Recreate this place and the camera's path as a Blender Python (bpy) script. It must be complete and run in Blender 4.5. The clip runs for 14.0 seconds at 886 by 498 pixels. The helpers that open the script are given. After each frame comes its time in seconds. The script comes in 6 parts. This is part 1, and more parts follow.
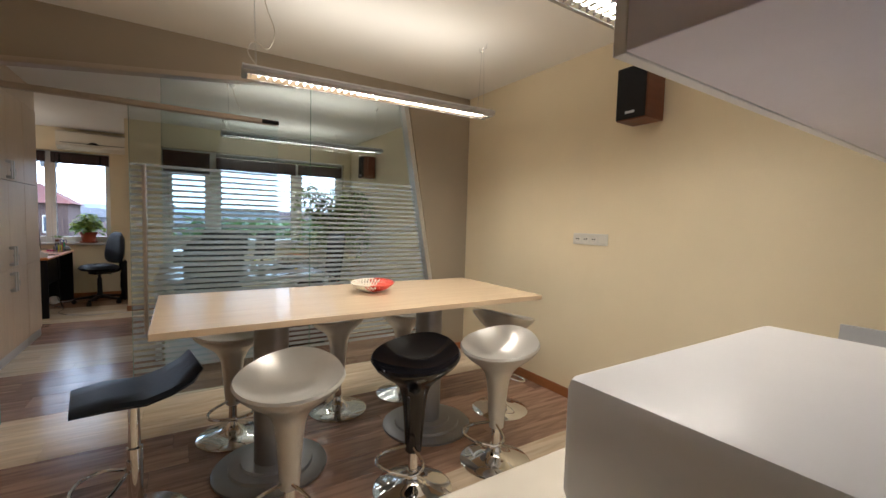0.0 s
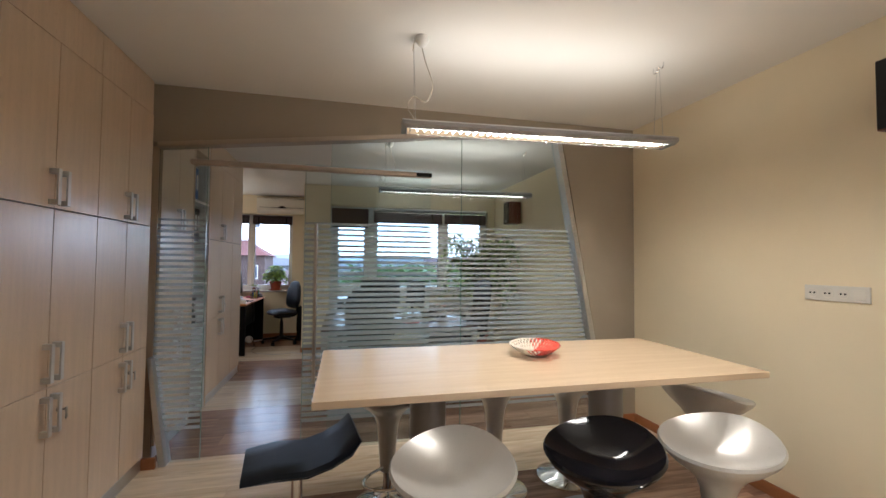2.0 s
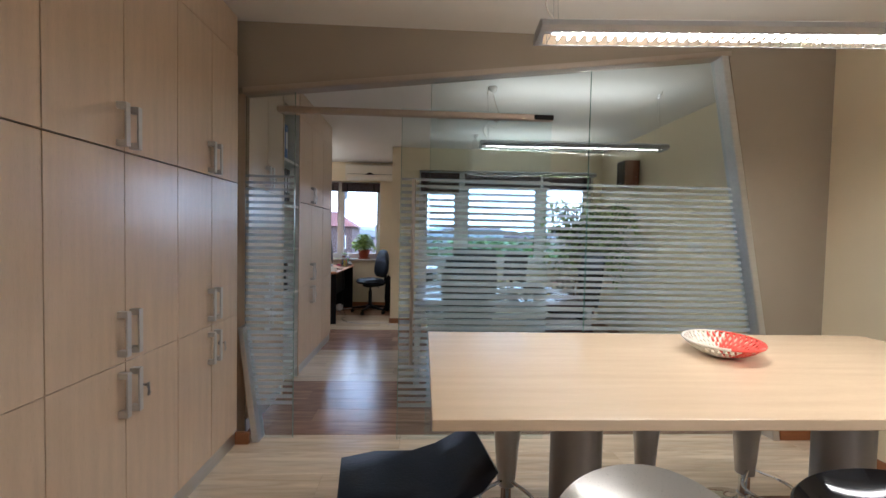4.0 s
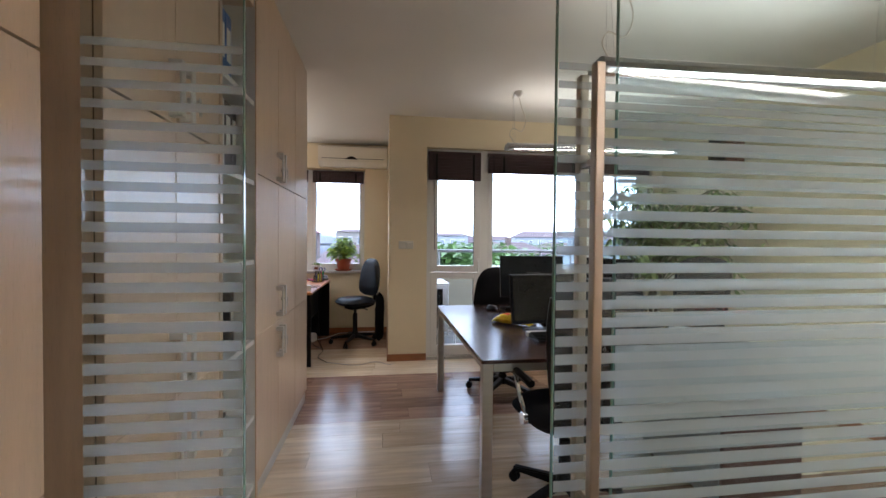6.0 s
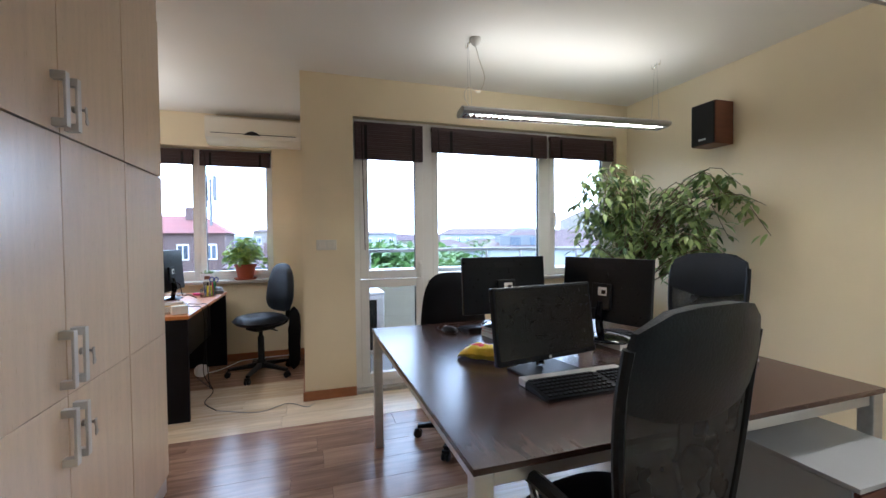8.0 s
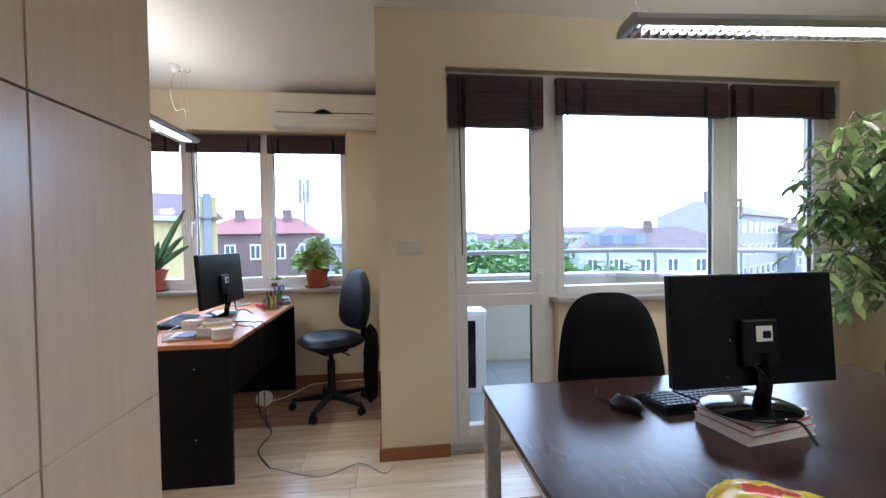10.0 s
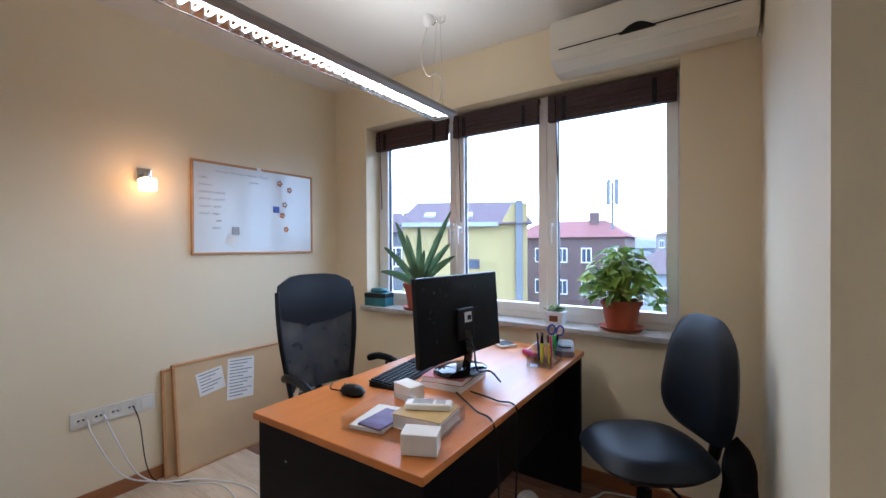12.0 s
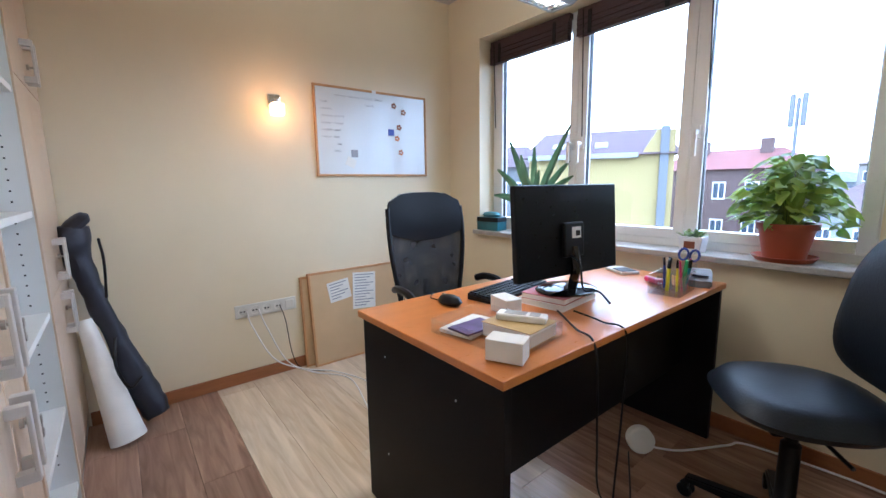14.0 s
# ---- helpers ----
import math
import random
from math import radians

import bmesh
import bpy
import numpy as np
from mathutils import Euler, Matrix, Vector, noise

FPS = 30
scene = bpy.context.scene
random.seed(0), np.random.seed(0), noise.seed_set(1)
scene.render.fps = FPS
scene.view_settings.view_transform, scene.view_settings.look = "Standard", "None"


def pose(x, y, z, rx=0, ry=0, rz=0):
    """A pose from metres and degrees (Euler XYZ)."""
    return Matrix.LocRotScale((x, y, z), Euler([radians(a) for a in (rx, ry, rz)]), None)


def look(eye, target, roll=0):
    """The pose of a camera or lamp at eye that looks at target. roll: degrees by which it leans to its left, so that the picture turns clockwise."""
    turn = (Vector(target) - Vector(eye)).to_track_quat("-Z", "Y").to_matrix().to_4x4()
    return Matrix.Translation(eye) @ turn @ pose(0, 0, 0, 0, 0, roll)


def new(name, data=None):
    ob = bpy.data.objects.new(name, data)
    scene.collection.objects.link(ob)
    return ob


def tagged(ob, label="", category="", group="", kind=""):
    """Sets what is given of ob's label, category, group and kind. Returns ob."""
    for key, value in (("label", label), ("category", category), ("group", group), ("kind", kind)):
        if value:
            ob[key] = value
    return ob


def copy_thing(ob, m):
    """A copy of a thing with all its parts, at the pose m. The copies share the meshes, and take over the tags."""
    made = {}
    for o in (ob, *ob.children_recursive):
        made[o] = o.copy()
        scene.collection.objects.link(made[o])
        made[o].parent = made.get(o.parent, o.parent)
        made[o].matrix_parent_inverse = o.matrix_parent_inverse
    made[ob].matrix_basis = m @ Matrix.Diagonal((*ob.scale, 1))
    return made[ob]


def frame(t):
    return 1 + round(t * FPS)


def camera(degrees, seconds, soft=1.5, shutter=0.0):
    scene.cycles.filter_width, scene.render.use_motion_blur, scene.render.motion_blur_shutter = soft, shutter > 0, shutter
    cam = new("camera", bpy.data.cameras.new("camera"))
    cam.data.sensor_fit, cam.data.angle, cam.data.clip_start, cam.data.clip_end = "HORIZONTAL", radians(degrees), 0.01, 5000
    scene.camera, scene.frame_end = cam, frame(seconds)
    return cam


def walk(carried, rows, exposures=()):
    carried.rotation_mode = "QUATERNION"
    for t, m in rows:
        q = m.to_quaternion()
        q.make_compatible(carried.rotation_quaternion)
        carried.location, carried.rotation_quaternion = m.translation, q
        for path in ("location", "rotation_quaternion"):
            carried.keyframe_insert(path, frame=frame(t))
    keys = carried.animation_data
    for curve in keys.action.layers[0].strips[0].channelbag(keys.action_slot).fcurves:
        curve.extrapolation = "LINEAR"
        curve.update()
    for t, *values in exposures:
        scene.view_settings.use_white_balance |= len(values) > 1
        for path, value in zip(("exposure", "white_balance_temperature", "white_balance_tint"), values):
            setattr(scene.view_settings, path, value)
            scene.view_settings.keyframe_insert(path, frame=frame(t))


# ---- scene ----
cam = camera(94.3, 14.0)
PATH = [
    (0, (-0.056, 0.757, 1.326), (1.02, 2.438, 1.198), 1.6),
    (0.5, (-0.002, 0.948, 1.334), (0.926, 2.718, 1.246), 2.0),
    (1, (-0.01, 1.048, 1.341), (0.694, 2.919, 1.261), 1.4),
    (1.5, (-0.067, 1.082, 1.333), (0.488, 3.003, 1.316), 0.8),
    (2, (-0.061, 1.081, 1.376), (0.408, 3.023, 1.446), 0.5),
    (2.5, (-0.065, 1.069, 1.414), (0.354, 3.021, 1.535), 0.6),
    (3, (-0.056, 1.104, 1.384), (0.29, 3.073, 1.458), 0.9),
    (3.5, (-0.094, 1.308, 1.31), (0.13, 3.296, 1.316), 1.2),
    (4, (-0.194, 1.659, 1.319), (-0.099, 3.656, 1.251), 1.2),
    (6.5, (-0.755, 3.751, 1.268), (-0.295, 5.697, 1.247), -0.2),
    (7, (-0.695, 4.047, 1.268), (-0.065, 5.945, 1.25), -0.7),
    (9.5, (-0.6, 4.912, 1.27), (-0.102, 6.848, 1.192), -0.8),
    (10, (-0.59, 5.364, 1.275), (-0.347, 7.348, 1.228), -0.8),
    (10.5, (-0.608, 5.823, 1.268), (-0.587, 7.822, 1.223), -0.9),
    (11, (-0.676, 6.239, 1.306), (-0.986, 8.215, 1.291), -0.8),
    (11.5, (-0.728, 6.579, 1.313), (-1.488, 8.429, 1.325), -0.4),
    (12, (-0.823, 6.797, 1.323), (-1.943, 8.454, 1.306), -0.3),
    (12.5, (-0.847, 6.875, 1.314), (-2.212, 8.331, 1.196), -0.2),
    (13, (-0.828, 6.922, 1.266), (-2.343, 8.197, 0.984), -0.6),
    (13.5, (-0.804, 6.933, 1.188), (-2.353, 8.136, 0.796), -0.7),
    (14, (-0.813, 6.939, 1.209), (-2.362, 8.165, 0.897), -0.9),
]
EXPOSURE = [(0.0, 0.28, 5500, 11), (2.0, 0.34, 5300, 12), (4.0, 0.48, 5050, 12), (6.5, 0.88, 5450, 14), (7.0, 1.02, 5350, 13), (9.5, 1.05, 4800, 7), (10.5, 0.88, 5150, 13), (11.5, 0.74, 5000, 12), (12.0, 0.75, 4850, 11), (13.0, 0.95, 4850, 10), (14.0, 1.12, 4900, 10)]
walk(cam, [(t, look(eye, target, roll)) for t, eye, target, roll in PATH], EXPOSURE)

# ---- light ----
world = bpy.data.worlds.new("sky")
scene.world = world
world.use_nodes = True
wn, wl = world.node_tree.nodes, world.node_tree.links
sky = wn.new("ShaderNodeTexSky")
sky.sky_type, sky.sun_disc = "NISHITA", False
sky.sun_elevation, sky.sun_rotation = radians(50), radians(-120)
sky.air_density, sky.dust_density = 1.0, 3.0
cloud = wn.new("ShaderNodeTexNoise")
cloud.inputs["Scale"].default_value, cloud.inputs["Detail"].default_value = 3.5, 6
ramp = wn.new("ShaderNodeValToRGB")
ramp.color_ramp.elements[0].position, ramp.color_ramp.elements[1].position = 0.35, 0.7
ramp.color_ramp.elements[0].color, ramp.color_ramp.elements[1].color = (10.5, 12, 14, 1), (16, 17, 18.2, 1)
wmix = wn.new("ShaderNodeMix")
wmix.data_type = "RGBA"
wmix.inputs[0].default_value = 0.85
wl.new(cloud.outputs["Fac"], ramp.inputs["Fac"])
wl.new(sky.outputs[0], wmix.inputs[6])
wl.new(ramp.outputs[0], wmix.inputs[7])
wl.new(wmix.outputs[2], wn["Background"].inputs[0])
wn["Background"].inputs[1].default_value = 0.29
sun_data = bpy.data.lights.new("sun", "SUN")
sun_data.energy, sun_data.angle, sun_data.color = 0.6, radians(15), (1.0, 0.96, 0.9)
sun = new("sun", sun_data)
sun.matrix_world = look((-20, -12, 30), (0, 0, 0))


# ---- materials ----
def mat(name, color, rough=0.5, metal=0.0, scale=8.0, vary=0.12, bump=0.0, bump_scale=60.0, stretch=(1, 1, 1), coat=0.0, fine=0.0, spec=0.5):
    """A surface with large stains, fine grain and relief, in metres."""
    m = bpy.data.materials.new(name)
    m.use_nodes = True
    n, l = m.node_tree.nodes, m.node_tree.links
    b = n["Principled BSDF"]
    b.inputs["Metallic"].default_value = metal
    b.inputs["Coat Weight"].default_value = coat
    b.inputs["Specular IOR Level"].default_value = spec
    tc, mp = n.new("ShaderNodeTexCoord"), n.new("ShaderNodeMapping")
    mp.inputs["Scale"].default_value = stretch
    l.new(tc.outputs["Object"], mp.inputs["Vector"])
    big, small = n.new("ShaderNodeTexNoise"), n.new("ShaderNodeTexNoise")
    big.inputs["Scale"].default_value, big.inputs["Detail"].default_value = scale, 4
    small.inputs["Scale"].default_value, small.inputs["Detail"].default_value = bump_scale, 5
    l.new(mp.outputs[0], big.inputs["Vector"])
    l.new(mp.outputs[0], small.inputs["Vector"])
    add = n.new("ShaderNodeMath")
    add.operation = "MULTIPLY_ADD"
    l.new(small.outputs["Fac"], add.inputs[0])
    add.inputs[1].default_value = fine
    l.new(big.outputs["Fac"], add.inputs[2])
    r = n.new("ShaderNodeMapRange")
    r.inputs[1].default_value, r.inputs[2].default_value = 0.25 + fine * 0.3, 0.75 + fine * 0.7
    r.inputs[3].default_value, r.inputs[4].default_value = 1 - vary, 1 + vary * 0.6
    l.new(add.outputs[0], r.inputs[0])
    mul = n.new("ShaderNodeMix")
    mul.data_type, mul.blend_type = "RGBA", "MULTIPLY"
    mul.inputs[0].default_value = 1
    mul.inputs[6].default_value = (*color, 1)
    l.new(r.outputs[0], mul.inputs[7])
    l.new(mul.outputs[2], b.inputs["Base Color"])
    rr = n.new("ShaderNodeMapRange")
    rr.inputs[3].default_value, rr.inputs[4].default_value = max(0.02, rough - 0.08 * (rough > 0.1)), rough + 0.08 * (rough > 0.1)
    l.new(small.outputs["Fac"], rr.inputs[0])
    l.new(rr.outputs[0], b.inputs["Roughness"])
    if bump:
        bp = n.new("ShaderNodeBump")
        bp.inputs["Strength"].default_value, bp.inputs["Distance"].default_value = bump, 0.004
        l.new(small.outputs["Fac"], bp.inputs["Height"])
        l.new(bp.outputs[0], b.inputs["Normal"])
    return m


def plank_mat(name, dark, light, rough):
    """Laminate: grain along the plank, each plank a little different."""
    m = mat(name, (1, 1, 1), rough, 0, 2.0, 0.2, 0.08, 30, (0.8, 7, 7), spec=0.5)
    n, l = m.node_tree.nodes, m.node_tree.links
    mul = [k for k in n if k.bl_idname == "ShaderNodeMix"][0]
    info, cr = n.new("ShaderNodeObjectInfo"), n.new("ShaderNodeValToRGB")
    grain = n.new("ShaderNodeTexNoise")
    grain.inputs["Scale"].default_value, grain.inputs["Detail"].default_value, grain.inputs["Distortion"].default_value = 3, 8, 1.2
    l.new([k for k in n if k.bl_idname == "ShaderNodeMapping"][0].outputs[0], grain.inputs["Vector"])
    mix = n.new("ShaderNodeMath")
    mix.operation = "MULTIPLY_ADD"
    l.new(info.outputs["Random"], mix.inputs[0])
    mix.inputs[1].default_value = 0.35
    l.new(grain.outputs["Fac"], mix.inputs[2])
    cr.color_ramp.elements[0].position, cr.color_ramp.elements[1].position = 0.4, 0.95
    cr.color_ramp.elements[0].color, cr.color_ramp.elements[1].color = (*dark, 1), (*light, 1)
    l.new(mix.outputs[0], cr.inputs["Fac"])
    l.new(cr.outputs[0], mul.inputs[6])
    return m


def glass_mat(name, tint=(1, 1, 1), gloss=1.0):
    """A thin clear pane: straight through, with a Fresnel sheen."""
    m = bpy.data.materials.new(name)
    m.use_nodes = True
    n, l = m.node_tree.nodes, m.node_tree.links
    n.remove(n["Principled BSDF"])
    tr, gl, mx, fr = (n.new("ShaderNode" + k) for k in ("BsdfTransparent", "BsdfGlossy", "MixShader", "LayerWeight"))
    tr.inputs[0].default_value = (*tint, 1)
    gl.inputs["Roughness"].default_value = 0.0
    fr.inputs[0].default_value = 0.5
    pw, sc = n.new("ShaderNodeMath"), n.new("ShaderNodeMath")
    pw.operation, pw.inputs[1].default_value = "POWER", 5.0
    sc.operation, sc.inputs[1].default_value, sc.inputs[2].default_value = "MULTIPLY_ADD", 0.9, 0.04 * gloss
    sc.use_clamp = True
    l.new(fr.outputs["Facing"], pw.inputs[0])
    l.new(pw.outputs[0], sc.inputs[0])
    l.new(sc.outputs[0], mx.inputs[0])
    l.new(tr.outputs[0], mx.inputs[1])
    l.new(gl.outputs[0], mx.inputs[2])
    l.new(mx.outputs[0], n["Material Output"].inputs[0])
    return m


def frost_mat():
    """Etched film: most light passes, scattered."""
    m = bpy.data.materials.new("frosted_film")
    m.use_nodes = True
    n, l = m.node_tree.nodes, m.node_tree.links
    n.remove(n["Principled BSDF"])
    tr, df, tp, mx, mx2 = (n.new("ShaderNode" + k) for k in ("BsdfTranslucent", "BsdfDiffuse", "BsdfTransparent", "MixShader", "MixShader"))
    tr.inputs[0].default_value = (0.85, 0.87, 0.86, 1)
    df.inputs[0].default_value = (0.66, 0.67, 0.66, 1)
    tp.inputs[0].default_value = (0.93, 0.96, 0.97, 1)
    mx.inputs[0].default_value, mx2.inputs[0].default_value = 0.18, 0.60
    l.new(tr.outputs[0], mx.inputs[1])
    l.new(df.outputs[0], mx.inputs[2])
    l.new(mx.outputs[0], mx2.inputs[1])
    l.new(tp.outputs[0], mx2.inputs[2])
    l.new(mx2.outputs[0], n["Material Output"].inputs[0])
    return m


def glow(name, color, strength):
    m = bpy.data.materials.new(name)
    m.use_nodes = True
    b = m.node_tree.nodes["Principled BSDF"]
    b.inputs["Base Color"].default_value = (*color, 1)
    b.inputs["Emission Color"].default_value = (*color, 1)
    b.inputs["Emission Strength"].default_value = strength
    return m


M_WALL = mat("cream_paint", (0.79, 0.69, 0.49), 0.75, 0, 1.3, 0.06, 0.10, 260)
M_CEIL = mat("ceiling_paint", (0.80, 0.78, 0.74), 0.9, 0, 1.0, 0.04, 0.05, 200)
M_TAUPE = mat("taupe_paint", (0.36, 0.31, 0.24), 0.7, 0, 1.5, 0.06, 0.08, 220)
M_MAPLE = mat("maple_laminate", (0.67, 0.51, 0.36), 0.30, 0, 3, 0.13, 0.05, 40, (10, 10, 0.8), coat=0.6, fine=0.5)
M_MAPLE.node_tree.nodes["Principled BSDF"].inputs["Coat Roughness"].default_value = 0.22
M_SHELF = mat("white_board", (0.74, 0.74, 0.72), 0.45, 0, 4, 0.05, 0.03, 120)
M_SKIRT = mat("skirting_wood", (0.32, 0.125, 0.045), 0.35, 0, 4, 0.2, 0.05, 30, (2, 2, 14), fine=0.4)
M_PVC = mat("white_pvc", (0.80, 0.79, 0.77), 0.3, 0, 2, 0.04)
M_ALU = mat("brushed_aluminium", (0.62, 0.62, 0.62), 0.35, 0.9, 3, 0.08, 0.03, 90, (1, 20, 20))
M_STEEL = mat("brushed_steel", (0.50, 0.43, 0.36), 0.42, 1.0, 3, 0.04, 0.0, 80, (4, 4, 1))
M_CHROME = mat("chrome", (0.80, 0.80, 0.80), 0.05, 1.0, 6, 0.05)
M_BLACK = mat("black_plastic", (0.007, 0.0075, 0.009), 0.4, 0, 6, 0.2, 0.08, 200, spec=0.22)
M_LEATHER = mat("black_leather", (0.007, 0.009, 0.013), 0.42, 0, 6, 0.2, 0.25, 150, spec=0.25)
M_FABRIC = mat("black_fabric", (0.006, 0.006, 0.008), 0.85, 0, 8, 0.2, 0.4, 500, spec=0.2)
M_GLASS = glass_mat("window_glass")
M_PART = glass_mat("partition_glass", (0.93, 0.975, 0.985), 1.0)
M_EDGE = mat("green_glass_edge", (0.15, 0.28, 0.23), 0.1, 0, 5, 0.2)
M_FROST = frost_mat()
M_OAK = plank_mat("light_oak_laminate", (0.58, 0.45, 0.31), (0.84, 0.72, 0.55), 0.20)
M_WENGE = plank_mat("dark_brown_laminate", (0.19, 0.108, 0.074), (0.48, 0.30, 0.21), 0.20)
M_SUBFLOOR = mat("subfloor", (0.05, 0.035, 0.025), 0.8)
M_STONE = mat("sill_stone", (0.42, 0.40, 0.38), 0.3, 0, 20, 0.3, 0.02, 90, fine=0.8)
M_TILE = mat("balcony_tile", (0.20, 0.21, 0.21), 0.4, 0, 3, 0.12, 0.05, 60)
M_RENDER = mat("cream_render", (0.38, 0.36, 0.30), 0.9, 0, 2, 0.10, 0.3, 300)


# ---- mesh helpers ----
def bm_box(x0, x1, y0, y1, z0, z1, bevel=0.0, bm=None):
    bm = bm or bmesh.new()
    m = Matrix.Translation(((x0 + x1) / 2, (y0 + y1) / 2, (z0 + z1) / 2)) @ Matrix.Diagonal((abs(x1 - x0), abs(y1 - y0), abs(z1 - z0), 1))
    g = bmesh.ops.create_cube(bm, size=1, matrix=m)
    if bevel:
        e = list({e for v in g["verts"] for e in v.link_edges})
        bmesh.ops.bevel(bm, geom=e, offset=bevel, segments=2, affect="EDGES", profile=0.5)
    return bm


def bm_cyl(r, z0, z1, r2=None, seg=24, x=0, y=0, bevel=0.0, bm=None):
    """An upright turned piece from z0 to z1."""
    prof = [(r, z0), (r if r2 is None else r2, z1)]
    if bevel:
        a, b = prof
        prof = [(a[0] - bevel, z0), (a[0], z0 + bevel), (b[0], z1 - bevel), (b[0] - bevel, z1)]
    return bm_lathe([(0, z0)] + prof + [(0, z1)], seg, x, y, bm)


def bm_lathe(prof, seg=24, x=0, y=0, bm=None):
    bm = bm or bmesh.new()
    rings = []
    for r, z in prof:
        if r < 1e-5:
            rings.append([bm.verts.new((x, y, z))])
        else:
            rings.append([bm.verts.new((x + r * math.cos(2 * math.pi * k / seg), y + r * math.sin(2 * math.pi * k / seg), z)) for k in range(seg)])
    for a, b in zip(rings, rings[1:]):
        for k in range(seg):
            j = (k + 1) % seg
            vs = [a[k % len(a)], a[j % len(a)], b[j % len(b)], b[k % len(b)]]
            vs = list(dict.fromkeys(vs))
            if len(vs) > 2:
                bm.faces.new(vs)
    return bm


def bm_tube(points, r, seg=8, bm=None, smooth=1, ends=True):
    """A round bar through points; smooth: pieces between two of them (Catmull-Rom)."""
    pts = [Vector(p) for p in points]
    if smooth > 1 and len(pts) > 2:
        q = [pts[0] * 2 - pts[1]] + pts + [pts[-1] * 2 - pts[-2]]
        out = []
        for i in range(1, len(q) - 2):
            for k in range(smooth):
                u = k / smooth
                a, b, c, d = q[i - 1], q[i], q[i + 1], q[i + 2]
                out.append(0.5 * (2 * b + (c - a) * u + (2 * a - 5 * b + 4 * c - d) * u * u + (3 * b - a - 3 * c + d) * u ** 3))
        pts = out + [q[-2]]
    bm = bm or bmesh.new()
    rings, side = [], None
    for i, p in enumerate(pts):
        t = (pts[min(i + 1, len(pts) - 1)] - pts[max(i - 1, 0)]).normalized()
        if side is None:
            side = t.orthogonal().normalized()
        side = (side - t * side.dot(t)).normalized()
        up = t.cross(side)
        rr = r(i / max(1, len(pts) - 1)) if callable(r) else r
        rings.append([bm.verts.new(p + (side * math.cos(2 * math.pi * k / seg) + up * math.sin(2 * math.pi * k / seg)) * rr) for k in range(seg)])
    for a, b in zip(rings, rings[1:]):
        for k in range(seg):
            bm.faces.new((a[k], a[(k + 1) % seg], b[(k + 1) % seg], b[k]))
    if ends:
        bm.faces.new(rings[0][::-1])
        bm.faces.new(rings[-1])
    return bm


def bm_prism(outline, axis, lo, hi, bevel=0.0, bm=None):
    """An outline of 2D points pushed along an axis: 'x' (y, z), 'y' (x, z), 'z' (x, y)."""
    bm = bm or bmesh.new()
    put = {"x": lambda a, b, c: (c, a, b), "y": lambda a, b, c: (a, c, b), "z": lambda a, b, c: (a, b, c)}[axis]
    lo_v = [bm.verts.new(put(a, b, lo)) for a, b in outline]
    hi_v = [bm.verts.new(put(a, b, hi)) for a, b in outline]
    fs = [bm.faces.new(lo_v), bm.faces.new(hi_v)]
    n = len(outline)
    for k in range(n):
        bm.faces.new((lo_v[k], lo_v[(k + 1) % n], hi_v[(k + 1) % n], hi_v[k]))
    if bevel:
        bmesh.ops.bevel(bm, geom=list({e for f in fs for e in f.edges}), offset=bevel, segments=2, affect="EDGES")
    return bm


def mesh_of(name, bm, material, smooth=False):
    bmesh.ops.recalc_face_normals(bm, faces=bm.faces)
    me = bpy.data.meshes.new(name)
    bm.to_mesh(me)
    bm.free()
    for m in material if isinstance(material, (list, tuple)) else [material]:
        me.materials.append(m)
    if smooth:
        me.shade_smooth()
        me.set_sharp_from_angle(angle=radians(40))
    return me


def part(name, bm, material, parent, label="", smooth=False, at=None):
    ob = new(name, mesh_of(name, bm, material, smooth))
    ob.parent = parent
    if at is not None:
        ob.matrix_basis = at
    return tagged(ob, label)


def thing(name, m, label, category, group=""):
    ob = new(name)
    ob.empty_display_size = 0.1
    ob.matrix_basis = m
    return tagged(ob, label, category, group)


def solid(name, bm, material, label, category, group="", kind="", smooth=False, at=None):
    ob = new(name, mesh_of(name, bm, material, smooth))
    if at is not None:
        ob.matrix_basis = at
    return tagged(ob, label, category, group, kind)


def setting(name, bm, material, label="", category="", smooth=False):
    return solid(name, bm, material, label or name.replace("_", " "), category or name.split("_")[0], kind="structure", smooth=smooth)


# ---- structure ----
CEIL = 2.59
XE, XW, YS = 2.46, -3.49, -1.3
CABX = -1.32
floor = setting("floor", bm_box(-3.6, 2.6, YS, 9.3, -0.12, -0.012), M_SUBFLOOR, "laminate floor in bands of light oak and dark brown", "floor")
setting("ceiling", bm_box(-3.7, 2.7, YS - 0.2, 9.4, CEIL, CEIL + 0.2), M_CEIL, "white painted plaster ceiling", "ceiling")
setting("wall_east", bm_box(XE, XE + 0.2, YS, 7.735, 0, CEIL), M_WALL, "cream painted plaster wall", "wall")
setting("wall_south", bm_box(-3.7, XE + 0.2, YS - 0.2, YS, 0, CEIL), M_WALL, "cream painted plaster wall", "wall")
setting("wall_west_1", bm_box(XW - 0.2, XW, 6.0, 9.6, 0, CEIL), M_WALL, "cream painted plaster wall", "wall")
setting("wall_west_2", bm_box(-2.1, -1.93, YS, 6.0, 0, CEIL), M_WALL, "cream painted plaster wall", "wall")
setting("wall_west_3", bm_box(XW, -1.93, 6.0, 6.08, 0, CEIL), M_WALL, "cream painted plaster wall", "wall")
setting("pier", bm_box(-0.67, -0.27, 7.735, 9.45, 0, CEIL), M_WALL, "cream painted wall pier beside the balcony door", "wall")
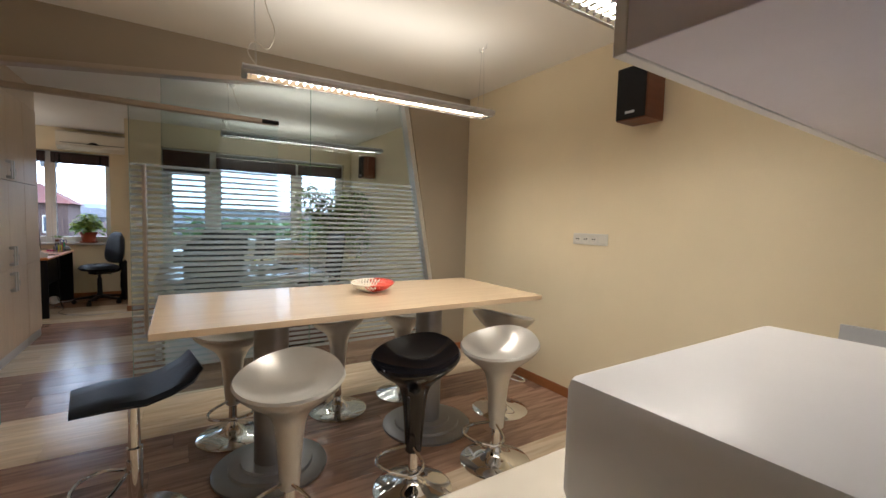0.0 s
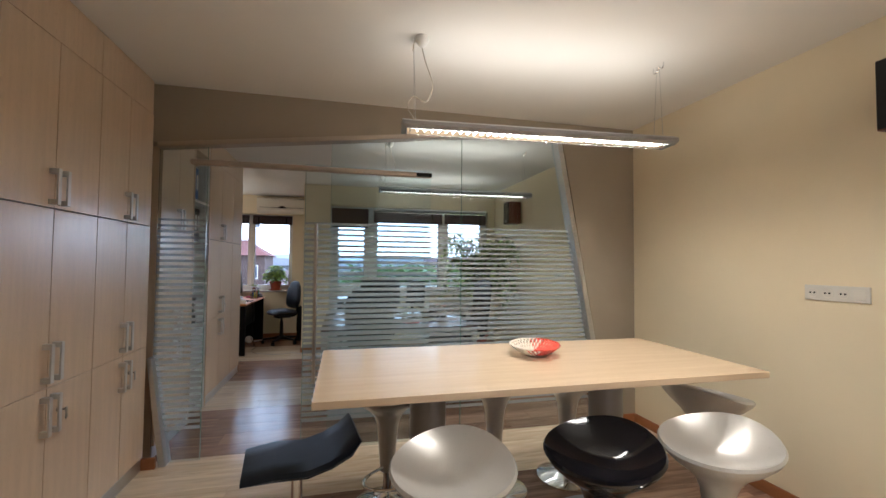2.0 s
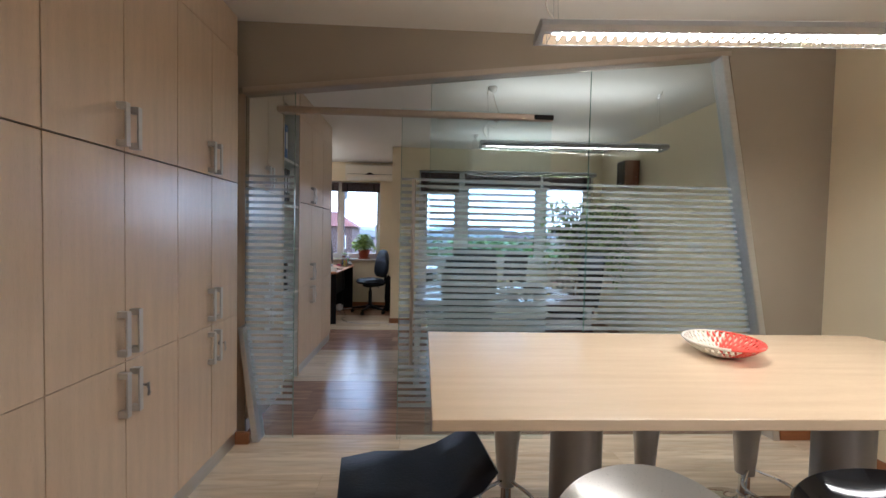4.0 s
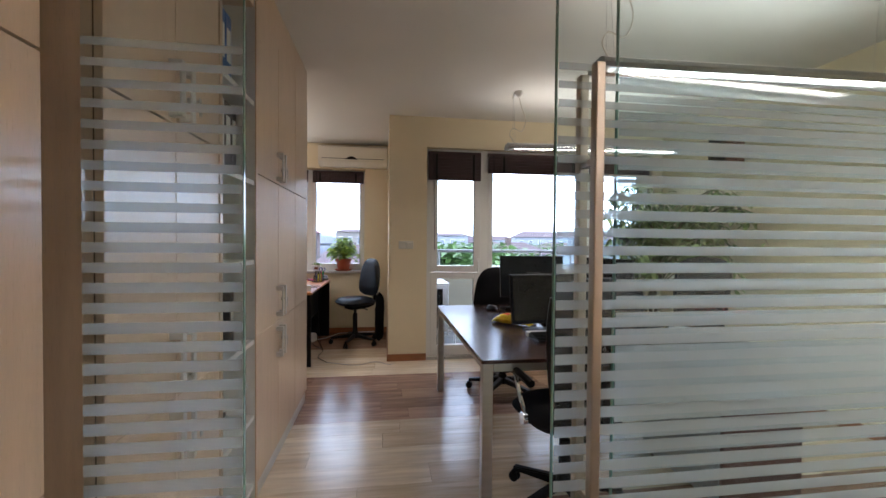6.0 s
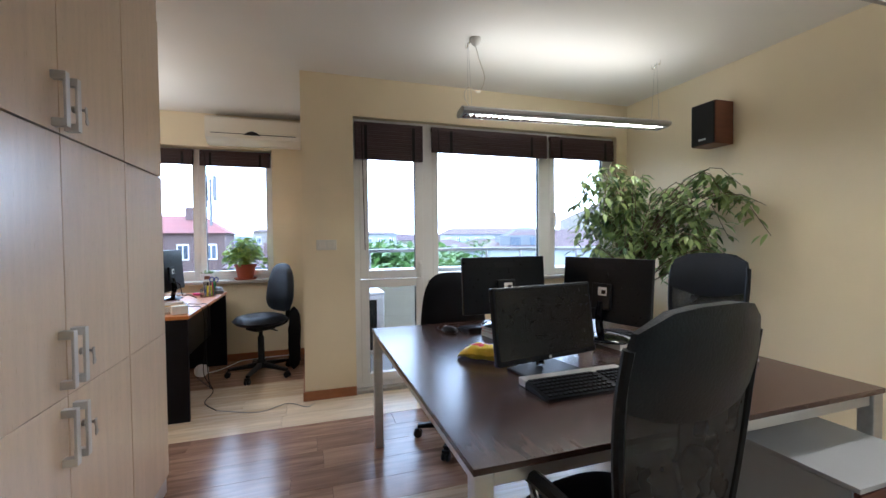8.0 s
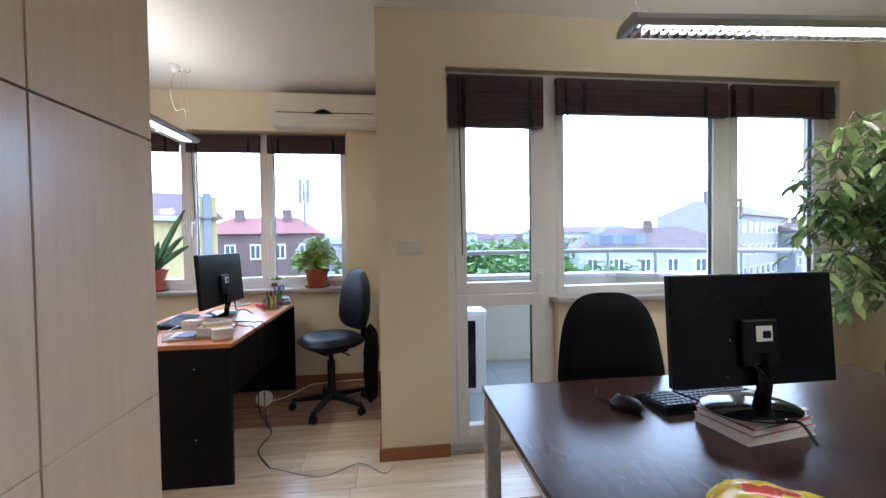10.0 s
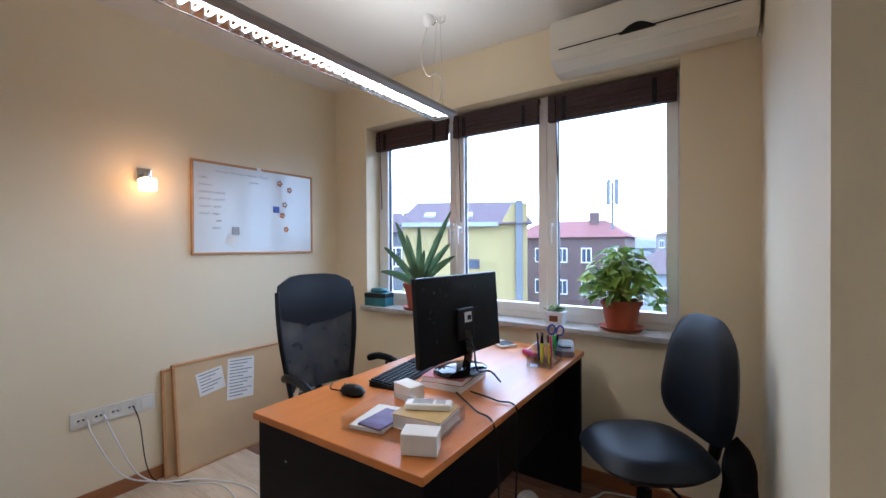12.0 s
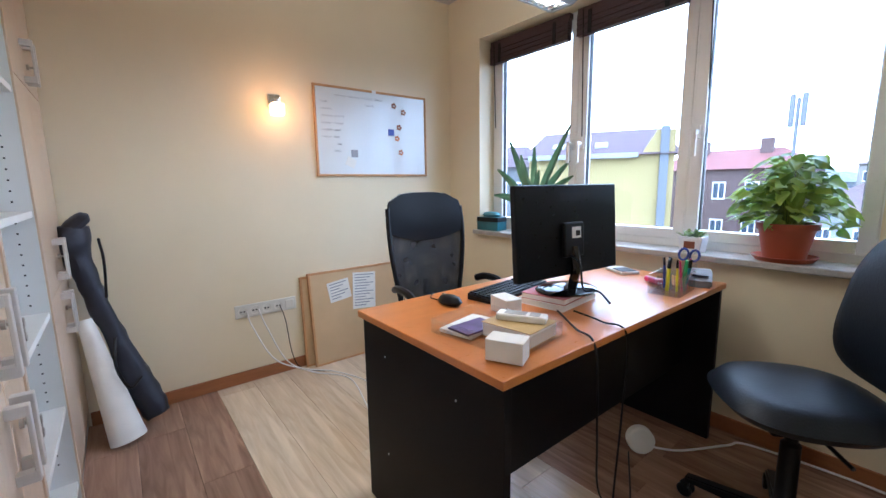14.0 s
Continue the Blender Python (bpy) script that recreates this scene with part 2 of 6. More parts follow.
# balcony wall: lintel, parapet under the window, strip at the corner
setting("wall_north_1", bm_box(-0.27, XE + 0.2, 7.735, 7.98, 2.27, CEIL), M_WALL, "cream painted wall over the balcony door", "wall")
setting("wall_north_2", bm_box(0.40, XE + 0.2, 7.735, 7.98, 0, 0.885), M_WALL, "cream painted wall under the window", "wall")
setting("wall_north_3", bm_box(2.33, XE + 0.2, 7.735, 7.98, 0.885, 2.27), M_WALL, "cream painted wall corner", "wall")
# wall of the window with three casements
setting("wall_north_4", bm_box(XW, -0.67, 9.15, 9.45, 0, 0.85), M_WALL, "cream painted wall under the window", "wall")
setting("wall_north_5", bm_box(XW, -0.67, 9.15, 9.45, 2.25, CEIL), M_WALL, "cream painted wall over the window", "wall")
setting("wall_north_6", bm_box(XW, -3.14, 9.15, 9.45, 0.85, 2.25), M_WALL, "cream painted wall beside the window", "wall")
setting("wall_north_7", bm_box(-0.99, -0.67, 9.15, 9.45, 0.85, 2.25), M_WALL, "cream painted wall beside the window", "wall")
# glazed partition: sloping header and raking side panel
PY = 4.29


def head_z(x):
    return 2.19 + (x + 1.31) * 0.113


def rake_x(z):
    return 2.20 - 0.188 * z


setting("partition_header", bm_prism([(-1.93, CEIL), (-1.93, 2.12), (-1.33, 2.19), (1.745, head_z(1.745)), (1.80, CEIL)], "y", PY - 0.04, PY + 0.06), M_TAUPE, "taupe painted header over the glass partition, with a sloping edge", "wall")
setting("partition_panel", bm_prism([(1.801, CEIL), (1.74, 2.53), (2.20, 0), (XE, 0), (XE, CEIL)], "y", PY - 0.04, PY + 0.06), M_TAUPE, "taupe painted panel with a raking edge", "wall")
setting("trim_header", bm_prism([(-1.31, 2.19), (1.75, head_z(1.75)), (1.75, head_z(1.75) - 0.035), (-1.31, 2.155)], "y", PY - 0.055, PY + 0.045, 0.004), M_STEEL, "metal trim along the partition header", "trim")
setting("trim_rake", bm_prism([(rake_x(2.5) - 0.005, 2.5), (rake_x(2.5) - 0.05, 2.5), (rake_x(0) - 0.05, 0), (rake_x(0) - 0.005, 0)], "y", PY - 0.06, PY + 0.05, 0.004), M_ALU, "grey metal upright trim, raking", "trim")
setting("trim_left", bm_prism([(-1.33, 0.72), (-1.30, 0.72), (-1.20, 0.0), (-1.24, 0.0)], "y", PY - 0.06, PY + 0.05, 0.004), M_ALU, "grey metal raking trim at the cabinet", "trim")


def skirting(name, x0, x1, y0, y1):
    setting(name, bm_box(x0, x1, y0, y1, 0, 0.075, 0.004), M_SKIRT, "reddish-brown wooden skirting board", "baseboard")


skirting("baseboard_1", XE - 0.014, XE, YS, PY - 0.045)
skirting("baseboard_2", XE - 0.014, XE, PY + 0.065, 7.73)
skirting("baseboard_3", XW, XW + 0.014, 6.724, 9.148)
skirting("baseboard_4", XW + 0.015, -0.672, 9.136, 9.15)
skirting("baseboard_5", -0.672, -0.27, 7.72, 7.734)
skirting("baseboard_6", -0.684, -0.671, 7.72, 9.135)
skirting("baseboard_7", 0.41, XE - 0.016, 7.72, 7.734)
skirting("baseboard_8", 2.20, XE - 0.016, PY - 0.055, PY - 0.041)
skirting("baseboard_9", -1.335, -1.25, PY - 0.085, PY - 0.062)

# ---- windows ----
def casement(parent, x0, x1, y, z0, z1, fw=0.06, name="sash"):
    """A plastic sash with its pane, in the plane y."""
    bm = bmesh.new()
    for a in ((x0, x0 + fw, z0, z1), (x1 - fw, x1, z0, z1), (x0 + fw, x1 - fw, z0, z0 + fw), (x0 + fw, x1 - fw, z1 - fw, z1)):
        bm_box(a[0], a[1], y - 0.03, y + 0.03, a[2], a[3], 0.004, bm)
    sash = part(name, bm, M_PVC, parent)
    pane = part("pane", bm_box(x0 + fw - 0.005, x1 - fw + 0.005, y - 0.004, y + 0.004, z0 + fw - 0.005, z1 - fw + 0.005), M_GLASS, sash, "clear glass pane")
    pane.visible_shadow = False
    gk = bmesh.new()
    for a in ((x0 + fw - 0.004, x0 + fw + 0.004, z0 + fw, z1 - fw), (x1 - fw - 0.004, x1 - fw + 0.004, z0 + fw, z1 - fw)):
        bm_box(a[0], a[1], y - 0.012, y + 0.012, a[2], a[3], 0, gk)
    part("gasket", gk, M_BLACK, sash, "black rubber gasket")
    return sash


def window_handle(parent, x, y, z, down=True):
    bm = bm_box(x - 0.014, x + 0.014, y - 0.012, y, z - 0.035, z + 0.035, 0.004)
    bm_box(x - 0.009, x + 0.009, y - 0.045, y - 0.011, z - 0.009, z + 0.009, 0.003, bm)
    bm_box(x - 0.01, x + 0.01, y - 0.055, y - 0.04, z - (0.12 if down else 0.01), z + 0.012, 0.004, bm)
    part("window_handle", bm, M_PVC, parent, "white window handle")


window_1 = tagged(thing("window_1", pose(0, 0, 0), "white plastic window with three casements", "window"), kind="structure")
bm = bmesh.new()
for a in ((-3.14, -3.09, 0.85, 2.25), (-1.04, -0.99, 0.85, 2.25), (-3.09, -1.04, 0.85, 0.90), (-3.09, -1.04, 2.20, 2.25), (-2.41, -2.37, 0.90, 2.20), (-1.74, -1.70, 0.90, 2.20)):
    bm_box(a[0], a[1], 9.30, 9.37, a[2], a[3], 0.003, bm)
part("window_frame", bm, M_PVC, window_1)
for a, b in ((-3.10, -2.395), (-2.385, -1.725), (-1.715, -1.008)):
    sash = casement(window_1, a, b, 9.325, 0.895, 2.205, 0.055)
    window_handle(sash, b - 0.03 if a < -2.5 else a + 0.028, 9.295, 1.45)
part("window_sill", bm_box(-3.17, -0.95, 9.10, 9.31, 0.825, 0.856, 0.006), M_STONE, window_1, "speckled grey stone sill")

window_2 = tagged(thing("window_2", pose(0, 0, 0), "white plastic balcony window with a fixed and a narrow casement", "window"), kind="structure")
bm = bmesh.new()
for a in ((-0.27, -0.215, 0.03, 2.27), (0.325, 0.42, 0.03, 2.27), (1.52, 1.60, 0.915, 2.27), (2.26, 2.33, 0.885, 2.27), (-0.215, 0.325, 2.20, 2.27), (0.42, 1.52, 2.20, 2.27), (1.60, 2.26, 2.20, 2.27), (0.42, 1.52, 0.885, 0.93), (1.60, 2.26, 0.885, 0.93), (-0.215, 0.325, 0.03, 0.075)):
    bm_box(a[0], a[1], 7.80, 7.87, a[2], a[3], 0.003, bm)
part("window_frame", bm, M_PVC, window_2)
casement(window_2, 0.415, 1.525, 7.825, 0.925, 2.205, 0.05)
sash = casement(window_2, 1.595, 2.265, 7.825, 0.925, 2.205, 0.055)
window_handle(sash, 1.625, 7.795, 1.5)
part("window_sill", bm_box(0.37, 2.40, 7.68, 7.81, 0.886, 0.916, 0.006), M_STONE, window_2, "grey stone sill")
part("threshold", bm_box(-0.27, 0.40, 7.737, 7.98, -0.01, 0.03, 0.004), M_STONE, window_2, "stone threshold")
door_1 = tagged(thing("door_1", pose(0, 0, 0), "white plastic balcony door with two glass panes, closed", "door"), kind="structure")
casement(door_1, -0.218, 0.328, 7.825, 0.94, 2.205, 0.07, "upper_sash")
casement(door_1, -0.218, 0.328, 7.825, 0.072, 0.936, 0.07, "lower_sash")
window_handle(door_1, 0.295, 7.795, 1.05)

M_BLIND = mat("plum_wood_blind", (0.055, 0.028, 0.032), 0.55, 0, 3, 0.2, 0.1, 60, (1, 10, 14))


def blind(x0, x1, y, ztop, zbot, cord):
    t = thing("roman_blind", pose((x0 + x1) / 2, y, ztop), "dark plum slatted blind, pulled up in a stack", "blind", "window blinds")
    w = (x1 - x0) / 2
    part("head_rail", bm_box(-w, w, -0.02, 0.02, -0.035, 0, 0.003), M_BLIND, t)
    h = ztop - zbot
    n = max(5, int((h - 0.03) / 0.016))
    for k in range(n):
        z = -0.037 - k * (h - 0.037) / n
        part("slat", bm_box(-w + 0.003, w - 0.003, -0.028 - 0.004 * (k % 2), 0.012, z - (h - 0.037) / n + 0.0015, z, 0.002), M_BLIND, t)
    for u in (-w * 0.7, w * 0.7):
        part("tape", bm_box(u - 0.012, u + 0.012, -0.036, -0.034, -h, -0.03), M_BLACK, t, "dark cloth tape")
    if cord:
        part("cord", bm_tube([(-w + 0.05, -0.04, -0.02), (-w + 0.055, -0.04, -h * 0.6), (-w + 0.07, -0.035, -cord)], 0.0035, 6, smooth=6), M_BLACK, t, "dark pull cord")


blind(-0.255, 0.318, 7.765, 2.235, 1.93, 1.05)
blind(0.40, 1.535, 7.765, 2.235, 2.02, 0.70)
blind(1.575, 2.30, 7.765, 2.235, 2.03, 0.0)
blind(-3.12, -2.44, 9.265, 2.235, 2.075, 0.62)
blind(-2.385, -1.76, 9.265, 2.235, 2.075, 0.75)
blind(-1.70, -1.01, 9.265, 2.235, 2.07, 0.60)

# ---- glass partition ----
def stripes(x0, x1, y, parent):
    """Etched bands, thinner towards the top."""
    bm = bmesh.new()
    z, k = 0.22, 0
    while z < 1.67:
        f = 0.60 - 0.22 * max(0.0, (z - 0.9) / 0.77)
        xa = x0(z) if callable(x0) else x0
        xb = x1(z) if callable(x1) else x1
        bm_box(xa, xb, y - 0.0004, y + 0.0004, z, z + 0.041 * f, 0, bm)
        z += 0.041
    part("frosted_stripes", bm, M_FROST, parent, "frosted film in level stripes")


def pane(name, outline, y, label, group=""):
    t = tagged(thing(name, pose(0, 0, 0), label, "glass panel", group), kind="structure")
    p = part("pane", bm_prism(outline, "y", y - 0.005, y + 0.005), M_PART, t)
    p.visible_shadow = False
    return t


g = pane("partition_glass_1", [(-1.20, 0.004), (-1.008, 0.004), (-1.008, head_z(-1.008) - 0.034), (-1.31, 2.155), (-1.31, 0.72)], PY, "clear glass side panel with frosted stripes")
part("glass_edge", bm_box(-1.0082, -1.0065, PY - 0.0052, PY + 0.0052, 0.004, head_z(-1.008) - 0.036), M_EDGE, g, "green cut edge")
stripes(lambda z: max(-1.31, -1.31 + (0.72 - z) * 0.15), -1.010, PY - 0.006, g)
g = pane("partition_glass_2", [(-0.16, 0.004), (0.868, 0.004), (0.868, head_z(0.868) - 0.036), (-0.16, head_z(-0.16) - 0.036)], PY + 0.02, "clear fixed glass panel with frosted stripes")
part("glass_edge", bm_box(-0.162, -0.1598, PY + 0.0148, PY + 0.0252, 0.004, head_z(-0.16) - 0.036), M_EDGE, g, "green cut edge")
stripes(-0.158, 0.866, PY + 0.014, g)
g = pane("partition_glass_3", [(0.873, 0.004), (2.15, 0.004), (1.70, 2.49), (0.873, head_z(0.873) - 0.036)], PY + 0.02, "clear fixed glass panel with frosted stripes and a raking edge")
part("glass_edge", bm_box(0.869, 0.8725, PY + 0.0148, PY + 0.0252, 0.004, head_z(0.87) - 0.04), M_EDGE, g, "green cut edge")
stripes(0.874, lambda z: rake_x(z) - 0.055, PY + 0.014, g)
slide = tagged(thing("door_2", pose(0, 0, 0), "sliding glass door with frosted stripes, slid open", "door"), kind="structure")
p = part("pane", bm_box(-0.34, 0.60, PY - 0.045, PY - 0.035, 0.012, 2.10), M_PART, slide)
p.visible_shadow = False
part("glass_edge", bm_box(-0.3425, -0.34, PY - 0.0452, PY - 0.0348, 0.012, 2.10), M_EDGE, slide, "green cut edge")
stripes(-0.338, 0.598, PY - 0.046, slide)
for s, n in ((-1, "door_handle"), (1, "door_handle")):
    y = PY - 0.04 + s * 0.036
    bm = bm_box(-0.272, -0.250, y - 0.012, y + 0.012, 0.50, 1.66, 0.003)
    for z in (0.7, 1.45):
        bm_box(-0.269, -0.253, min(y, PY - 0.04), max(y, PY - 0.04), z - 0.008, z + 0.008, 0.002, bm)
    part(n, bm, M_STEEL, slide, "long brushed steel pull handle")
rail = tagged(thing("sliding_rail", pose(0, 0, 0), "brushed steel sliding door rail along the glass", "rail"), kind="structure")
part("tube", bm_box(-1.10, 0.60, PY - 0.075, PY - 0.03, 2.045, 2.085, 0.012), M_STEEL, rail)
part("end_stop", bm_box(0.48, 0.602, PY - 0.079, PY - 0.045, 2.05, 2.08, 0.004), M_BLACK, rail, "dark end stop")
for x in (-1.07, -0.1, 0.25):
    part("roller", bm_cyl(0.022, -0.02, 0.02, seg=20, bevel=0.004), M_STEEL, rail, at=pose(x, PY - 0.026, 2.065, 90, 0, 0), smooth=True)

# ---- cabinets ----
M_HANDLE = mat("satin_aluminium", (0.62, 0.60, 0.57), 0.4, 0.45, 4, 0.06)
M_GAP = mat("dark_gap_backing", (0.10, 0.065, 0.04), 0.8)
M_KEY = mat("key_metal", (0.45, 0.43, 0.40), 0.3, 1.0, 10, 0.2)
KEY_RNG = random.Random(4)


def handle(parent, u, z0, z1):
    bm = bm_box(u - 0.011, u + 0.011, -0.038, -0.030, z0, z1, 0.002)
    for z in (z0 + 0.012, z1 - 0.012):
        bm_box(u - 0.011, u + 0.011, -0.032, 0.0, z - 0.012, z + 0.012, 0.001, bm)
    part("handle", bm, M_HANDLE, parent, "flat aluminium handle")


def key(parent, u, z):
    bm = bm_lathe([(0, -0.006), (0.011, -0.006), (0.011, 0.004), (0, 0.004)], 14)
    bmesh.ops.transform(bm, matrix=pose(u, -0.004, z, 90, 0, 0), verts=bm.verts)
    bm_box(u - 0.0015, u + 0.0015, -0.034, -0.008, z - 0.004, z + 0.004, 0, bm)
    bm_box(u - 0.008, u + 0.008, -0.036, -0.033, z - 0.012, z + 0.010, 0.002, bm)
    bm_box(u - 0.001, u + 0.012, -0.034, -0.032, z - 0.045, z - 0.012, 0.0005, bm)
    bm_lathe([(0, -0.001), (0.010, -0.001), (0.010, 0.001), (0, 0.001)], 12, 0, 0, bm2 := bmesh.new())
    bmesh.ops.transform(bm2, matrix=pose(u + 0.005, -0.034, z - 0.035, 90, 0, 0), verts=bm2.verts)
    me = bpy.data.meshes.new("k")
    bm2.to_mesh(me)
    bm2.free()
    bm.from_mesh(me)
    part("lock", bm, M_KEY, parent, "lock with keys hanging in it")


SEAMS = (0.09, 0.81, 1.605, 2.36)
OFFICE_SEAMS = (0.09, 0.81, 1.59, 2.36)


def cabinet(m, w, depth, splits, keys=(0, 1), seams=SEAMS, group="wall of cabinets", handles=True):
    """A tall unit: plinth, body, three tiers of doors, filler to the ceiling. splits: the door edges along the width."""
    t = thing("tall_cabinet", m, "tall maple laminate cabinet with closed doors and aluminium handles", "cabinet", group)
    part("body", bm_box(0.002, w - 0.002, 0.022, depth, 0.0, CEIL - 0.002), M_MAPLE, t)
    # added dark sheet behind the doors: paints the shade in their gaps
    part("gap_backing", bm_box(0.003, w - 0.003, 0.0190, 0.0216, 0.0865, seams[-1] + 0.003), M_GAP, t, "dark sheet behind the doors, standing in for shade in the gaps")
    part("plinth", bm_box(0.002, w - 0.002, 0.012, 0.0218, 0.0, 0.086), M_ALU, t, "grey plinth")
    part("filler", bm_box(0.001, w - 0.001, 0.004, 0.0218, seams[-1] + 0.004, CEIL - 0.002, 0.001), M_MAPLE, t)
    for tier, (a, b) in enumerate(zip(seams, seams[1:])):
        for k, (u0, u1) in enumerate(zip(splits, splits[1:])):
            d = part("door", bm_box(u0 + 0.002, u1 - 0.002, 0.0, 0.0186, a + (0.003 if tier == 2 else 0.0012), b - (0.003 if tier == 1 else 0.0012), 0.0012), M_MAPLE, t)
            if not handles or k > 1:
                continue
            u = u1 - 0.032 if k == 0 else u0 + 0.032
            hz = (b - 0.20, b - 0.03) if tier == 0 else (a + 0.03, a + 0.20)
            if tier == 2:
                hz = (a + 0.015, a + 0.175)
            handle(d, u, *hz)
            if k == 1 and tier in keys:
                key(d, u + 0.045, (hz[0] + hz[1]) / 2)
    return t


def west(y):
    return pose(CABX, y, 0, 0, 0, 90)


for y0, w, kk in ((1.59, 0.67, (0,)), (2.26, 0.67, (0,)), (2.93, 0.67, (0,)), (3.60, 0.605, (0,))):
    cabinet(west(y0), w, 0.58, (0, w / 2, w), kk)
cabinet(west(4.365), 0.63, 0.58, (0, 0.315, 0.63), (0, 2), group="office cabinets")
cabinet(west(5.45), 0.85, 0.58, (0, 0.40, 0.85), (0, 1, 2), OFFICE_SEAMS, group="office cabinets")
cabinet(west(6.302), 0.433, 0.05, (0, 0.433), seams=OFFICE_SEAMS, handles=False, group="office cabinets")


def shelf_unit(m, w, depth, zs, group):
    t = thing("open_shelf_unit", m, "open shelf unit with white boards and maple front edges", "shelf", group)
    part("back_board", bm_box(0.02, w - 0.02, depth - 0.01, depth, 0.0, CEIL - 0.002), M_SHELF, t)
    for u in (0.0, w - 0.02):
        side = part("side_board", bm_box(u, u + 0.02, 0.002, depth - 0.0105, 0.0, CEIL - 0.002, 0.001), M_SHELF, t)
        part("front_edge", bm_box(u - 0.001, u + 0.021, -0.004, 0.0018, 0.0, CEIL - 0.003), M_MAPLE, t, "maple edge strip")
        holes = bmesh.new()
        uu = u + 0.0203 if u == 0 else u - 0.0003
        for v in (0.05, depth - 0.08):
            for k in range(60):
                z = 0.2 + k * 0.036
                bm_box(uu - 0.0004, uu + 0.0004, v - 0.0028, v + 0.0028, z - 0.0028, z + 0.0028, 0, holes)
        tagged(part("pin_holes", holes, M_BLACK, side, "rows of pin holes"), kind="stuff")
    for z in zs:
        part("shelf", bm_box(0.0202, w - 0.0202, 0.006, depth - 0.0105, z - 0.022, z, 0.001), M_SHELF, t)
    part("top_panel", bm_box(0.0202, w - 0.0202, 0.006, depth - 0.0105, 2.36, CEIL - 0.002), M_MAPLE, t)
    return t


SHZ = (0.11, 0.44, 0.80, 1.18, 1.55, 1.92)
shelf_unit(west(4.998), 0.448, 0.42, SHZ, "office cabinets")
north = lambda x: pose(x, 6.72, 0, 0, 0, 180)
cabinet(north(-1.378), 0.80, 0.34, (0, 0.61, 0.80), (0, 1, 2), group="meeting nook cabinets")
shelf_unit(north(-2.18), 0.636, 0.34, (0.11, 0.42, 0.78, 1.14, 1.55, 1.92), "meeting nook cabinets")
cabinet(north(-2.818), 0.66, 0.34, (0, 0.33, 0.66), (0, 1, 2), group="meeting nook cabinets")

# files on the open shelves
BINDER = [mat("binder_" + n, c, 0.45, 0, 6, 0.15) for n, c in (("blue", (0.03, 0.13, 0.42)), ("white", (0.7, 0.69, 0.66)), ("black", (0.03, 0.03, 0.035)), ("green", (0.35, 0.42, 0.06)))]
M_PAPER = mat("paper", (0.78, 0.77, 0.73), 0.8, 0, 12, 0.06)


def binder(m, h, w, col, name):
    t = thing("ring_binder", m, name + " ring binder standing on the shelf", "binder", "binders")
    part("cover", bm_box(0, w, 0, 0.28, 0, h, 0.003), col, t)
    part("spine_label", bm_box(w * 0.2, w * 0.8, -0.0015, -0.0002, h * 0.35, h * 0.8), M_PAPER, t, "paper spine label")


rb = random.Random(3)
for z, spec in ((1.92, ((0, "blue"), (0, "blue"), (0, "blue"), (0, "blue"))), (1.55, ((1, "white"), (1, "white"), (1, "white"), (2, "black"), (2, "black")))):
    y = 5.03
    for c, nm in spec:
        w = 0.055 + 0.02 * rb.random()
        binder(pose(-1.38, y, z, 0, 0, 90), 0.31, w, BINDER[c], nm)
        y += w + 0.003
binder(pose(-1.42, 5.04, 1.18, 0, 0, 90), 0.16, 0.05, BINDER[3], "lime green")
for z, n in ((0.80, 5), (0.44, 7)):
    for k in range(n):
        bm = bm_box(-0.10, 0.10, -0.14, 0.14, 0, 0.018, 0.002)
        solid("document_folder", bm, BINDER[2] if (k + n) % 3 == 0 else M_PAPER, ("black" if (k + n) % 3 == 0 else "white") + " document folder lying in a stack on the shelf", "folder", "folders on the shelf", at=pose(-1.53 + 0.01 * rb.random(), 5.19 + 0.01 * rb.random(), z + k * 0.0182, 0, 0, rb.uniform(-6, 6)))
binder(pose(-1.40, 5.33, 0.80, 0, 0, 90), 0.24, 0.05, BINDER[2], "black")

# ---- hanging lamps ----
M_LAMP = mat("lamp_silver", (0.40, 0.40, 0.41), 0.4, 0.6, 4, 0.1)
M_TUBE = glow("fluorescent_tube", (1.0, 0.95, 0.88), 1.6)
M_LOUVRE = mat("louvre_mirror", (0.8, 0.8, 0.8), 0.18, 1.0, 6, 0.1)
M_WIRE = mat("steel_wire", (0.5, 0.5, 0.5), 0.4, 0.9)
M_CABLE = mat("clear_cable", (0.55, 0.50, 0.42), 0.4)


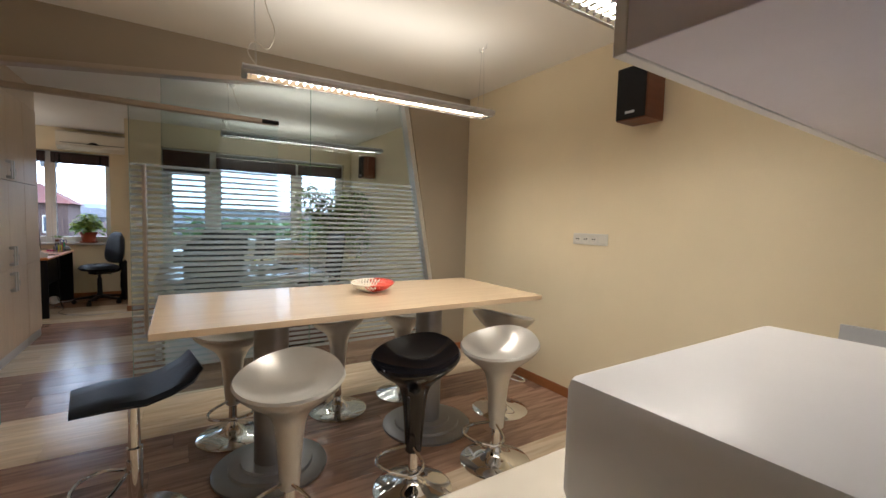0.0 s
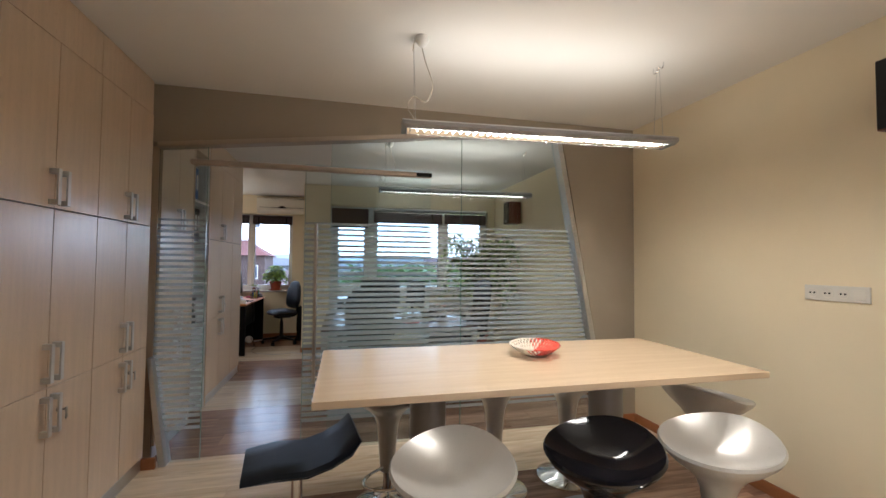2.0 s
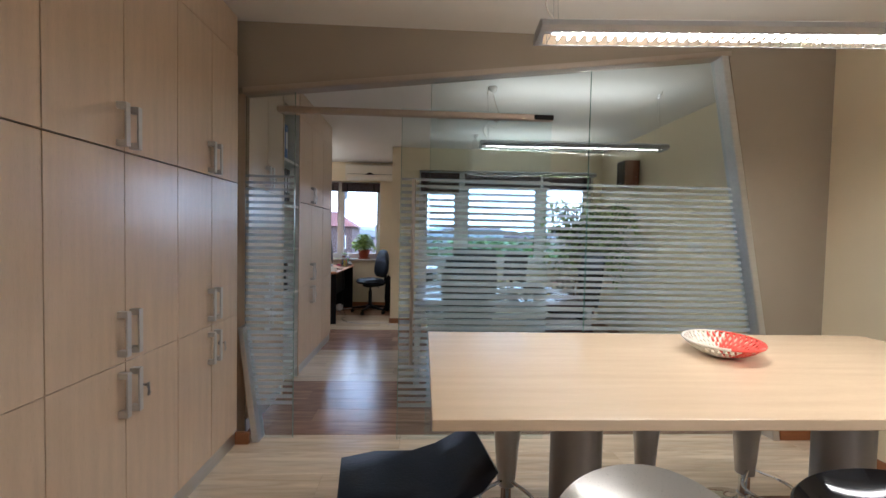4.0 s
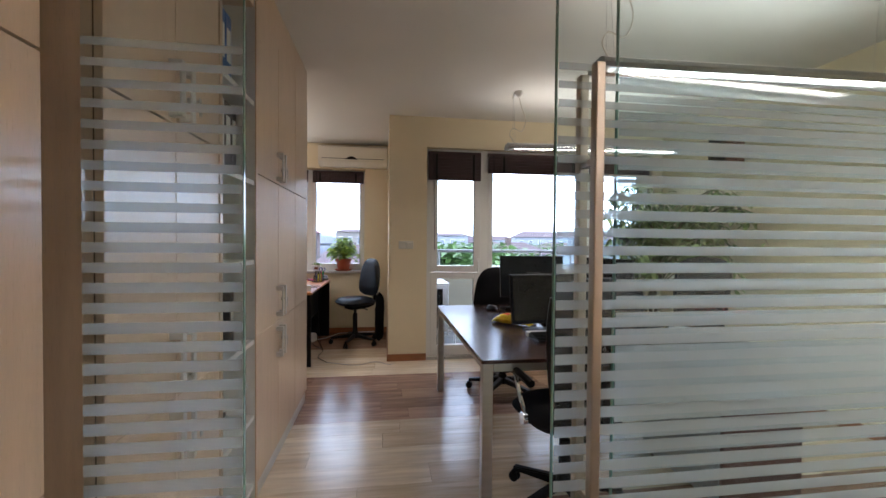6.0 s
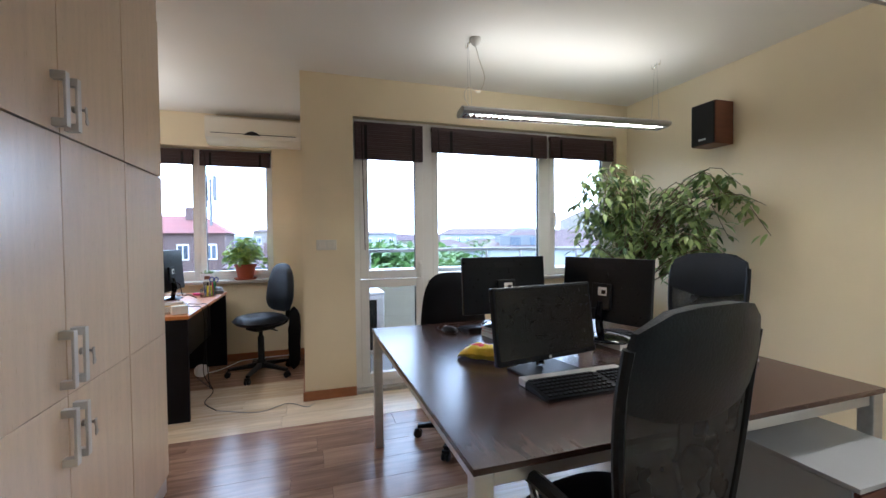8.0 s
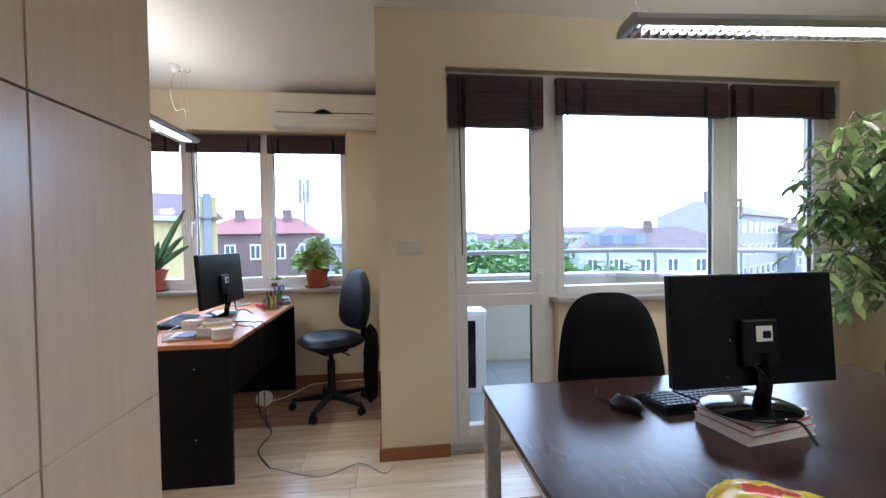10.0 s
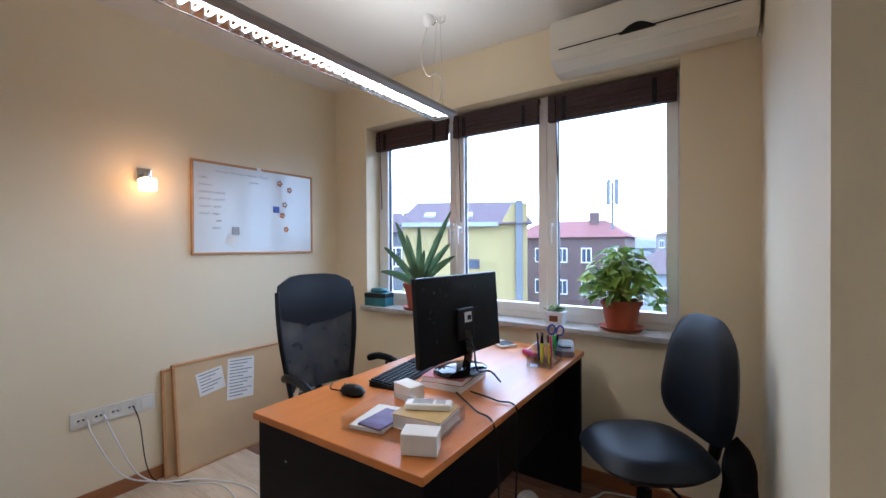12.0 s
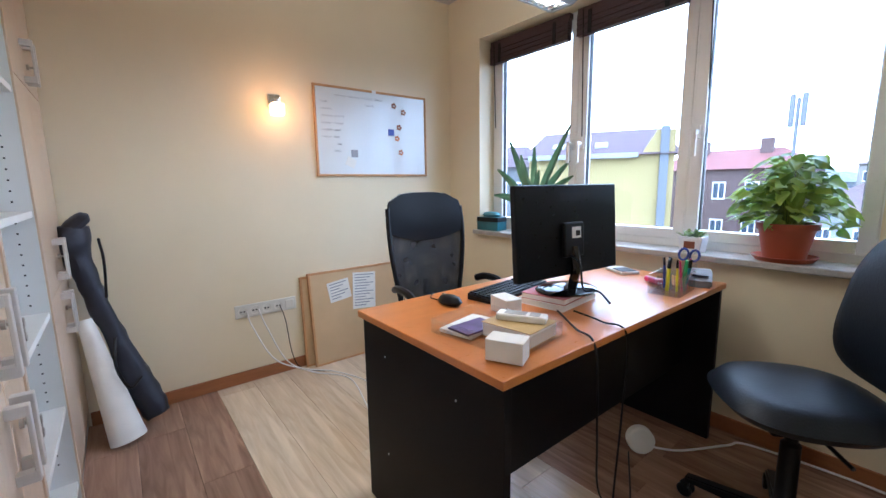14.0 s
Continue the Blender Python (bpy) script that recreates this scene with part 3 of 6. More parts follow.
def lamp(m, length=1.61, drop=0.47, lit=True):
    """A linear luminaire along local x, hung on wires; it shines down through a louvre and up to the ceiling."""
    t = thing("pendant_lamp", m, "silver linear pendant lamp with a louvre, hung on thin wires", "lamp", "pendant lamps")
    L, w = length / 2, 0.085
    prof = [(-w, 0.012), (-w, 0.03), (-0.05, 0.05), (-0.045, 0.05), (-0.045, 0.035), (0.045, 0.035), (0.045, 0.05), (0.05, 0.05), (w, 0.03), (w, 0.012), (0.058, 0.0), (0.052, 0.0), (0.052, 0.030), (-0.052, 0.030), (-0.052, 0.0), (-0.058, 0.0)]
    part("housing", bm_prism(prof, "x", -L + 0.02, L - 0.02), M_LAMP, t)
    for s in (-1, 1):
        part("end_cap", bm_prism([(-w - 0.001, 0.011), (-w - 0.001, 0.031), (-0.05, 0.051), (0.05, 0.051), (w + 0.001, 0.031), (w + 0.001, 0.011), (0.058, -0.001), (-0.058, -0.001)], "x", s * (L - 0.02), s * L, 0.002), M_LAMP, t)
    tube = bm_tube([(-L + 0.05, 0, 0.022), (L - 0.05, 0, 0.022)], 0.007, 10)
    part("tube", tube, M_TUBE, t, "glowing fluorescent tube")
    for k in range(int(length / 0.04)):
        x = -L + 0.045 + k * 0.04
        part("louvre_blade", bm_prism([(-0.05, 0.0), (0.05, 0.0), (0.05, 0.012), (-0.05, 0.012)], "x", x, x + 0.002), M_LOUVRE, t)
    for s in (-1, 1):
        part("louvre_side", bm_prism([(s * 0.0515, 0.001), (s * 0.0505, 0.001), (s * 0.022, 0.028), (s * 0.0515, 0.0285)], "x", -L + 0.03, L - 0.03), M_LOUVRE, t)
    for s in (-1, 1):
        x = s * (L - 0.07)
        for q in (-1, 1):
            part("wire", bm_tube([(x, q * 0.04, 0.05), (x + s * 0.01, q * 0.01 + 0.01, drop)], 0.0012, 5), M_WIRE, t)
        part("ceiling_hook", bm_tube([(x + s * 0.01, 0.05, drop), (x + s * 0.01, 0.05, drop - 0.03), (x + s * 0.01, 0.02, drop - 0.035), (x + s * 0.01, 0.0, drop - 0.015), (x + s * 0.01, -0.03, drop - 0.03), (x + s * 0.01, -0.04, drop)], 0.004, 6, smooth=4), M_CHROME, t)
    x = -L + 0.07
    part("rosette", bm_lathe([(0.0, drop), (0.035, drop), (0.036, drop - 0.015), (0.026, drop - 0.04), (0.010, drop - 0.056), (0, drop - 0.058)], 20, x + 0.03, -0.04), M_PVC, t, "white ceiling rosette", smooth=True)
    part("cable", bm_tube([(x + 0.03, -0.04, drop - 0.05), (x + 0.05, -0.05, drop - 0.14), (x + 0.09, -0.04, drop - 0.25), (x + 0.06, -0.02, drop - 0.34), (x - 0.01, 0.0, drop - 0.31), (x - 0.04, 0.0, drop - 0.37), (x + 0.02, 0.02, 0.05)], 0.003, 6, smooth=6), M_CABLE, t)
    return t


LAMPS = [pose(1.035, 3.21, 2.09, 0, 0, -4), pose(1.10, 1.73, 2.09), pose(1.15, 6.86, 2.09, 0, 0, -4), pose(1.08, 5.20, 2.09, 0, 0, -2), pose(-2.13, 7.94, 2.04, 0, 0, -90)]
first = lamp(LAMPS[0], drop=0.499)
for m in LAMPS[1:4]:
    copy_thing(first, m)
lamp(LAMPS[4], drop=0.549)
UPLIGHT, DOWNLIGHT = (4.4, 4.2, 3.0, 3.2, 3.6), (24, 23, 8, 9, 9)
for m, up_watt, down_watt in zip(LAMPS, UPLIGHT, DOWNLIGHT):
    for watt, width, at in ((up_watt, 0.16, pose(0, 0, 0.052, 180, 0, 0)), (down_watt, 0.09, pose(0, 0, 0.0135))):
        ld = bpy.data.lights.new("lamp_light", "AREA")
        ld.shape, ld.size, ld.size_y, ld.energy, ld.color = "RECTANGLE", 1.45, width, watt, (1.0, 0.84, 0.62)
        new("lamp_light", ld).matrix_world = m @ at

# ---- meeting table and stools ----
M_TOP = mat("pale_beech_top", (0.64, 0.49, 0.33), 0.22, 0, 2, 0.10, 0.03, 40, (1, 12, 12), fine=0.4)
M_GREY = mat("grey_metal_paint", (0.30, 0.30, 0.31), 0.35, 0.7, 4, 0.1, 0.05, 200)
M_SILVER = mat("silver_plastic", (0.60, 0.585, 0.55), 0.30, 0.45, 4, 0.05, 0.02, 400, coat=0.6)
M_GLOSSBLACK = mat("glossy_black_plastic", (0.006, 0.006, 0.008), 0.08, 0, 4, 0.1, spec=0.45)
table = thing("meeting_table", pose(0, 0, 0), "tall beech-topped meeting table on two grey metal columns", "table")
part("tabletop", bm_box(-0.165, 1.915, 2.63, 3.53, 0.846, 0.876, 0.003), M_TOP, table)
for x in (0.34, 1.30):
    part("column", bm_cyl(0.085, 0.05, 0.845, seg=40, x=x, y=3.02), M_GREY, table, smooth=True)
    part("foot_plate", bm_lathe([(0, 0), (0.285, 0), (0.285, 0.012), (0.27, 0.018), (0.21, 0.020), (0.205, 0.034), (0.15, 0.037), (0.145, 0.05), (0, 0.051)], 48, x, 3.02), M_GREY, table, smooth=True)


def bowl_stool(m, h, back, material, label):
    """A bar stool with a moulded bowl seat on a flared stem, footring, gas column and dished base."""
    t = thing("bar_stool", m, label, "stool", "stools round the meeting table")
    bm = bmesh.new()
    seg, R = 40, 0.205

    def rim(a):
        c = math.cos(a - back)
        return 0.030 + 0.035 * c + 0.025 * max(0, c) ** 2
    rings = []
    for k, q in enumerate((0.0, 0.25, 0.5, 0.72, 0.88, 0.97, 1.0)):
        ring = []
        for j in range(seg):
            a = 2 * math.pi * j / seg
            e = 1 + 0.06 * math.cos(2 * (a - back))
            r = max(0.001, q * R / e)
            z = h - 0.055 + (0.055 + rim(a)) * q ** 2.4 * (1 if q > 0 else 0)
            ring.append(bm.verts.new((r * math.cos(a), r * math.sin(a), z)))
        rings.append(ring)
    for q, dz in ((1.03, -0.012), (0.98, -0.03), (0.80, -0.062), (0.58, -0.09), (0.40, -0.125)):
        ring = []
        for j in range(seg):
            a = 2 * math.pi * j / seg
            e = 1 + 0.06 * math.cos(2 * (a - back)) * q
            ring.append(bm.verts.new((q * R / e * math.cos(a), q * R / e * math.sin(a), h + rim(a) * max(0, q - 0.35) / 0.65 + dz)))
        rings.append(ring)
    for r, z in ((0.064, h - 0.17), (0.054, h - 0.25), (0.046, h - 0.36), (0.040, 0.20), (0.030, 0.198)):
        rings.append([bm.verts.new((r * math.cos(2 * math.pi * j / seg), r * math.sin(2 * math.pi * j / seg), z)) for j in range(seg)])
    for a, b in zip(rings, rings[1:]):
        for j in range(seg):
            bm.faces.new((a[j], a[(j + 1) % seg], b[(j + 1) % seg], b[j]))
    bm.faces.new(rings[0])
    part("seat_shell", bm, material, t, smooth=True)
    part("gas_column", bm_cyl(0.024, 0.05, 0.205, seg=20), M_CHROME, t, "chrome column", smooth=True)
    part("base", bm_lathe([(0, 0.0), (0.195, 0.0), (0.197, 0.006), (0.185, 0.014), (0.12, 0.028), (0.06, 0.048), (0.034, 0.075), (0.030, 0.10), (0, 0.101)], 40), M_CHROME, t, "dished chrome base", smooth=True)
    a = back
    c, s = math.cos(a + math.pi), math.sin(a + math.pi)
    ring = [(c * u - s * v, s * u + c * v, w) for u, v, w in ((0.03, -0.02, 0.23), (0.09, -0.11, 0.20), (0.17, -0.10, 0.19), (0.20, 0.0, 0.19), (0.17, 0.10, 0.19), (0.09, 0.11, 0.20), (0.03, 0.02, 0.23))]
    part("footrest", bm_tube(ring, 0.008, 8, smooth=5), M_CHROME, t, "chrome footrest loop", smooth=True)


SIL = "silver moulded bar stool with a chrome base"
bowl_stool(pose(0.32, 2.49, 0), 0.65, radians(60), M_SILVER, SIL)
bowl_stool(pose(0.905, 2.48, 0), 0.655, radians(30), M_GLOSSBLACK, "glossy black moulded bar stool with a chrome base")
bowl_stool(pose(1.42, 2.46, 0), 0.645, radians(15), M_SILVER, SIL)
bowl_stool(pose(1.87, 2.95, 0), 0.66, radians(200), M_SILVER, SIL)
bowl_stool(pose(0.20, 3.47, 0), 0.64, radians(80), M_SILVER, SIL)
bowl_stool(pose(0.86, 3.50, 0), 0.66, radians(20), M_SILVER, SIL)
bowl_stool(pose(1.38, 3.54, 0), 0.64, radians(100), M_SILVER, SIL)
ls = thing("leather_stool", pose(-0.23, 2.87, 0, 0, 0, 8), "black leather bar stool with a swept-up backrest and chrome column", "stool")
prof = [(-0.20, 0.585), (-0.09, 0.60), (0.03, 0.592), (0.11, 0.612), (0.18, 0.645), (0.225, 0.685)]
bm = bmesh.new()
top, bot = [], []
for i, (u, z) in enumerate(prof):
    n = Vector((-(prof[min(i + 1, 5)][1] - prof[max(i - 1, 0)][1]), 0, prof[min(i + 1, 5)][0] - prof[max(i - 1, 0)][0])).normalized()
    th = 0.014 if i in (0, 5) else 0.030
    for s, ls_ in ((0, top), (1, bot)):
        row = []
        for v in (-0.165, -0.15, -0.06, 0.06, 0.15, 0.165):
            edge = 0.5 if abs(v) > 0.16 else 0.0
            p = Vector((u, v, z)) - n * (th * (edge if s == 0 else 1 - edge))
            row.append(bm.verts.new(p))
        ls_.append(row)
for g_ in (top, bot):
    for a, b in zip(g_, g_[1:]):
        for j in range(5):
            bm.faces.new((a[j], a[j + 1], b[j + 1], b[j]))
for a, b, c, d in [(top[i][j], top[i + 1][j], bot[i + 1][j], bot[i][j]) for i in range(5) for j in (0, 5)] + [(top[i][j], top[i][j + 1], bot[i][j + 1], bot[i][j]) for i in (0, 5) for j in range(5)]:
    bm.faces.new((a, b, c, d))
part("seat", bm, M_LEATHER, ls, smooth=True)
part("gas_column", bm_lathe([(0, 0.05), (0.03, 0.05), (0.03, 0.34), (0.022, 0.345), (0.022, 0.555), (0, 0.556)], 20), M_CHROME, ls, "chrome column", smooth=True)
part("base", bm_lathe([(0, 0.0), (0.20, 0.0), (0.202, 0.006), (0.19, 0.014), (0.06, 0.042), (0.036, 0.07), (0, 0.071)], 40), M_CHROME, ls, "dished chrome base", smooth=True)
part("footrest", bm_tube([(-0.03, -0.02, 0.24), (-0.10, -0.12, 0.21), (-0.18, -0.11, 0.20), (-0.21, 0, 0.20), (-0.18, 0.11, 0.20), (-0.10, 0.12, 0.21), (-0.03, 0.02, 0.24)], 0.008, 8, smooth=5), M_CHROME, ls, "chrome footrest loop", smooth=True)

# woven bowl on the table, one half white and one half red
M_RED = mat("red_glaze", (0.75, 0.09, 0.06), 0.25, 0, 8, 0.15, coat=0.5)
M_WHITE = mat("white_glaze", (0.75, 0.70, 0.60), 0.3, 0, 8, 0.1)
bowl = thing("fruit_bowl", pose(0.98, 3.20, 0.876, 0, 0, 62), "openwork bowl, half white and half red, on the table", "bowl")
for half, m, nm in ((0, M_WHITE, "white_half"), (1, M_RED, "red_half")):
    bm = bmesh.new()
    for tw in (-1, 1):
        for k in range(18):
            a = math.pi * half + math.pi * (k + 0.5) / 18
            pts = [((0.06 + 0.11 * q) * math.cos(a + tw * 0.35 * q), (0.05 + 0.085 * q) * math.sin(a + tw * 0.35 * q), 0.006 + 0.05 * q ** 1.6) for q in (0, 0.35, 0.7, 1)]
            bm_tube(pts, 0.0045, 5, bm)
    ring = [(0.17 * math.cos(math.pi * half + math.pi * k / 16), 0.135 * math.sin(math.pi * half + math.pi * k / 16), 0.056) for k in range(17)]
    bm_tube(ring, 0.005, 6, bm)
    bm_lathe([(0, 0.0), (0.058, 0.0), (0.062, 0.008), (0, 0.009)], 24, 0, 0, bm) if half == 0 else None
    part(nm, bm, m, bowl, smooth=True)

# ---- speakers, sockets, bin, kitchenette ----
M_CHERRY = mat("cherry_veneer", (0.16, 0.05, 0.025), 0.4, 0, 3, 0.25, 0.05, 40, (12, 2, 12), fine=0.4)
M_GRILLE = mat("black_grille", (0.012, 0.012, 0.014), 0.9, 0, 8, 0.2, 0.5, 900)


def speaker(m):
    t = thing("wall_speaker", m, "cherry-veneered box speaker with a black grille on the wall", "speaker", "wall speakers")
    part("case", bm_box(-0.10, 0.10, -0.20, -0.02, 0, 0.32, 0.003), M_CHERRY, t)
    part("grille", bm_box(-0.095, 0.095, -0.213, -0.2003, 0.005, 0.315, 0.005), M_GRILLE, t)
    part("badge", bm_box(-0.03, 0.03, -0.2145, -0.2132, 0.035, 0.05), M_ALU, t, "small silver maker's badge")
    part("bracket", bm_box(-0.03, 0.03, -0.0198, 0.0, 0.10, 0.22), M_BLACK, t)


speaker(pose(XE, 2.30, 1.985, 0, 0, -90))
speaker(pose(XE, 6.72, 1.965, 0, 0, -90))
M_SOCKET = mat("socket_plastic", (0.72, 0.69, 0.62), 0.35, 0, 5, 0.04)
M_FRAME = mat("socket_frame", (0.68, 0.66, 0.60), 0.35, 0.0, 5, 0.06)


def sockets(m, n, kinds, name="wall_socket"):
    """A row of n modules, centred, on a wall behind y = 0."""
    t = thing(name, m, "row of %d wall sockets in one frame" % n, "socket")
    w = 0.071 * n / 2 + 0.006
    part("frame", bm_box(-w, w, -0.010, 0, -0.041, 0.041, 0.003), M_FRAME, t)
    for k in range(n):
        x = (k - (n - 1) / 2) * 0.071
        if kinds[k] == "s":
            bm = bm_lathe([(0.0, -0.004), (0.019, -0.004), (0.020, 0.010), (0.0265, 0.012), (0.0265, 0.006), (0.0, 0.0055)], 24)
            bmesh.ops.transform(bm, matrix=pose(x, 0, 0, 90, 0, 0), verts=bm.verts)
            s = part("outlet", bm, M_SOCKET, t)
            hb = bmesh.new()
            for u in (-0.0095, 0.0095):
                bm_box(x + u - 0.0045, x + u + 0.0045, -0.0127, -0.0122, -0.0045, 0.0045, 0, hb)
            bm_box(x - 0.016, x + 0.016, -0.0124, -0.0121, -0.0005, 0.0005, 0, hb)
            part("pin_holes", hb, M_BLACK, s)
        else:
            part("cover", bm_box(x - 0.026, x + 0.026, -0.0135, -0.0102, -0.026, 0.026, 0.002), M_SOCKET, t)
    return t


sockets(pose(XE, 2.70, 1.235, 0, 0, -90), 4, "sssb")
sockets(pose(XE, 5.55, 1.24, 0, 0, -90), 3, "ssb")
sockets(pose(XW, 7.62, 0.455, 0, 0, 90), 5, "ssssb")
sw = sockets(pose(-0.49, 7.735, 1.232), 2, "bb", "light_switch")
tagged(sw, "double white light switch on the pier", "switch")

M_BINGREY = mat("bin_grey_plastic", (0.38, 0.38, 0.39), 0.45, 0, 6, 0.1, 0.05, 300)
M_BINDARK = mat("bin_flap_grey", (0.20, 0.20, 0.21), 0.5, 0, 6, 0.1, 0.1, 400)
trash = thing("waste_bin", pose(2.22, 1.80, 0, 0, 0, 88) @ Matrix.Diagonal((1, 1, 1.2, 1)), "grey plastic flip-top waste bin with a black liner", "bin")
part("bucket", bm_prism([(-0.15, 0.0), (0.15, 0.0), (0.175, 0.36), (-0.175, 0.36)], "y", -0.115, 0.115, 0.01), M_BINGREY, trash)
part("liner", bm_box(-0.182, 0.182, -0.122, 0.122, 0.325, 0.375, 0.012), M_GLOSSBLACK, trash, "black bin liner folded over the rim")
part("lid", bm_prism([(-0.19, 0.376), (0.19, 0.376), (0.19, 0.40), (0.11, 0.47), (-0.11, 0.47), (-0.19, 0.40)], "y", -0.125, 0.125, 0.012), M_BINGREY, trash, "light grey lid")
part("flap", bm_prism([(-0.165, 0.432), (-0.10, 0.481), (0.10, 0.481), (0.165, 0.432), (0.10, 0.474), (-0.10, 0.474)], "y", -0.09, 0.09, 0.002), M_BINDARK, trash, "dark grey flap")

M_WHITEBOX = mat("white_enamel", (0.72, 0.72, 0.75), 0.35, 0, 4, 0.05, 0.03, 200)
M_WORKTOP = mat("pale_worktop", (0.70, 0.64, 0.54), 0.35, 0, 10, 0.08, 0.02, 150)
base = thing("kitchen_base_unit", pose(0, 0, 0), "white kitchenette base cabinet", "cabinet")
part("body", bm_box(0.28, 1.98, 0.30, 1.21, 0.08, 0.88, 0.003), M_WHITEBOX, base)
part("plinth", bm_box(0.30, 1.96, 0.34, 1.17, 0.0, 0.0798), M_ALU, base)
solid("worktop", bm_box(0.24, 2.0, 0.25, 1.25, 0.8802, 0.92, 0.006), M_WORKTOP, "pale laminate kitchenette worktop", "worktop")
app = thing("appliance", pose(0, 0, 0.92), "white boxy countertop appliance with rounded edges", "appliance")
part("body", bm_box(0.395, 1.05, 0.45, 1.14, 0.012, 0.20, 0.02), M_WHITEBOX, app, smooth=True)
for x in (0.45, 1.0):
    for y in (0.5, 1.09):
        part("foot", bm_cyl(0.015, 0, 0.012, seg=12, x=x, y=y), M_BLACK, app)
dish = thing("dish_tray", pose(1.72, 1.08, 0.92), "grey plastic dish tray on the worktop", "tray")
part("tray", bm_prism([(-0.16, 0.0), (0.16, 0.0), (0.18, 0.09), (0.165, 0.09), (0.15, 0.012), (-0.15, 0.012), (-0.165, 0.09), (-0.18, 0.09)], "y", -0.12, 0.12), M_BINGREY, dish)
part("rim", bm_box(-0.19, 0.19, -0.13, -0.115, 0.085, 0.095, 0.002), M_WHITEBOX, dish)
M_LILAC = mat("pale_lilac_laminate", (0.66, 0.64, 0.76), 0.4, 0, 4, 0.05)
wall_unit = thing("wall_cupboard", pose(0, 0, 0), "white wall cupboard with pale lilac sides over the worktop", "cupboard")
UPX, UPY, UPZ = 0.44, 1.12, 1.557
part("body", bm_box(UPX, 2.2, 0.45, UPY - 0.02, UPZ, 2.30, 0.002), M_LILAC, wall_unit)
part("door", bm_box(UPX, 1.0, UPY - 0.0195, UPY, UPZ - 0.002, 2.30, 0.002), M_WHITEBOX, wall_unit)
part("door", bm_box(1.003, 2.2, UPY - 0.0195, UPY, UPZ - 0.002, 2.30, 0.002), M_WHITEBOX, wall_unit)
part("top_filler", bm_box(UPX + 0.02, 2.2, 0.47, UPY - 0.04, 2.3002, CEIL - 0.001), M_WHITEBOX, wall_unit)
# ---- chairs ----
def star_base(t, h, metal=None, n=5, R=0.29):
    mm = metal or M_BLACK
    for k in range(n):
        a = 2 * math.pi * k / n + 0.3
        bm = bm_prism([(0.03, 0.075), (R, 0.062), (R, 0.085), (0.03, 0.125)], "y", -0.02, 0.02, 0.006)
        leg = part("leg", bm, mm, t, at=pose(0, 0, 0, 0, 0, math.degrees(a)))
        bm = bmesh.new()
        for s in (-1, 1):
            c = bm_lathe([(0, -0.009), (0.022, -0.009), (0.027, -0.004), (0.027, 0.004), (0.022, 0.009), (0, 0.009)], 16)
            bmesh.ops.transform(c, matrix=pose(R, s * 0.014, 0.027, 90, 0, 0), verts=c.verts)
            me = bpy.data.meshes.new("c")
            c.to_mesh(me)
            c.free()
            bm.from_mesh(me)
        bm_box(R - 0.012, R + 0.012, -0.024, 0.024, 0.036, 0.062, 0.005, bm)
        part("caster", bm, M_BLACK, leg, smooth=True)
    part("gas_lift", bm_lathe([(0, 0.07), (0.04, 0.07), (0.038, 0.14), (0.03, 0.15), (0.028, h - 0.16), (0.018, h - 0.15), (0.018, h - 0.07), (0, h - 0.07)], 20), M_BLACK, t, smooth=True)
    part("mechanism", bm_box(-0.09, 0.09, -0.10, 0.10, h - 0.095, h - 0.055, 0.01), M_BLACK, t)


def pad(w, d, h, crown=0.02, nx=14, ny=14, corner=3.0, bm=None):
    """A cushion with rounded corners and a domed face, in x, y, thickness along z."""
    bm = bm or bmesh.new()
    rows = {}
    for s in (1, -1):
        for i in range(nx + 1):
            for j in range(ny + 1):
                u, v = 2 * i / nx - 1, 2 * j / ny - 1
                r = max(abs(u), abs(v))
                if r > 0:
                    k = r / (abs(u) ** corner + abs(v) ** corner) ** (1 / corner)
                else:
                    k = 1
                x, y = u * k * w / 2, v * k * d / 2
                e = 1 - r ** 6
                z = s * (h / 2 * e ** 0.5 + crown * (1 - r * r) * (s > 0))
                if r >= 0.999 and s < 0:
                    rows[s, i, j] = rows[1, i, j]
                else:
                    rows[s, i, j] = bm.verts.new((x, y, z))
        for i in range(nx):
            for j in range(ny):
                bm.faces.new((rows[s, i, j], rows[s, i + 1, j], rows[s, i + 1, j + 1], rows[s, i, j + 1]))
    return bm


def bend(bm, cup, lean):
    """Curves an upright pad: sides come forward (-y), the middle leans."""
    for v in bm.verts:
        x, y, z = v.co
        v.co = (x, z * -1 - cup * x * x + lean * y * y, y)
    return bm


M_MESH = bpy.data.materials.new("black_mesh")
M_MESH.use_nodes = True
_n, _l = M_MESH.node_tree.nodes, M_MESH.node_tree.links
_b = _n["Principled BSDF"]
_b.inputs["Base Color"].default_value, _b.inputs["Roughness"].default_value = (0.014, 0.014, 0.016, 1), 0.6
_tr, _mx = _n.new("ShaderNodeBsdfTransparent"), _n.new("ShaderNodeMixShader")
_w, _tc = _n.new("ShaderNodeTexNoise"), _n.new("ShaderNodeTexCoord")
_w.inputs["Scale"].default_value = 14
_mr = _n.new("ShaderNodeMapRange")
_mr.inputs[1].default_value, _mr.inputs[2].default_value, _mr.inputs[3].default_value, _mr.inputs[4].default_value = 0.3, 0.7, 0.10, 0.32
_l.new(_tc.outputs["Object"], _w.inputs["Vector"])
_l.new(_w.outputs["Fac"], _mr.inputs[0])
_l.new(_mr.outputs[0], _mx.inputs[0])
_l.new(_b.outputs[0], _mx.inputs[1])
_l.new(_tr.outputs[0], _mx.inputs[2])
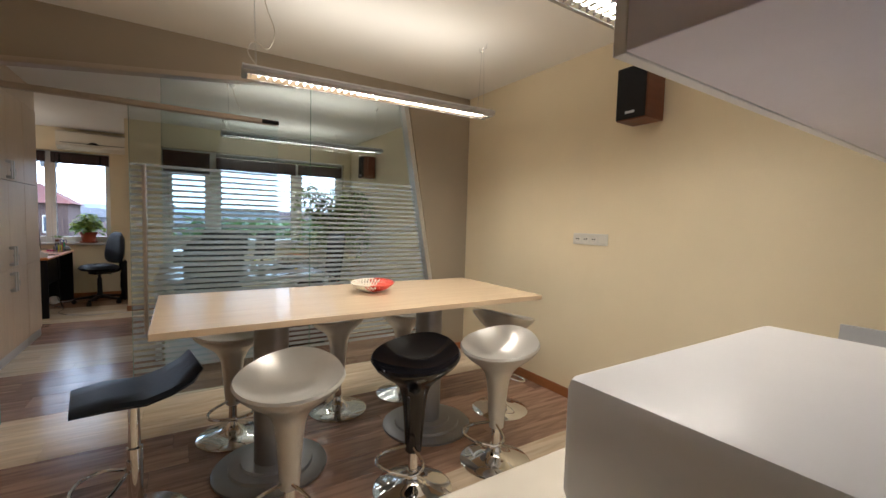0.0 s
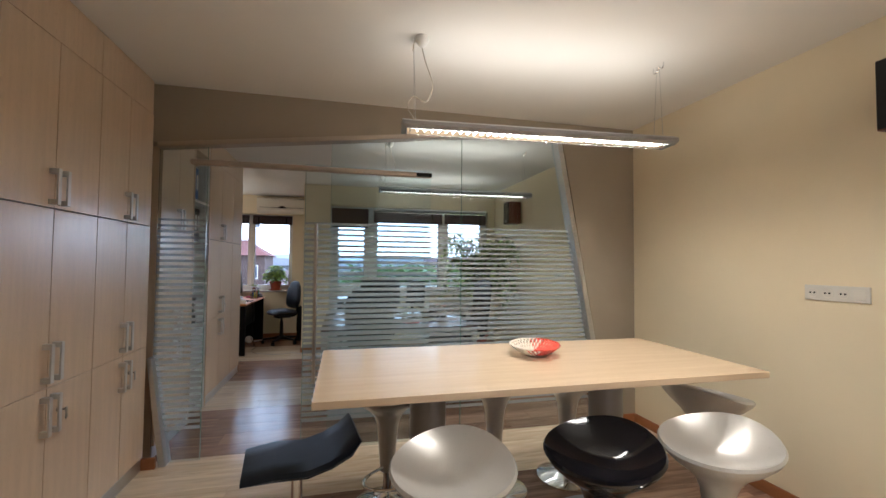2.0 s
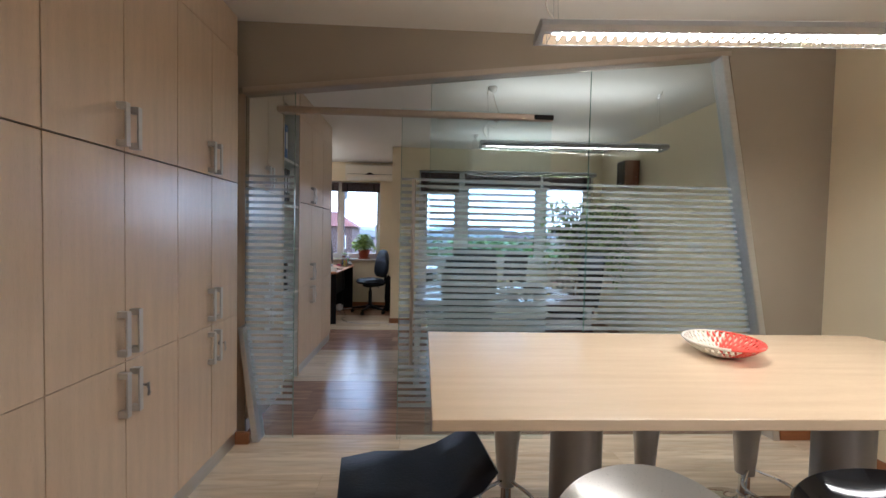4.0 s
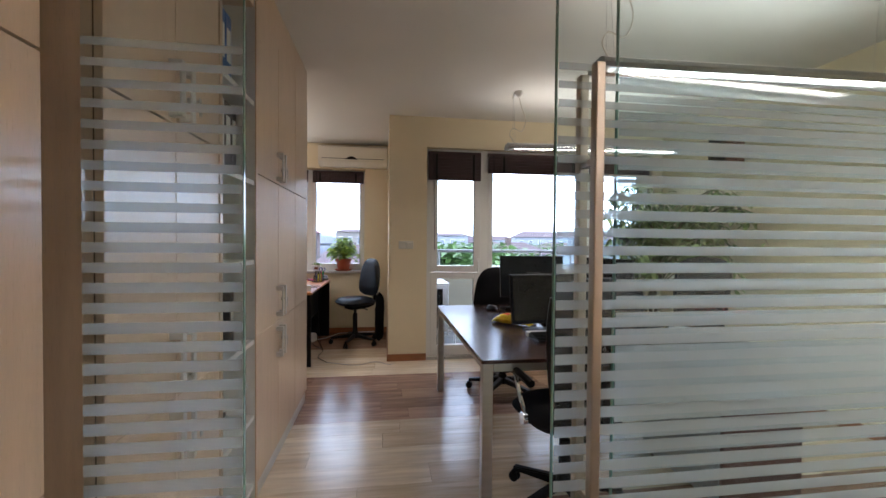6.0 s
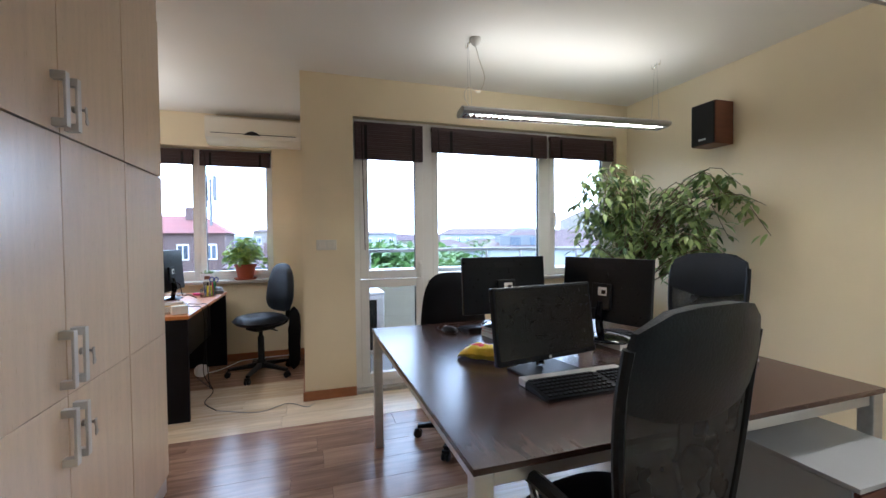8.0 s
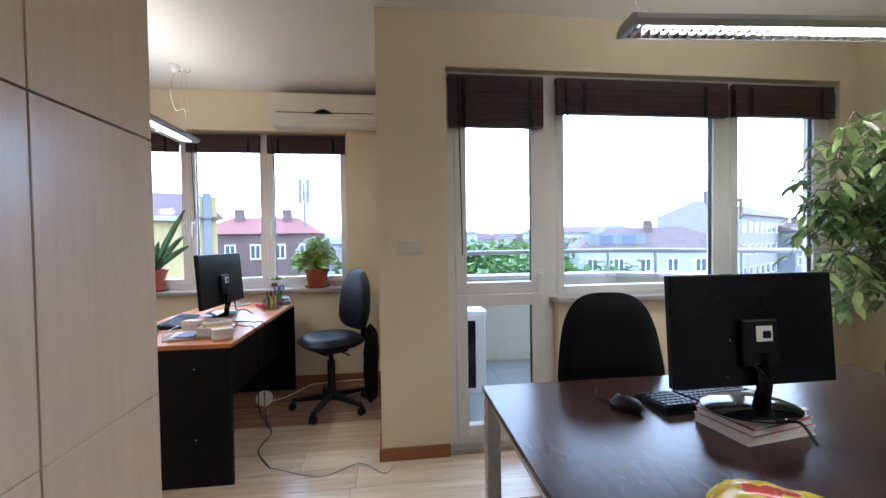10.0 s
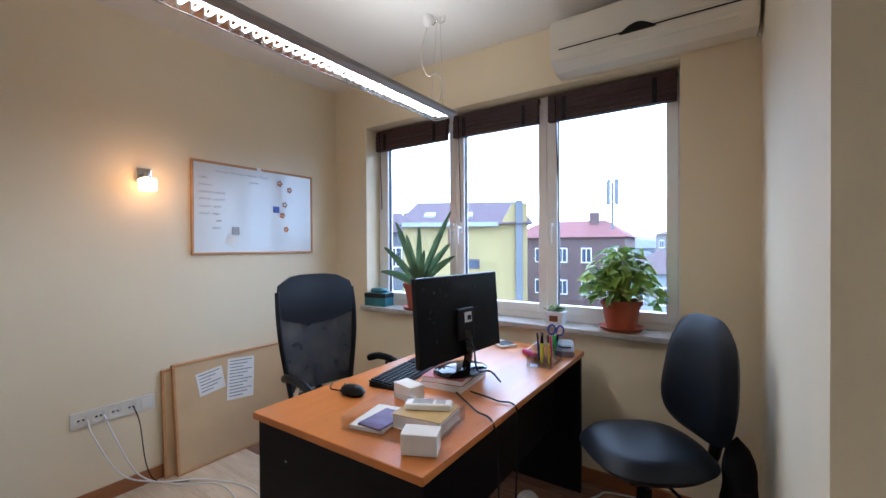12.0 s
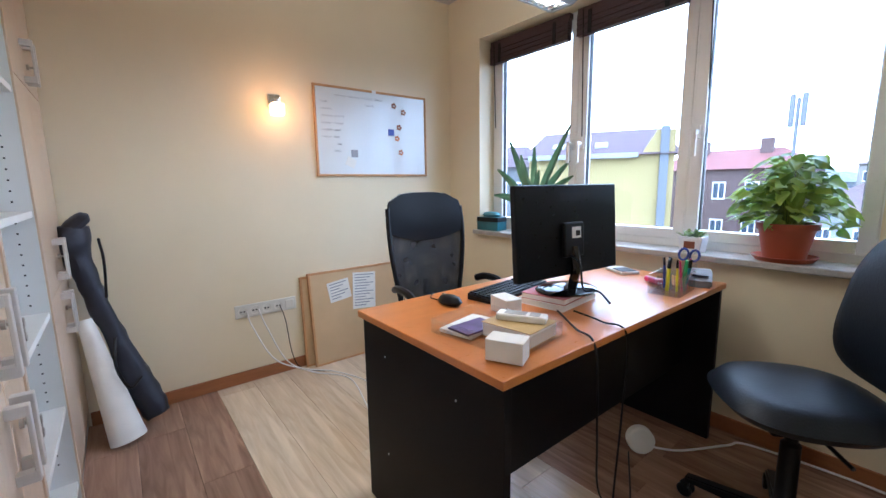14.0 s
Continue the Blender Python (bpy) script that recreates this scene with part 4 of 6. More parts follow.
_l.new(_mx.outputs[0], _n["Material Output"].inputs[0])


def exec_chair(m, label):
    """High-backed office chair with a leather headrest over a mesh back; it faces local -y."""
    t = thing("office_chair", m, label, "chair", "office chairs")
    h = 0.48
    star_base(t, h)
    part("seat", bm_t(pad(0.50, 0.48, 0.09, 0.015), pose(0, 0, h - 0.01)), M_FABRIC, t, smooth=True)

    def half(z):
        q = (z - 0.55) / 0.62
        return 0.185 + 0.05 * math.sin(min(1, max(0, q)) * math.pi * 0.75)

    def yy(x, z):
        return 0.225 + 0.10 * (z - 0.5) - 0.5 * x * x + 0.05 * max(0, z - 0.95)
    cols = (-1, -0.66, -0.33, 0, 0.33, 0.66, 1)

    def sheet(z0, z1, n, th, top_round=0.0, sag=0.0):
        bm = bmesh.new()
        g_ = {}
        for s in (0, 1):
            for i in range(n + 1):
                q = i / n
                for j, c in enumerate(cols):
                    z = z0 + (z1 - z0) * q - top_round * q * c ** 4 + sag * (1 - q) * (c * c - 1)
                    x = c * half(z) * (1 - 0.10 * top_round * 10 * q ** 6 * 0.5)
                    puff = th * (0.5 + 0.5 * (1 - c ** 4)) * (0.5 + 0.5 * math.sin(math.pi * min(0.95, max(0.05, q))))
                    g_[s, i, j] = bm.verts.new((x, yy(x, z) + (puff if s else -puff), z))
            for i in range(n):
                for j in range(6):
                    bm.faces.new((g_[s, i, j], g_[s, i, j + 1], g_[s, i + 1, j + 1], g_[s, i + 1, j]))
        for i in range(n):
            for j in (0, 6):
                bm.faces.new((g_[0, i, j], g_[0, i + 1, j], g_[1, i + 1, j], g_[1, i, j]))
        for j in range(6):
            for i in (0, n):
                bm.faces.new((g_[0, i, j], g_[0, i, j + 1], g_[1, i, j + 1], g_[1, i, j]))
        return bm
    part("mesh_back", sheet(0.55, 0.955, 8, 0.004), M_MESH, t, "see-through black mesh", smooth=True)
    part("headrest", sheet(0.945, 1.165, 8, 0.026, 0.05, 0.05), M_LEATHER, t, "black leather headrest panel", smooth=True)
    for s in (-1, 1):
        pts = [(s * half(z), yy(half(z), z), z) for z in (0.53, 0.62, 0.72, 0.84, 0.97, 1.08)]
        part("back_rail", bm_tube(pts, 0.014, 8, smooth=3), M_BLACK, t, smooth=True)
    part("lower_rail", bm_tube([(-0.19, 0.21, 0.53), (0, 0.235, 0.52), (0.19, 0.21, 0.53)], 0.016, 8, smooth=4), M_BLACK, t, smooth=True)
    part("spine", bm_tube([(0, 0.05, h - 0.075), (0, 0.20, h - 0.07), (0, 0.255, 0.54), (0, 0.275, 0.66)], 0.02, 8, smooth=4), M_BLACK, t, smooth=True)
    for s in (-1, 1):
        arm = part("armrest", bm_tube([(s * 0.27, -0.14, 0.655), (s * 0.275, -0.05, 0.685), (s * 0.275, 0.06, 0.685), (s * 0.26, 0.13, 0.665)], lambda q: 0.02, 8, smooth=4), M_BLACK, t, smooth=True)
        part("arm_post", bm_tube([(s * 0.27, -0.03, 0.675), (s * 0.265, 0.03, 0.56), (s * 0.24, 0.06, h - 0.03)], 0.011, 8, smooth=4), M_CHROME, arm, "chrome arm post", smooth=True)
        part("arm_knob", bm_t(bm_cyl(0.03, -0.012, 0.012, seg=20, bevel=0.003), pose(s * 0.258, 0.05, h - 0.005, 0, 90, 0)), M_CHROME, arm, "silver pivot disc", smooth=True)
    return t


def bm_t(bm, m):
    bmesh.ops.transform(bm, matrix=m, verts=bm.verts)
    return bm


def task_chair(m, label, material=M_LEATHER, bw=0.40, bh=0.50, top=1.02, h=0.47):
    """Armless task chair with a rounded backrest on a bent bar; it faces local -y."""
    t = thing("task_chair", m, label, "chair", "task chairs")
    star_base(t, h)
    part("seat", bm_t(pad(0.46, 0.46, 0.085, 0.015, corner=2.6), pose(0, 0, h - 0.005)), material, t, smooth=True)
    b = pad(bw, bh, 0.065, 0.012, corner=3.2)
    for v in b.verts:
        v.co.x *= 1.0 - 0.16 * v.co.y / (bh / 2)
    b = bend(b, 0.5, -0.12)
    part("backrest", bm_t(b, pose(0, 0.235, top - bh / 2, -6, 0, 0)), material, t, smooth=True)
    part("back_bar", bm_tube([(0, 0.06, h - 0.075), (0, 0.22, h - 0.075), (0, 0.29, h + 0.0), (0, 0.285, top - bh / 2 + 0.03)], 0.022, 8, smooth=5), M_BLACK, t, smooth=True)
    part("knob", bm_t(bm_cyl(0.022, 0, 0.04, seg=14, bevel=0.005), pose(0, 0.30, top - bh + 0.12, -90, 0, 0)), M_BLACK, t, smooth=True)
    part("lever", bm_tube([(0.08, 0.02, h - 0.075), (0.22, 0.03, h - 0.085)], 0.006, 6), M_BLACK, t)
    return t


exec_chair(pose(0.165, 5.27, 0, 0, 0, 187) @ Matrix.Diagonal((0.95, 0.95, 0.965, 1)), "black high-backed mesh office chair with leather headrest, at the dark desk")
exec_chair(pose(1.48, 6.22, 0, 0, 0, -82), "black high-backed mesh office chair beside the ficus")
exec_chair(pose(-2.45, 8.28, 0, 0, 0, 82), "black high-backed mesh office chair behind the orange desk")
task_chair(pose(0.29, 6.76, 0, 0, 0, -4), "black fabric chair with a rounded backrest at the dark desk", M_FABRIC, 0.44, 0.52, 1.04)
task_chair(pose(-1.07, 8.56, 0, 0, 0, -53), "black leather task chair at the orange desk", M_LEATHER, 0.42, 0.47, 1.045, 0.525)

# ---- dark desk and what stands on it ----
M_DARKTOP = mat("dark_wenge_top", (0.062, 0.034, 0.029), 0.24, 0, 3, 0.3, 0.03, 40, (12, 1, 12), fine=0.5)
M_ORANGE = mat("cherry_laminate_top", (0.55, 0.195, 0.04), 0.30, 0, 2, 0.12, 0.02, 40, (12, 1, 12), fine=0.4)
M_DARKPANEL = mat("anthracite_laminate", (0.006, 0.006, 0.008), 0.45, 0, 3, 0.2, 0.05, 200, spec=0.15)
DZ = 0.722
desk = thing("office_desk", pose(0, 0, 0), "large dark wenge desk on square silver legs", "desk")
part("desktop", bm_box(-0.265, 1.32, 5.225, 6.87, DZ - 0.018, DZ, 0.002), M_DARKTOP, desk)
part("divider_seam", bm_box(0.53, 0.532, 5.226, 6.869, DZ - 0.001, DZ + 0.0004), M_BLACK, desk)
for x in (-0.26, 1.265):
    for y in (5.23, 6.81):
        part("leg", bm_box(x, x + 0.05, y, y + 0.05, 0, DZ - 0.0185, 0.003), M_ALU, desk)
for a in ((-0.205, 1.26, 5.24, 5.27), (-0.205, 1.26, 6.825, 6.855)):
    part("beam", bm_box(*a, DZ - 0.06, DZ - 0.0185, 0.002), M_ALU, desk)
for a in ((-0.25, -0.22, 5.285, 6.805), (1.275, 1.305, 5.285, 6.805)):
    part("beam", bm_box(*a, DZ - 0.06, DZ - 0.0185, 0.002), M_ALU, desk)
ped = thing("drawer_pedestal", pose(0.83, 5.05, 0), "grey drawer pedestal with a dark red-brown front under the desk", "cabinet")
M_PEDGREY = mat("pedestal_grey", (0.33, 0.34, 0.36), 0.4, 0, 4, 0.06, 0.04, 200)
M_REDWOOD = mat("dark_cherry_front", (0.085, 0.022, 0.016), 0.35, 0, 3, 0.3, 0.03, 40, (2, 10, 14), fine=0.4)
part("case", bm_box(0, 0.43, 0.019, 0.58, 0.05, 0.54, 0.002), M_PEDGREY, ped)
part("top", bm_box(-0.002, 0.432, 0.0, 0.582, 0.5402, 0.556, 0.002), M_PEDGREY, ped)
for a, b in ((0.055, 0.21), (0.214, 0.37), (0.374, 0.535)):
    part("drawer", bm_box(0.004, 0.426, 0.0, 0.0186, a, b, 0.002), M_REDWOOD, ped)
lockp = bm_t(bm_cyl(0.012, 0, 0.012, seg=14), pose(0.39, 0.0, 0.45, 90, 0, 0))
part("lock", lockp, M_KEY, ped, "lock with a key")
for x in (0.04, 0.39):
    for y in (0.05, 0.53):
        part("caster", bm_cyl(0.02, 0.0, 0.05, seg=12, x=x, y=y), M_BLACK, ped)

M_SCREEN = mat("screen_black", (0.006, 0.006, 0.007), 0.25, 0, 4, 0.1, spec=0.3)
M_MONBACK = mat("monitor_back", (0.005, 0.006, 0.008), 0.3, 0, 4, 0.2, spec=0.2)


def monitor(m, w, h, zc, tilt, label, round_foot=True, sticker=True):
    """A flat monitor whose screen faces local -y; zc: height of the middle over the base."""
    t = thing("monitor", m, label, "monitor", "monitors")
    up = pose(0, 0, zc, tilt, 0, 0)
    head = part("casing", bm_box(-w / 2, w / 2, -0.012, 0.014, -h / 2, h / 2, 0.005), M_MONBACK, t, at=up)
    part("screen", bm_box(-w / 2 + 0.012, w / 2 - 0.012, -0.0128, -0.0121, -h / 2 + 0.022, h / 2 - 0.012), M_SCREEN, head)
    part("logo", bm_box(-0.006, 0.006, -0.0132, -0.0121, -h / 2 + 0.005, -h / 2 + 0.016), M_ALU, head, "small round maker's mark")
    part("rear_box", bm_box(-0.055, 0.055, 0.0142, 0.032, -0.10, 0.03, 0.006), M_BLACK, head)
    if sticker:
        part("label_sticker", bm_box(-0.035, 0.015, 0.0321, 0.0326, -0.03, 0.012), M_PAPER, head, "white rating label")
        part("barcode", bm_box(-0.03, -0.005, 0.0327, 0.033, -0.022, -0.002), M_BLACK, head)
    part("rear_mark", bm_box(-0.06, 0.06, 0.0142, 0.0146, h / 2 - 0.06, h / 2 - 0.03), M_BLACK, head, "glossy maker's mark")
    part("stem", bm_tube([(0, 0.03, zc - 0.06), (0, 0.045, zc - 0.14), (0, 0.03, 0.02)], 0.018, 8, smooth=4), M_GLOSSBLACK, t, smooth=True)
    if round_foot:
        part("foot", bm_t(bm_lathe([(0, 0), (0.125, 0), (0.13, 0.006), (0.11, 0.014), (0.03, 0.022), (0, 0.023)], 32), Matrix.Diagonal((1, 0.8, 1, 1))), M_GLOSSBLACK, t, smooth=True)
    else:
        part("foot", bm_box(-0.13, 0.13, -0.09, 0.09, 0, 0.012, 0.005), M_BLACK, t)
    part("cable", bm_tube([(0.02, 0.03, zc - 0.09), (0.05, 0.10, zc - 0.11), (0.05, 0.12, zc - 0.20), (0.02, 0.16, 0.03), (0.04, 0.22, 0.005)], 0.004, 6, smooth=5), M_BLACK, t)
    return t


def keyboard(m, label, silver=False, w=0.44, d=0.15):
    t = thing("keyboard", m, label, "keyboard", "keyboards")
    part("case", bm_prism([(-d / 2, 0), (d / 2, 0), (d / 2, 0.026), (-d / 2, 0.012)], "x", -w / 2, w / 2, 0.003), M_BLACK, t)
    if silver:
        part("top_strip", bm_box(-w / 2 - 0.002, w / 2 + 0.002, d / 2 - 0.005, d / 2 + 0.042, 0.002, 0.030, 0.004), M_HANDLE, t, "silver key strip")
    shared = mesh_of("key", bm_box(-0.008, 0.008, -0.0075, 0.0075, 0, 0.006, 0.0015), M_BLACK)
    for r in range(6):
        for c in range(21):
            if c in (14, 18) and r < 6 and c == 14:
                continue
            y = -d / 2 + 0.016 + r * (d - 0.028) / 5
            k = new("key", shared)
            k.parent = t
            k.matrix_basis = pose(-w / 2 + 0.018 + c * (w - 0.036) / 20, y, 0.012 + 0.014 * (y + d / 2) / d + 0.001)
    return t


def mouse(m, label):
    t = thing("mouse", m, label, "mouse", "mice")
    bm = pad(0.06, 0.11, 0.03, 0.012, 8, 8, 2.4)
    part("shell", bm_t(bm, pose(0, 0, 0.0155)), M_BLACK, t, smooth=True)
    part("wheel", bm_t(bm_cyl(0.008, -0.004, 0.004, seg=12), pose(0, 0.03, 0.035, 0, 90, 0)), M_BINGREY, t)
    part("cord", bm_tube([(0, 0.053, 0.01), (0.02, 0.12, 0.004), (0.08, 0.16, 0.004)], 0.0025, 6, smooth=5), M_BLACK, t)


def stack(x, y, z, rz, sizes, mats, name, label):
    for k, (w, d, h) in enumerate(sizes):
        t = thing(name, pose(x, y, z, 0, 0, rz + 3 * k), label, name, name + " stack")
        part("cover", bm_box(-w / 2, w / 2, -d / 2, d / 2, h - 0.002, h, 0.0005), mats[k % len(mats)], t)
        part("page_block", bm_box(-w / 2 + 0.003, w / 2 - 0.003, -d / 2 + 0.003, d / 2 - 0.003, 0.002, h - 0.002), M_PAPER, t)
        part("back_cover", bm_box(-w / 2, w / 2, -d / 2, d / 2, 0, 0.002), mats[k % len(mats)], t)
        z += h
    return z


M_BOOKRED = mat("red_cover", (0.35, 0.06, 0.05), 0.5, 0, 6, 0.2)
M_BOOKTAN = mat("tan_cover", (0.52, 0.36, 0.14), 0.5, 0, 6, 0.15)
zt = stack(0.43, 6.42, DZ, 8, ((0.24, 0.17, 0.025), (0.23, 0.17, 0.02), (0.22, 0.16, 0.02)), (M_PAPER, M_BOOKRED), "book", "paperback book under the monitor foot")
monitor(pose(0.405, 6.40, zt, 0, 0, 180), 0.50, 0.31, 1.012 - zt, 4, "black monitor on a round foot, seen from behind")
zt2 = stack(0.86, 6.06, DZ, 95, ((0.24, 0.17, 0.03),), (M_BINGREY,), "box", "flat grey box under the monitor foot")
monitor(pose(0.80, 6.06, zt2, 0, 0, 104), 0.51, 0.32, 1.005 - zt2, 4, "black monitor on a round foot beside the ficus")
monitor(pose(0.29, 5.80, DZ, 0, 0, 9), 0.51, 0.30, 0.205, -8, "black monitor on a square foot, switched off", False)
keyboard(pose(0.335, 5.585, DZ, 0, 0, 1), "black keyboard with a silver top strip", True)
keyboard(pose(0.43, 6.61, DZ, 0, 0, 184), "black keyboard on the dark desk", w=0.40)
keyboard(pose(1.05, 6.06, DZ, 0, 0, 100), "black keyboard beside the telephone", w=0.42)
mouse(pose(0.145, 6.585, DZ, 0, 0, 30), "black computer mouse on the dark desk")
mouse(pose(0.70, 5.63, DZ + 0.004, 0, 0, 60), "black computer mouse on a pink pad")
M_PINK = mat("pink_pad", (0.80, 0.16, 0.17), 0.6, 0, 40, 0.5, 0, 80)
heart = [(0.13 * 0.062 * 16 * math.sin(a) ** 3, 0.0082 * (13 * math.cos(a) - 5 * math.cos(2 * a) - 2 * math.cos(3 * a) - math.cos(4 * a))) for a in [2 * math.pi * k / 40 for k in range(40)]]
solid("mouse_pad", bm_prism(heart, "z", 0, 0.003), M_PINK, "pink heart-shaped mouse pad with pale swirls", "mouse pad", at=pose(0.69, 5.63, DZ, 0, 0, 30))
M_YELLOW = mat("yellow_wrapper", (0.85, 0.60, 0.02), 0.25, 0, 14, 0.3, 0.5, 60, coat=0.4)
bag = thing("snack_packet", pose(0.135, 6.03, DZ, 0, 0, -42), "crumpled yellow snack packet with a red print", "packet")
bm = pad(0.27, 0.12, 0.05, 0.01, 24, 12, 6)
for v in bm.verts:
    q = abs(v.co.x) / 0.135
    v.co.z = v.co.z * (1 - q ** 4) + 0.006 * noise.noise(v.co * 40) + 0.027 * (1 - q ** 6) + 0.006
part("wrapper", bm, M_YELLOW, bag, smooth=True)
bm = pad(0.11, 0.06, 0.004, 0.004, 8, 8, 3)
part("print", bm_t(bm, pose(-0.02, 0, 0.063)), M_RED, bag, "red printed patch", smooth=True)
phone = thing("desk_phone", pose(0.96, 5.80, DZ, 0, 0, 60), "black desk telephone with a coiled cord", "telephone")
part("base", bm_prism([(-0.10, 0), (0.10, 0), (0.10, 0.055), (-0.10, 0.02)], "x", -0.09, 0.09, 0.006), M_BLACK, phone)
part("handset", bm_tube([(-0.06, -0.10, 0.05), (-0.06, -0.07, 0.075), (-0.06, 0.06, 0.095), (-0.06, 0.10, 0.075)], lambda q: 0.022 + 0.010 * (2 * q - 1) ** 2, 10, smooth=4), M_GLOSSBLACK, phone, smooth=True)
part("display", bm_t(bm_box(-0.01, 0.075, -0.02, 0.02, 0, 0.003), pose(0, 0.055, 0.051, 10, 0, 0)), M_BINGREY, phone)
for i in range(3):
    for j in range(4):
        part("key", bm_t(bm_box(-0.008, 0.008, -0.006, 0.006, 0, 0.004, 0.001), pose(0.01 + 0.026 * i, -0.075 + 0.022 * j, 0.025 + 0.004 * j, 10, 0, 0)), M_BINGREY, phone)
coil = [(0.02 + 0.009 * math.cos(k * 1.6) - 0.08, -0.12 - 0.0035 * k, 0.014 + 0.009 * math.sin(k * 1.6)) for k in range(60)]
part("cord", bm_tube(coil, 0.003, 5), M_BINGREY, phone)
part("line_cable", bm_tube([(-0.02, 0.10, 0.02), (-0.08, 0.18, 0.004), (-0.2, 0.22, 0.004), (-0.34, 0.30, 0.004)], 0.003, 6, smooth=5), M_PVC, phone, "white cable")
solid("calculator", bm_box(-0.04, 0.04, -0.06, 0.06, 0, 0.012, 0.004), M_BINGREY, "grey pocket calculator on the desk", "calculator", at=pose(1.18, 5.78, DZ, 0, 0, 40))
solid("sticky_notes", bm_box(-0.04, 0.04, -0.04, 0.04, 0, 0.008, 0.001), M_YELLOW, "pad of yellow sticky notes", "notepad", at=pose(1.08, 5.88, DZ, 0, 0, 15))
cup = thing("mug", pose(0.66, 6.03, DZ), "white mug with a pen holder shape", "mug")
part("body", bm_lathe([(0, 0), (0.034, 0), (0.037, 0.09), (0.033, 0.09), (0.031, 0.006), (0, 0.005)], 24), M_PAPER, cup, smooth=True)

# ---- orange desk ----
d2 = thing("office_desk", pose(0, 0, 0), "orange cherry-topped desk with anthracite panels", "desk")
T2 = 0.752
part("desktop", bm_box(-2.165, -1.43, 7.60, 9.045, T2 - 0.025, T2, 0.003), M_ORANGE, d2)
part("end_panel", bm_box(-2.150, -1.440, 7.615, 7.64, 0, T2 - 0.0255, 0.001), M_DARKPANEL, d2)
part("end_panel", bm_box(-2.150, -1.440, 9.005, 9.03, 0, T2 - 0.0255, 0.001), M_DARKPANEL, d2)
part("modesty_panel", bm_box(-1.60, -1.58, 7.6405, 9.0045, 0.33, T2 - 0.0255, 0.001), M_DARKPANEL, d2)
bm = bmesh.new()
for z in (0.25, 0.62):
    for x in (-2.0, -1.62):
        bm_box(x - 0.003, x + 0.003, 7.6135, 7.615, z - 0.003, z + 0.003, 0, bm)
part("screw_caps", bm, M_ALU, d2)
zt = stack(-1.76, 8.26, T2, 96, ((0.26, 0.19, 0.022), (0.25, 0.18, 0.022)), (M_PAPER, M_BOOKRED), "book", "thick paperback book under the monitor foot")
monitor(pose(-1.735, 8.275, zt, 0, 0, -95), 0.56, 0.34, 1.03 - zt, 4, "black monitor on a round foot, seen from behind")
keyboard(pose(-1.97, 8.22, T2, 0, 0, 98), "black keyboard on the orange desk", w=0.42, d=0.13)
mouse(pose(-1.99, 7.90, T2, 0, 0, 100), "grey-black computer mouse on the orange desk")
M_CLEAR = glass_mat("clear_acrylic", (0.93, 0.94, 0.95), 1.2)
tray = thing("letter_tray", pose(-1.66, 7.81, T2, 0, 0, 8), "clear acrylic letter tray with papers", "tray")
part("bottom", bm_box(-0.16, 0.16, -0.12, 0.12, 0, 0.003), M_CLEAR, tray)
for a in ((-0.16, 0.16, -0.12, -0.117), (-0.16, 0.16, 0.117, 0.12), (-0.16, -0.157, -0.117, 0.117), (0.157, 0.16, -0.117, 0.117)):
    part("side", bm_box(*a, 0.003, 0.045), M_CLEAR, tray)
M_PURPLE = mat("purple_print", (0.12, 0.08, 0.22), 0.4, 0, 20, 0.5)
L2 = pose(-1.66, 7.81, T2 + 0.0035, 0, 0, 8)
solid("leaflet", bm_box(-0.06, 0.06, -0.09, 0.09, 0, 0.012, 0.001), M_PAPER, "stack of white printed leaflets in the tray", "leaflets", at=L2 @ pose(-0.085, -0.01, 0, 0, 0, 4))
solid("brochure", bm_box(-0.045, 0.045, -0.07, 0.07, 0, 0.006, 0.001), M_PURPLE, "dark purple brochure on the leaflets", "brochure", at=L2 @ pose(-0.06, -0.03, 0.0122, 0, 0, -6))
stackz = stack((L2 @ Vector((0.065, 0.03, 0)))[0], (L2 @ Vector((0.065, 0.03, 0)))[1], T2 + 0.0035, 8, ((0.17, 0.15, 0.045),), (M_BOOKTAN,), "book", "thick tan book in the letter tray")
ph = thing("cordless_phone", pose(-1.60, 7.86, stackz, 0, 0, -62), "white cordless telephone lying on the tan book", "telephone")
part("body", bm_box(-0.024, 0.024, -0.075, 0.075, 0, 0.022, 0.006), M_PVC, ph)
part("display", bm_box(-0.017, 0.017, 0.025, 0.055, 0.022, 0.0228), M_BINGREY, ph)
part("keypad", bm_box(-0.017, 0.017, -0.05, 0.015, 0.022, 0.0226), M_BINGREY, ph)
for x, y, rz in ((-1.51, 7.70, 25), (-1.79, 7.995, -12)):
    b_ = thing("card_box", pose(x, y, T2 + 0.0036 if y < 7.9 else T2, 0, 0, rz), "small white box of business cards", "box", "card boxes")
    part("box_body", bm_box(-0.05, 0.05, -0.032, 0.032, 0, 0.055, 0.001), M_PAPER, b_)
    part("box_lid", bm_box(-0.051, 0.051, -0.033, 0.033, 0.0552, 0.0572, 0.0008), M_PAPER, b_)
org = thing("desk_organiser", pose(-1.53, 8.72, T2, 0, 0, 5), "clear acrylic pen organiser full of pens", "organiser")
for a in ((-0.06, 0.06, -0.10, -0.097, 0.05), (-0.06, 0.06, 0.097, 0.10, 0.11), (-0.06, -0.057, -0.097, 0.097, 0.08), (0.057, 0.06, -0.097, 0.097, 0.08), (-0.057, 0.057, -0.002, 0.002, 0.09)):
    part("wall", bm_box(*a[:4], 0.003, a[4]), M_CLEAR, org)
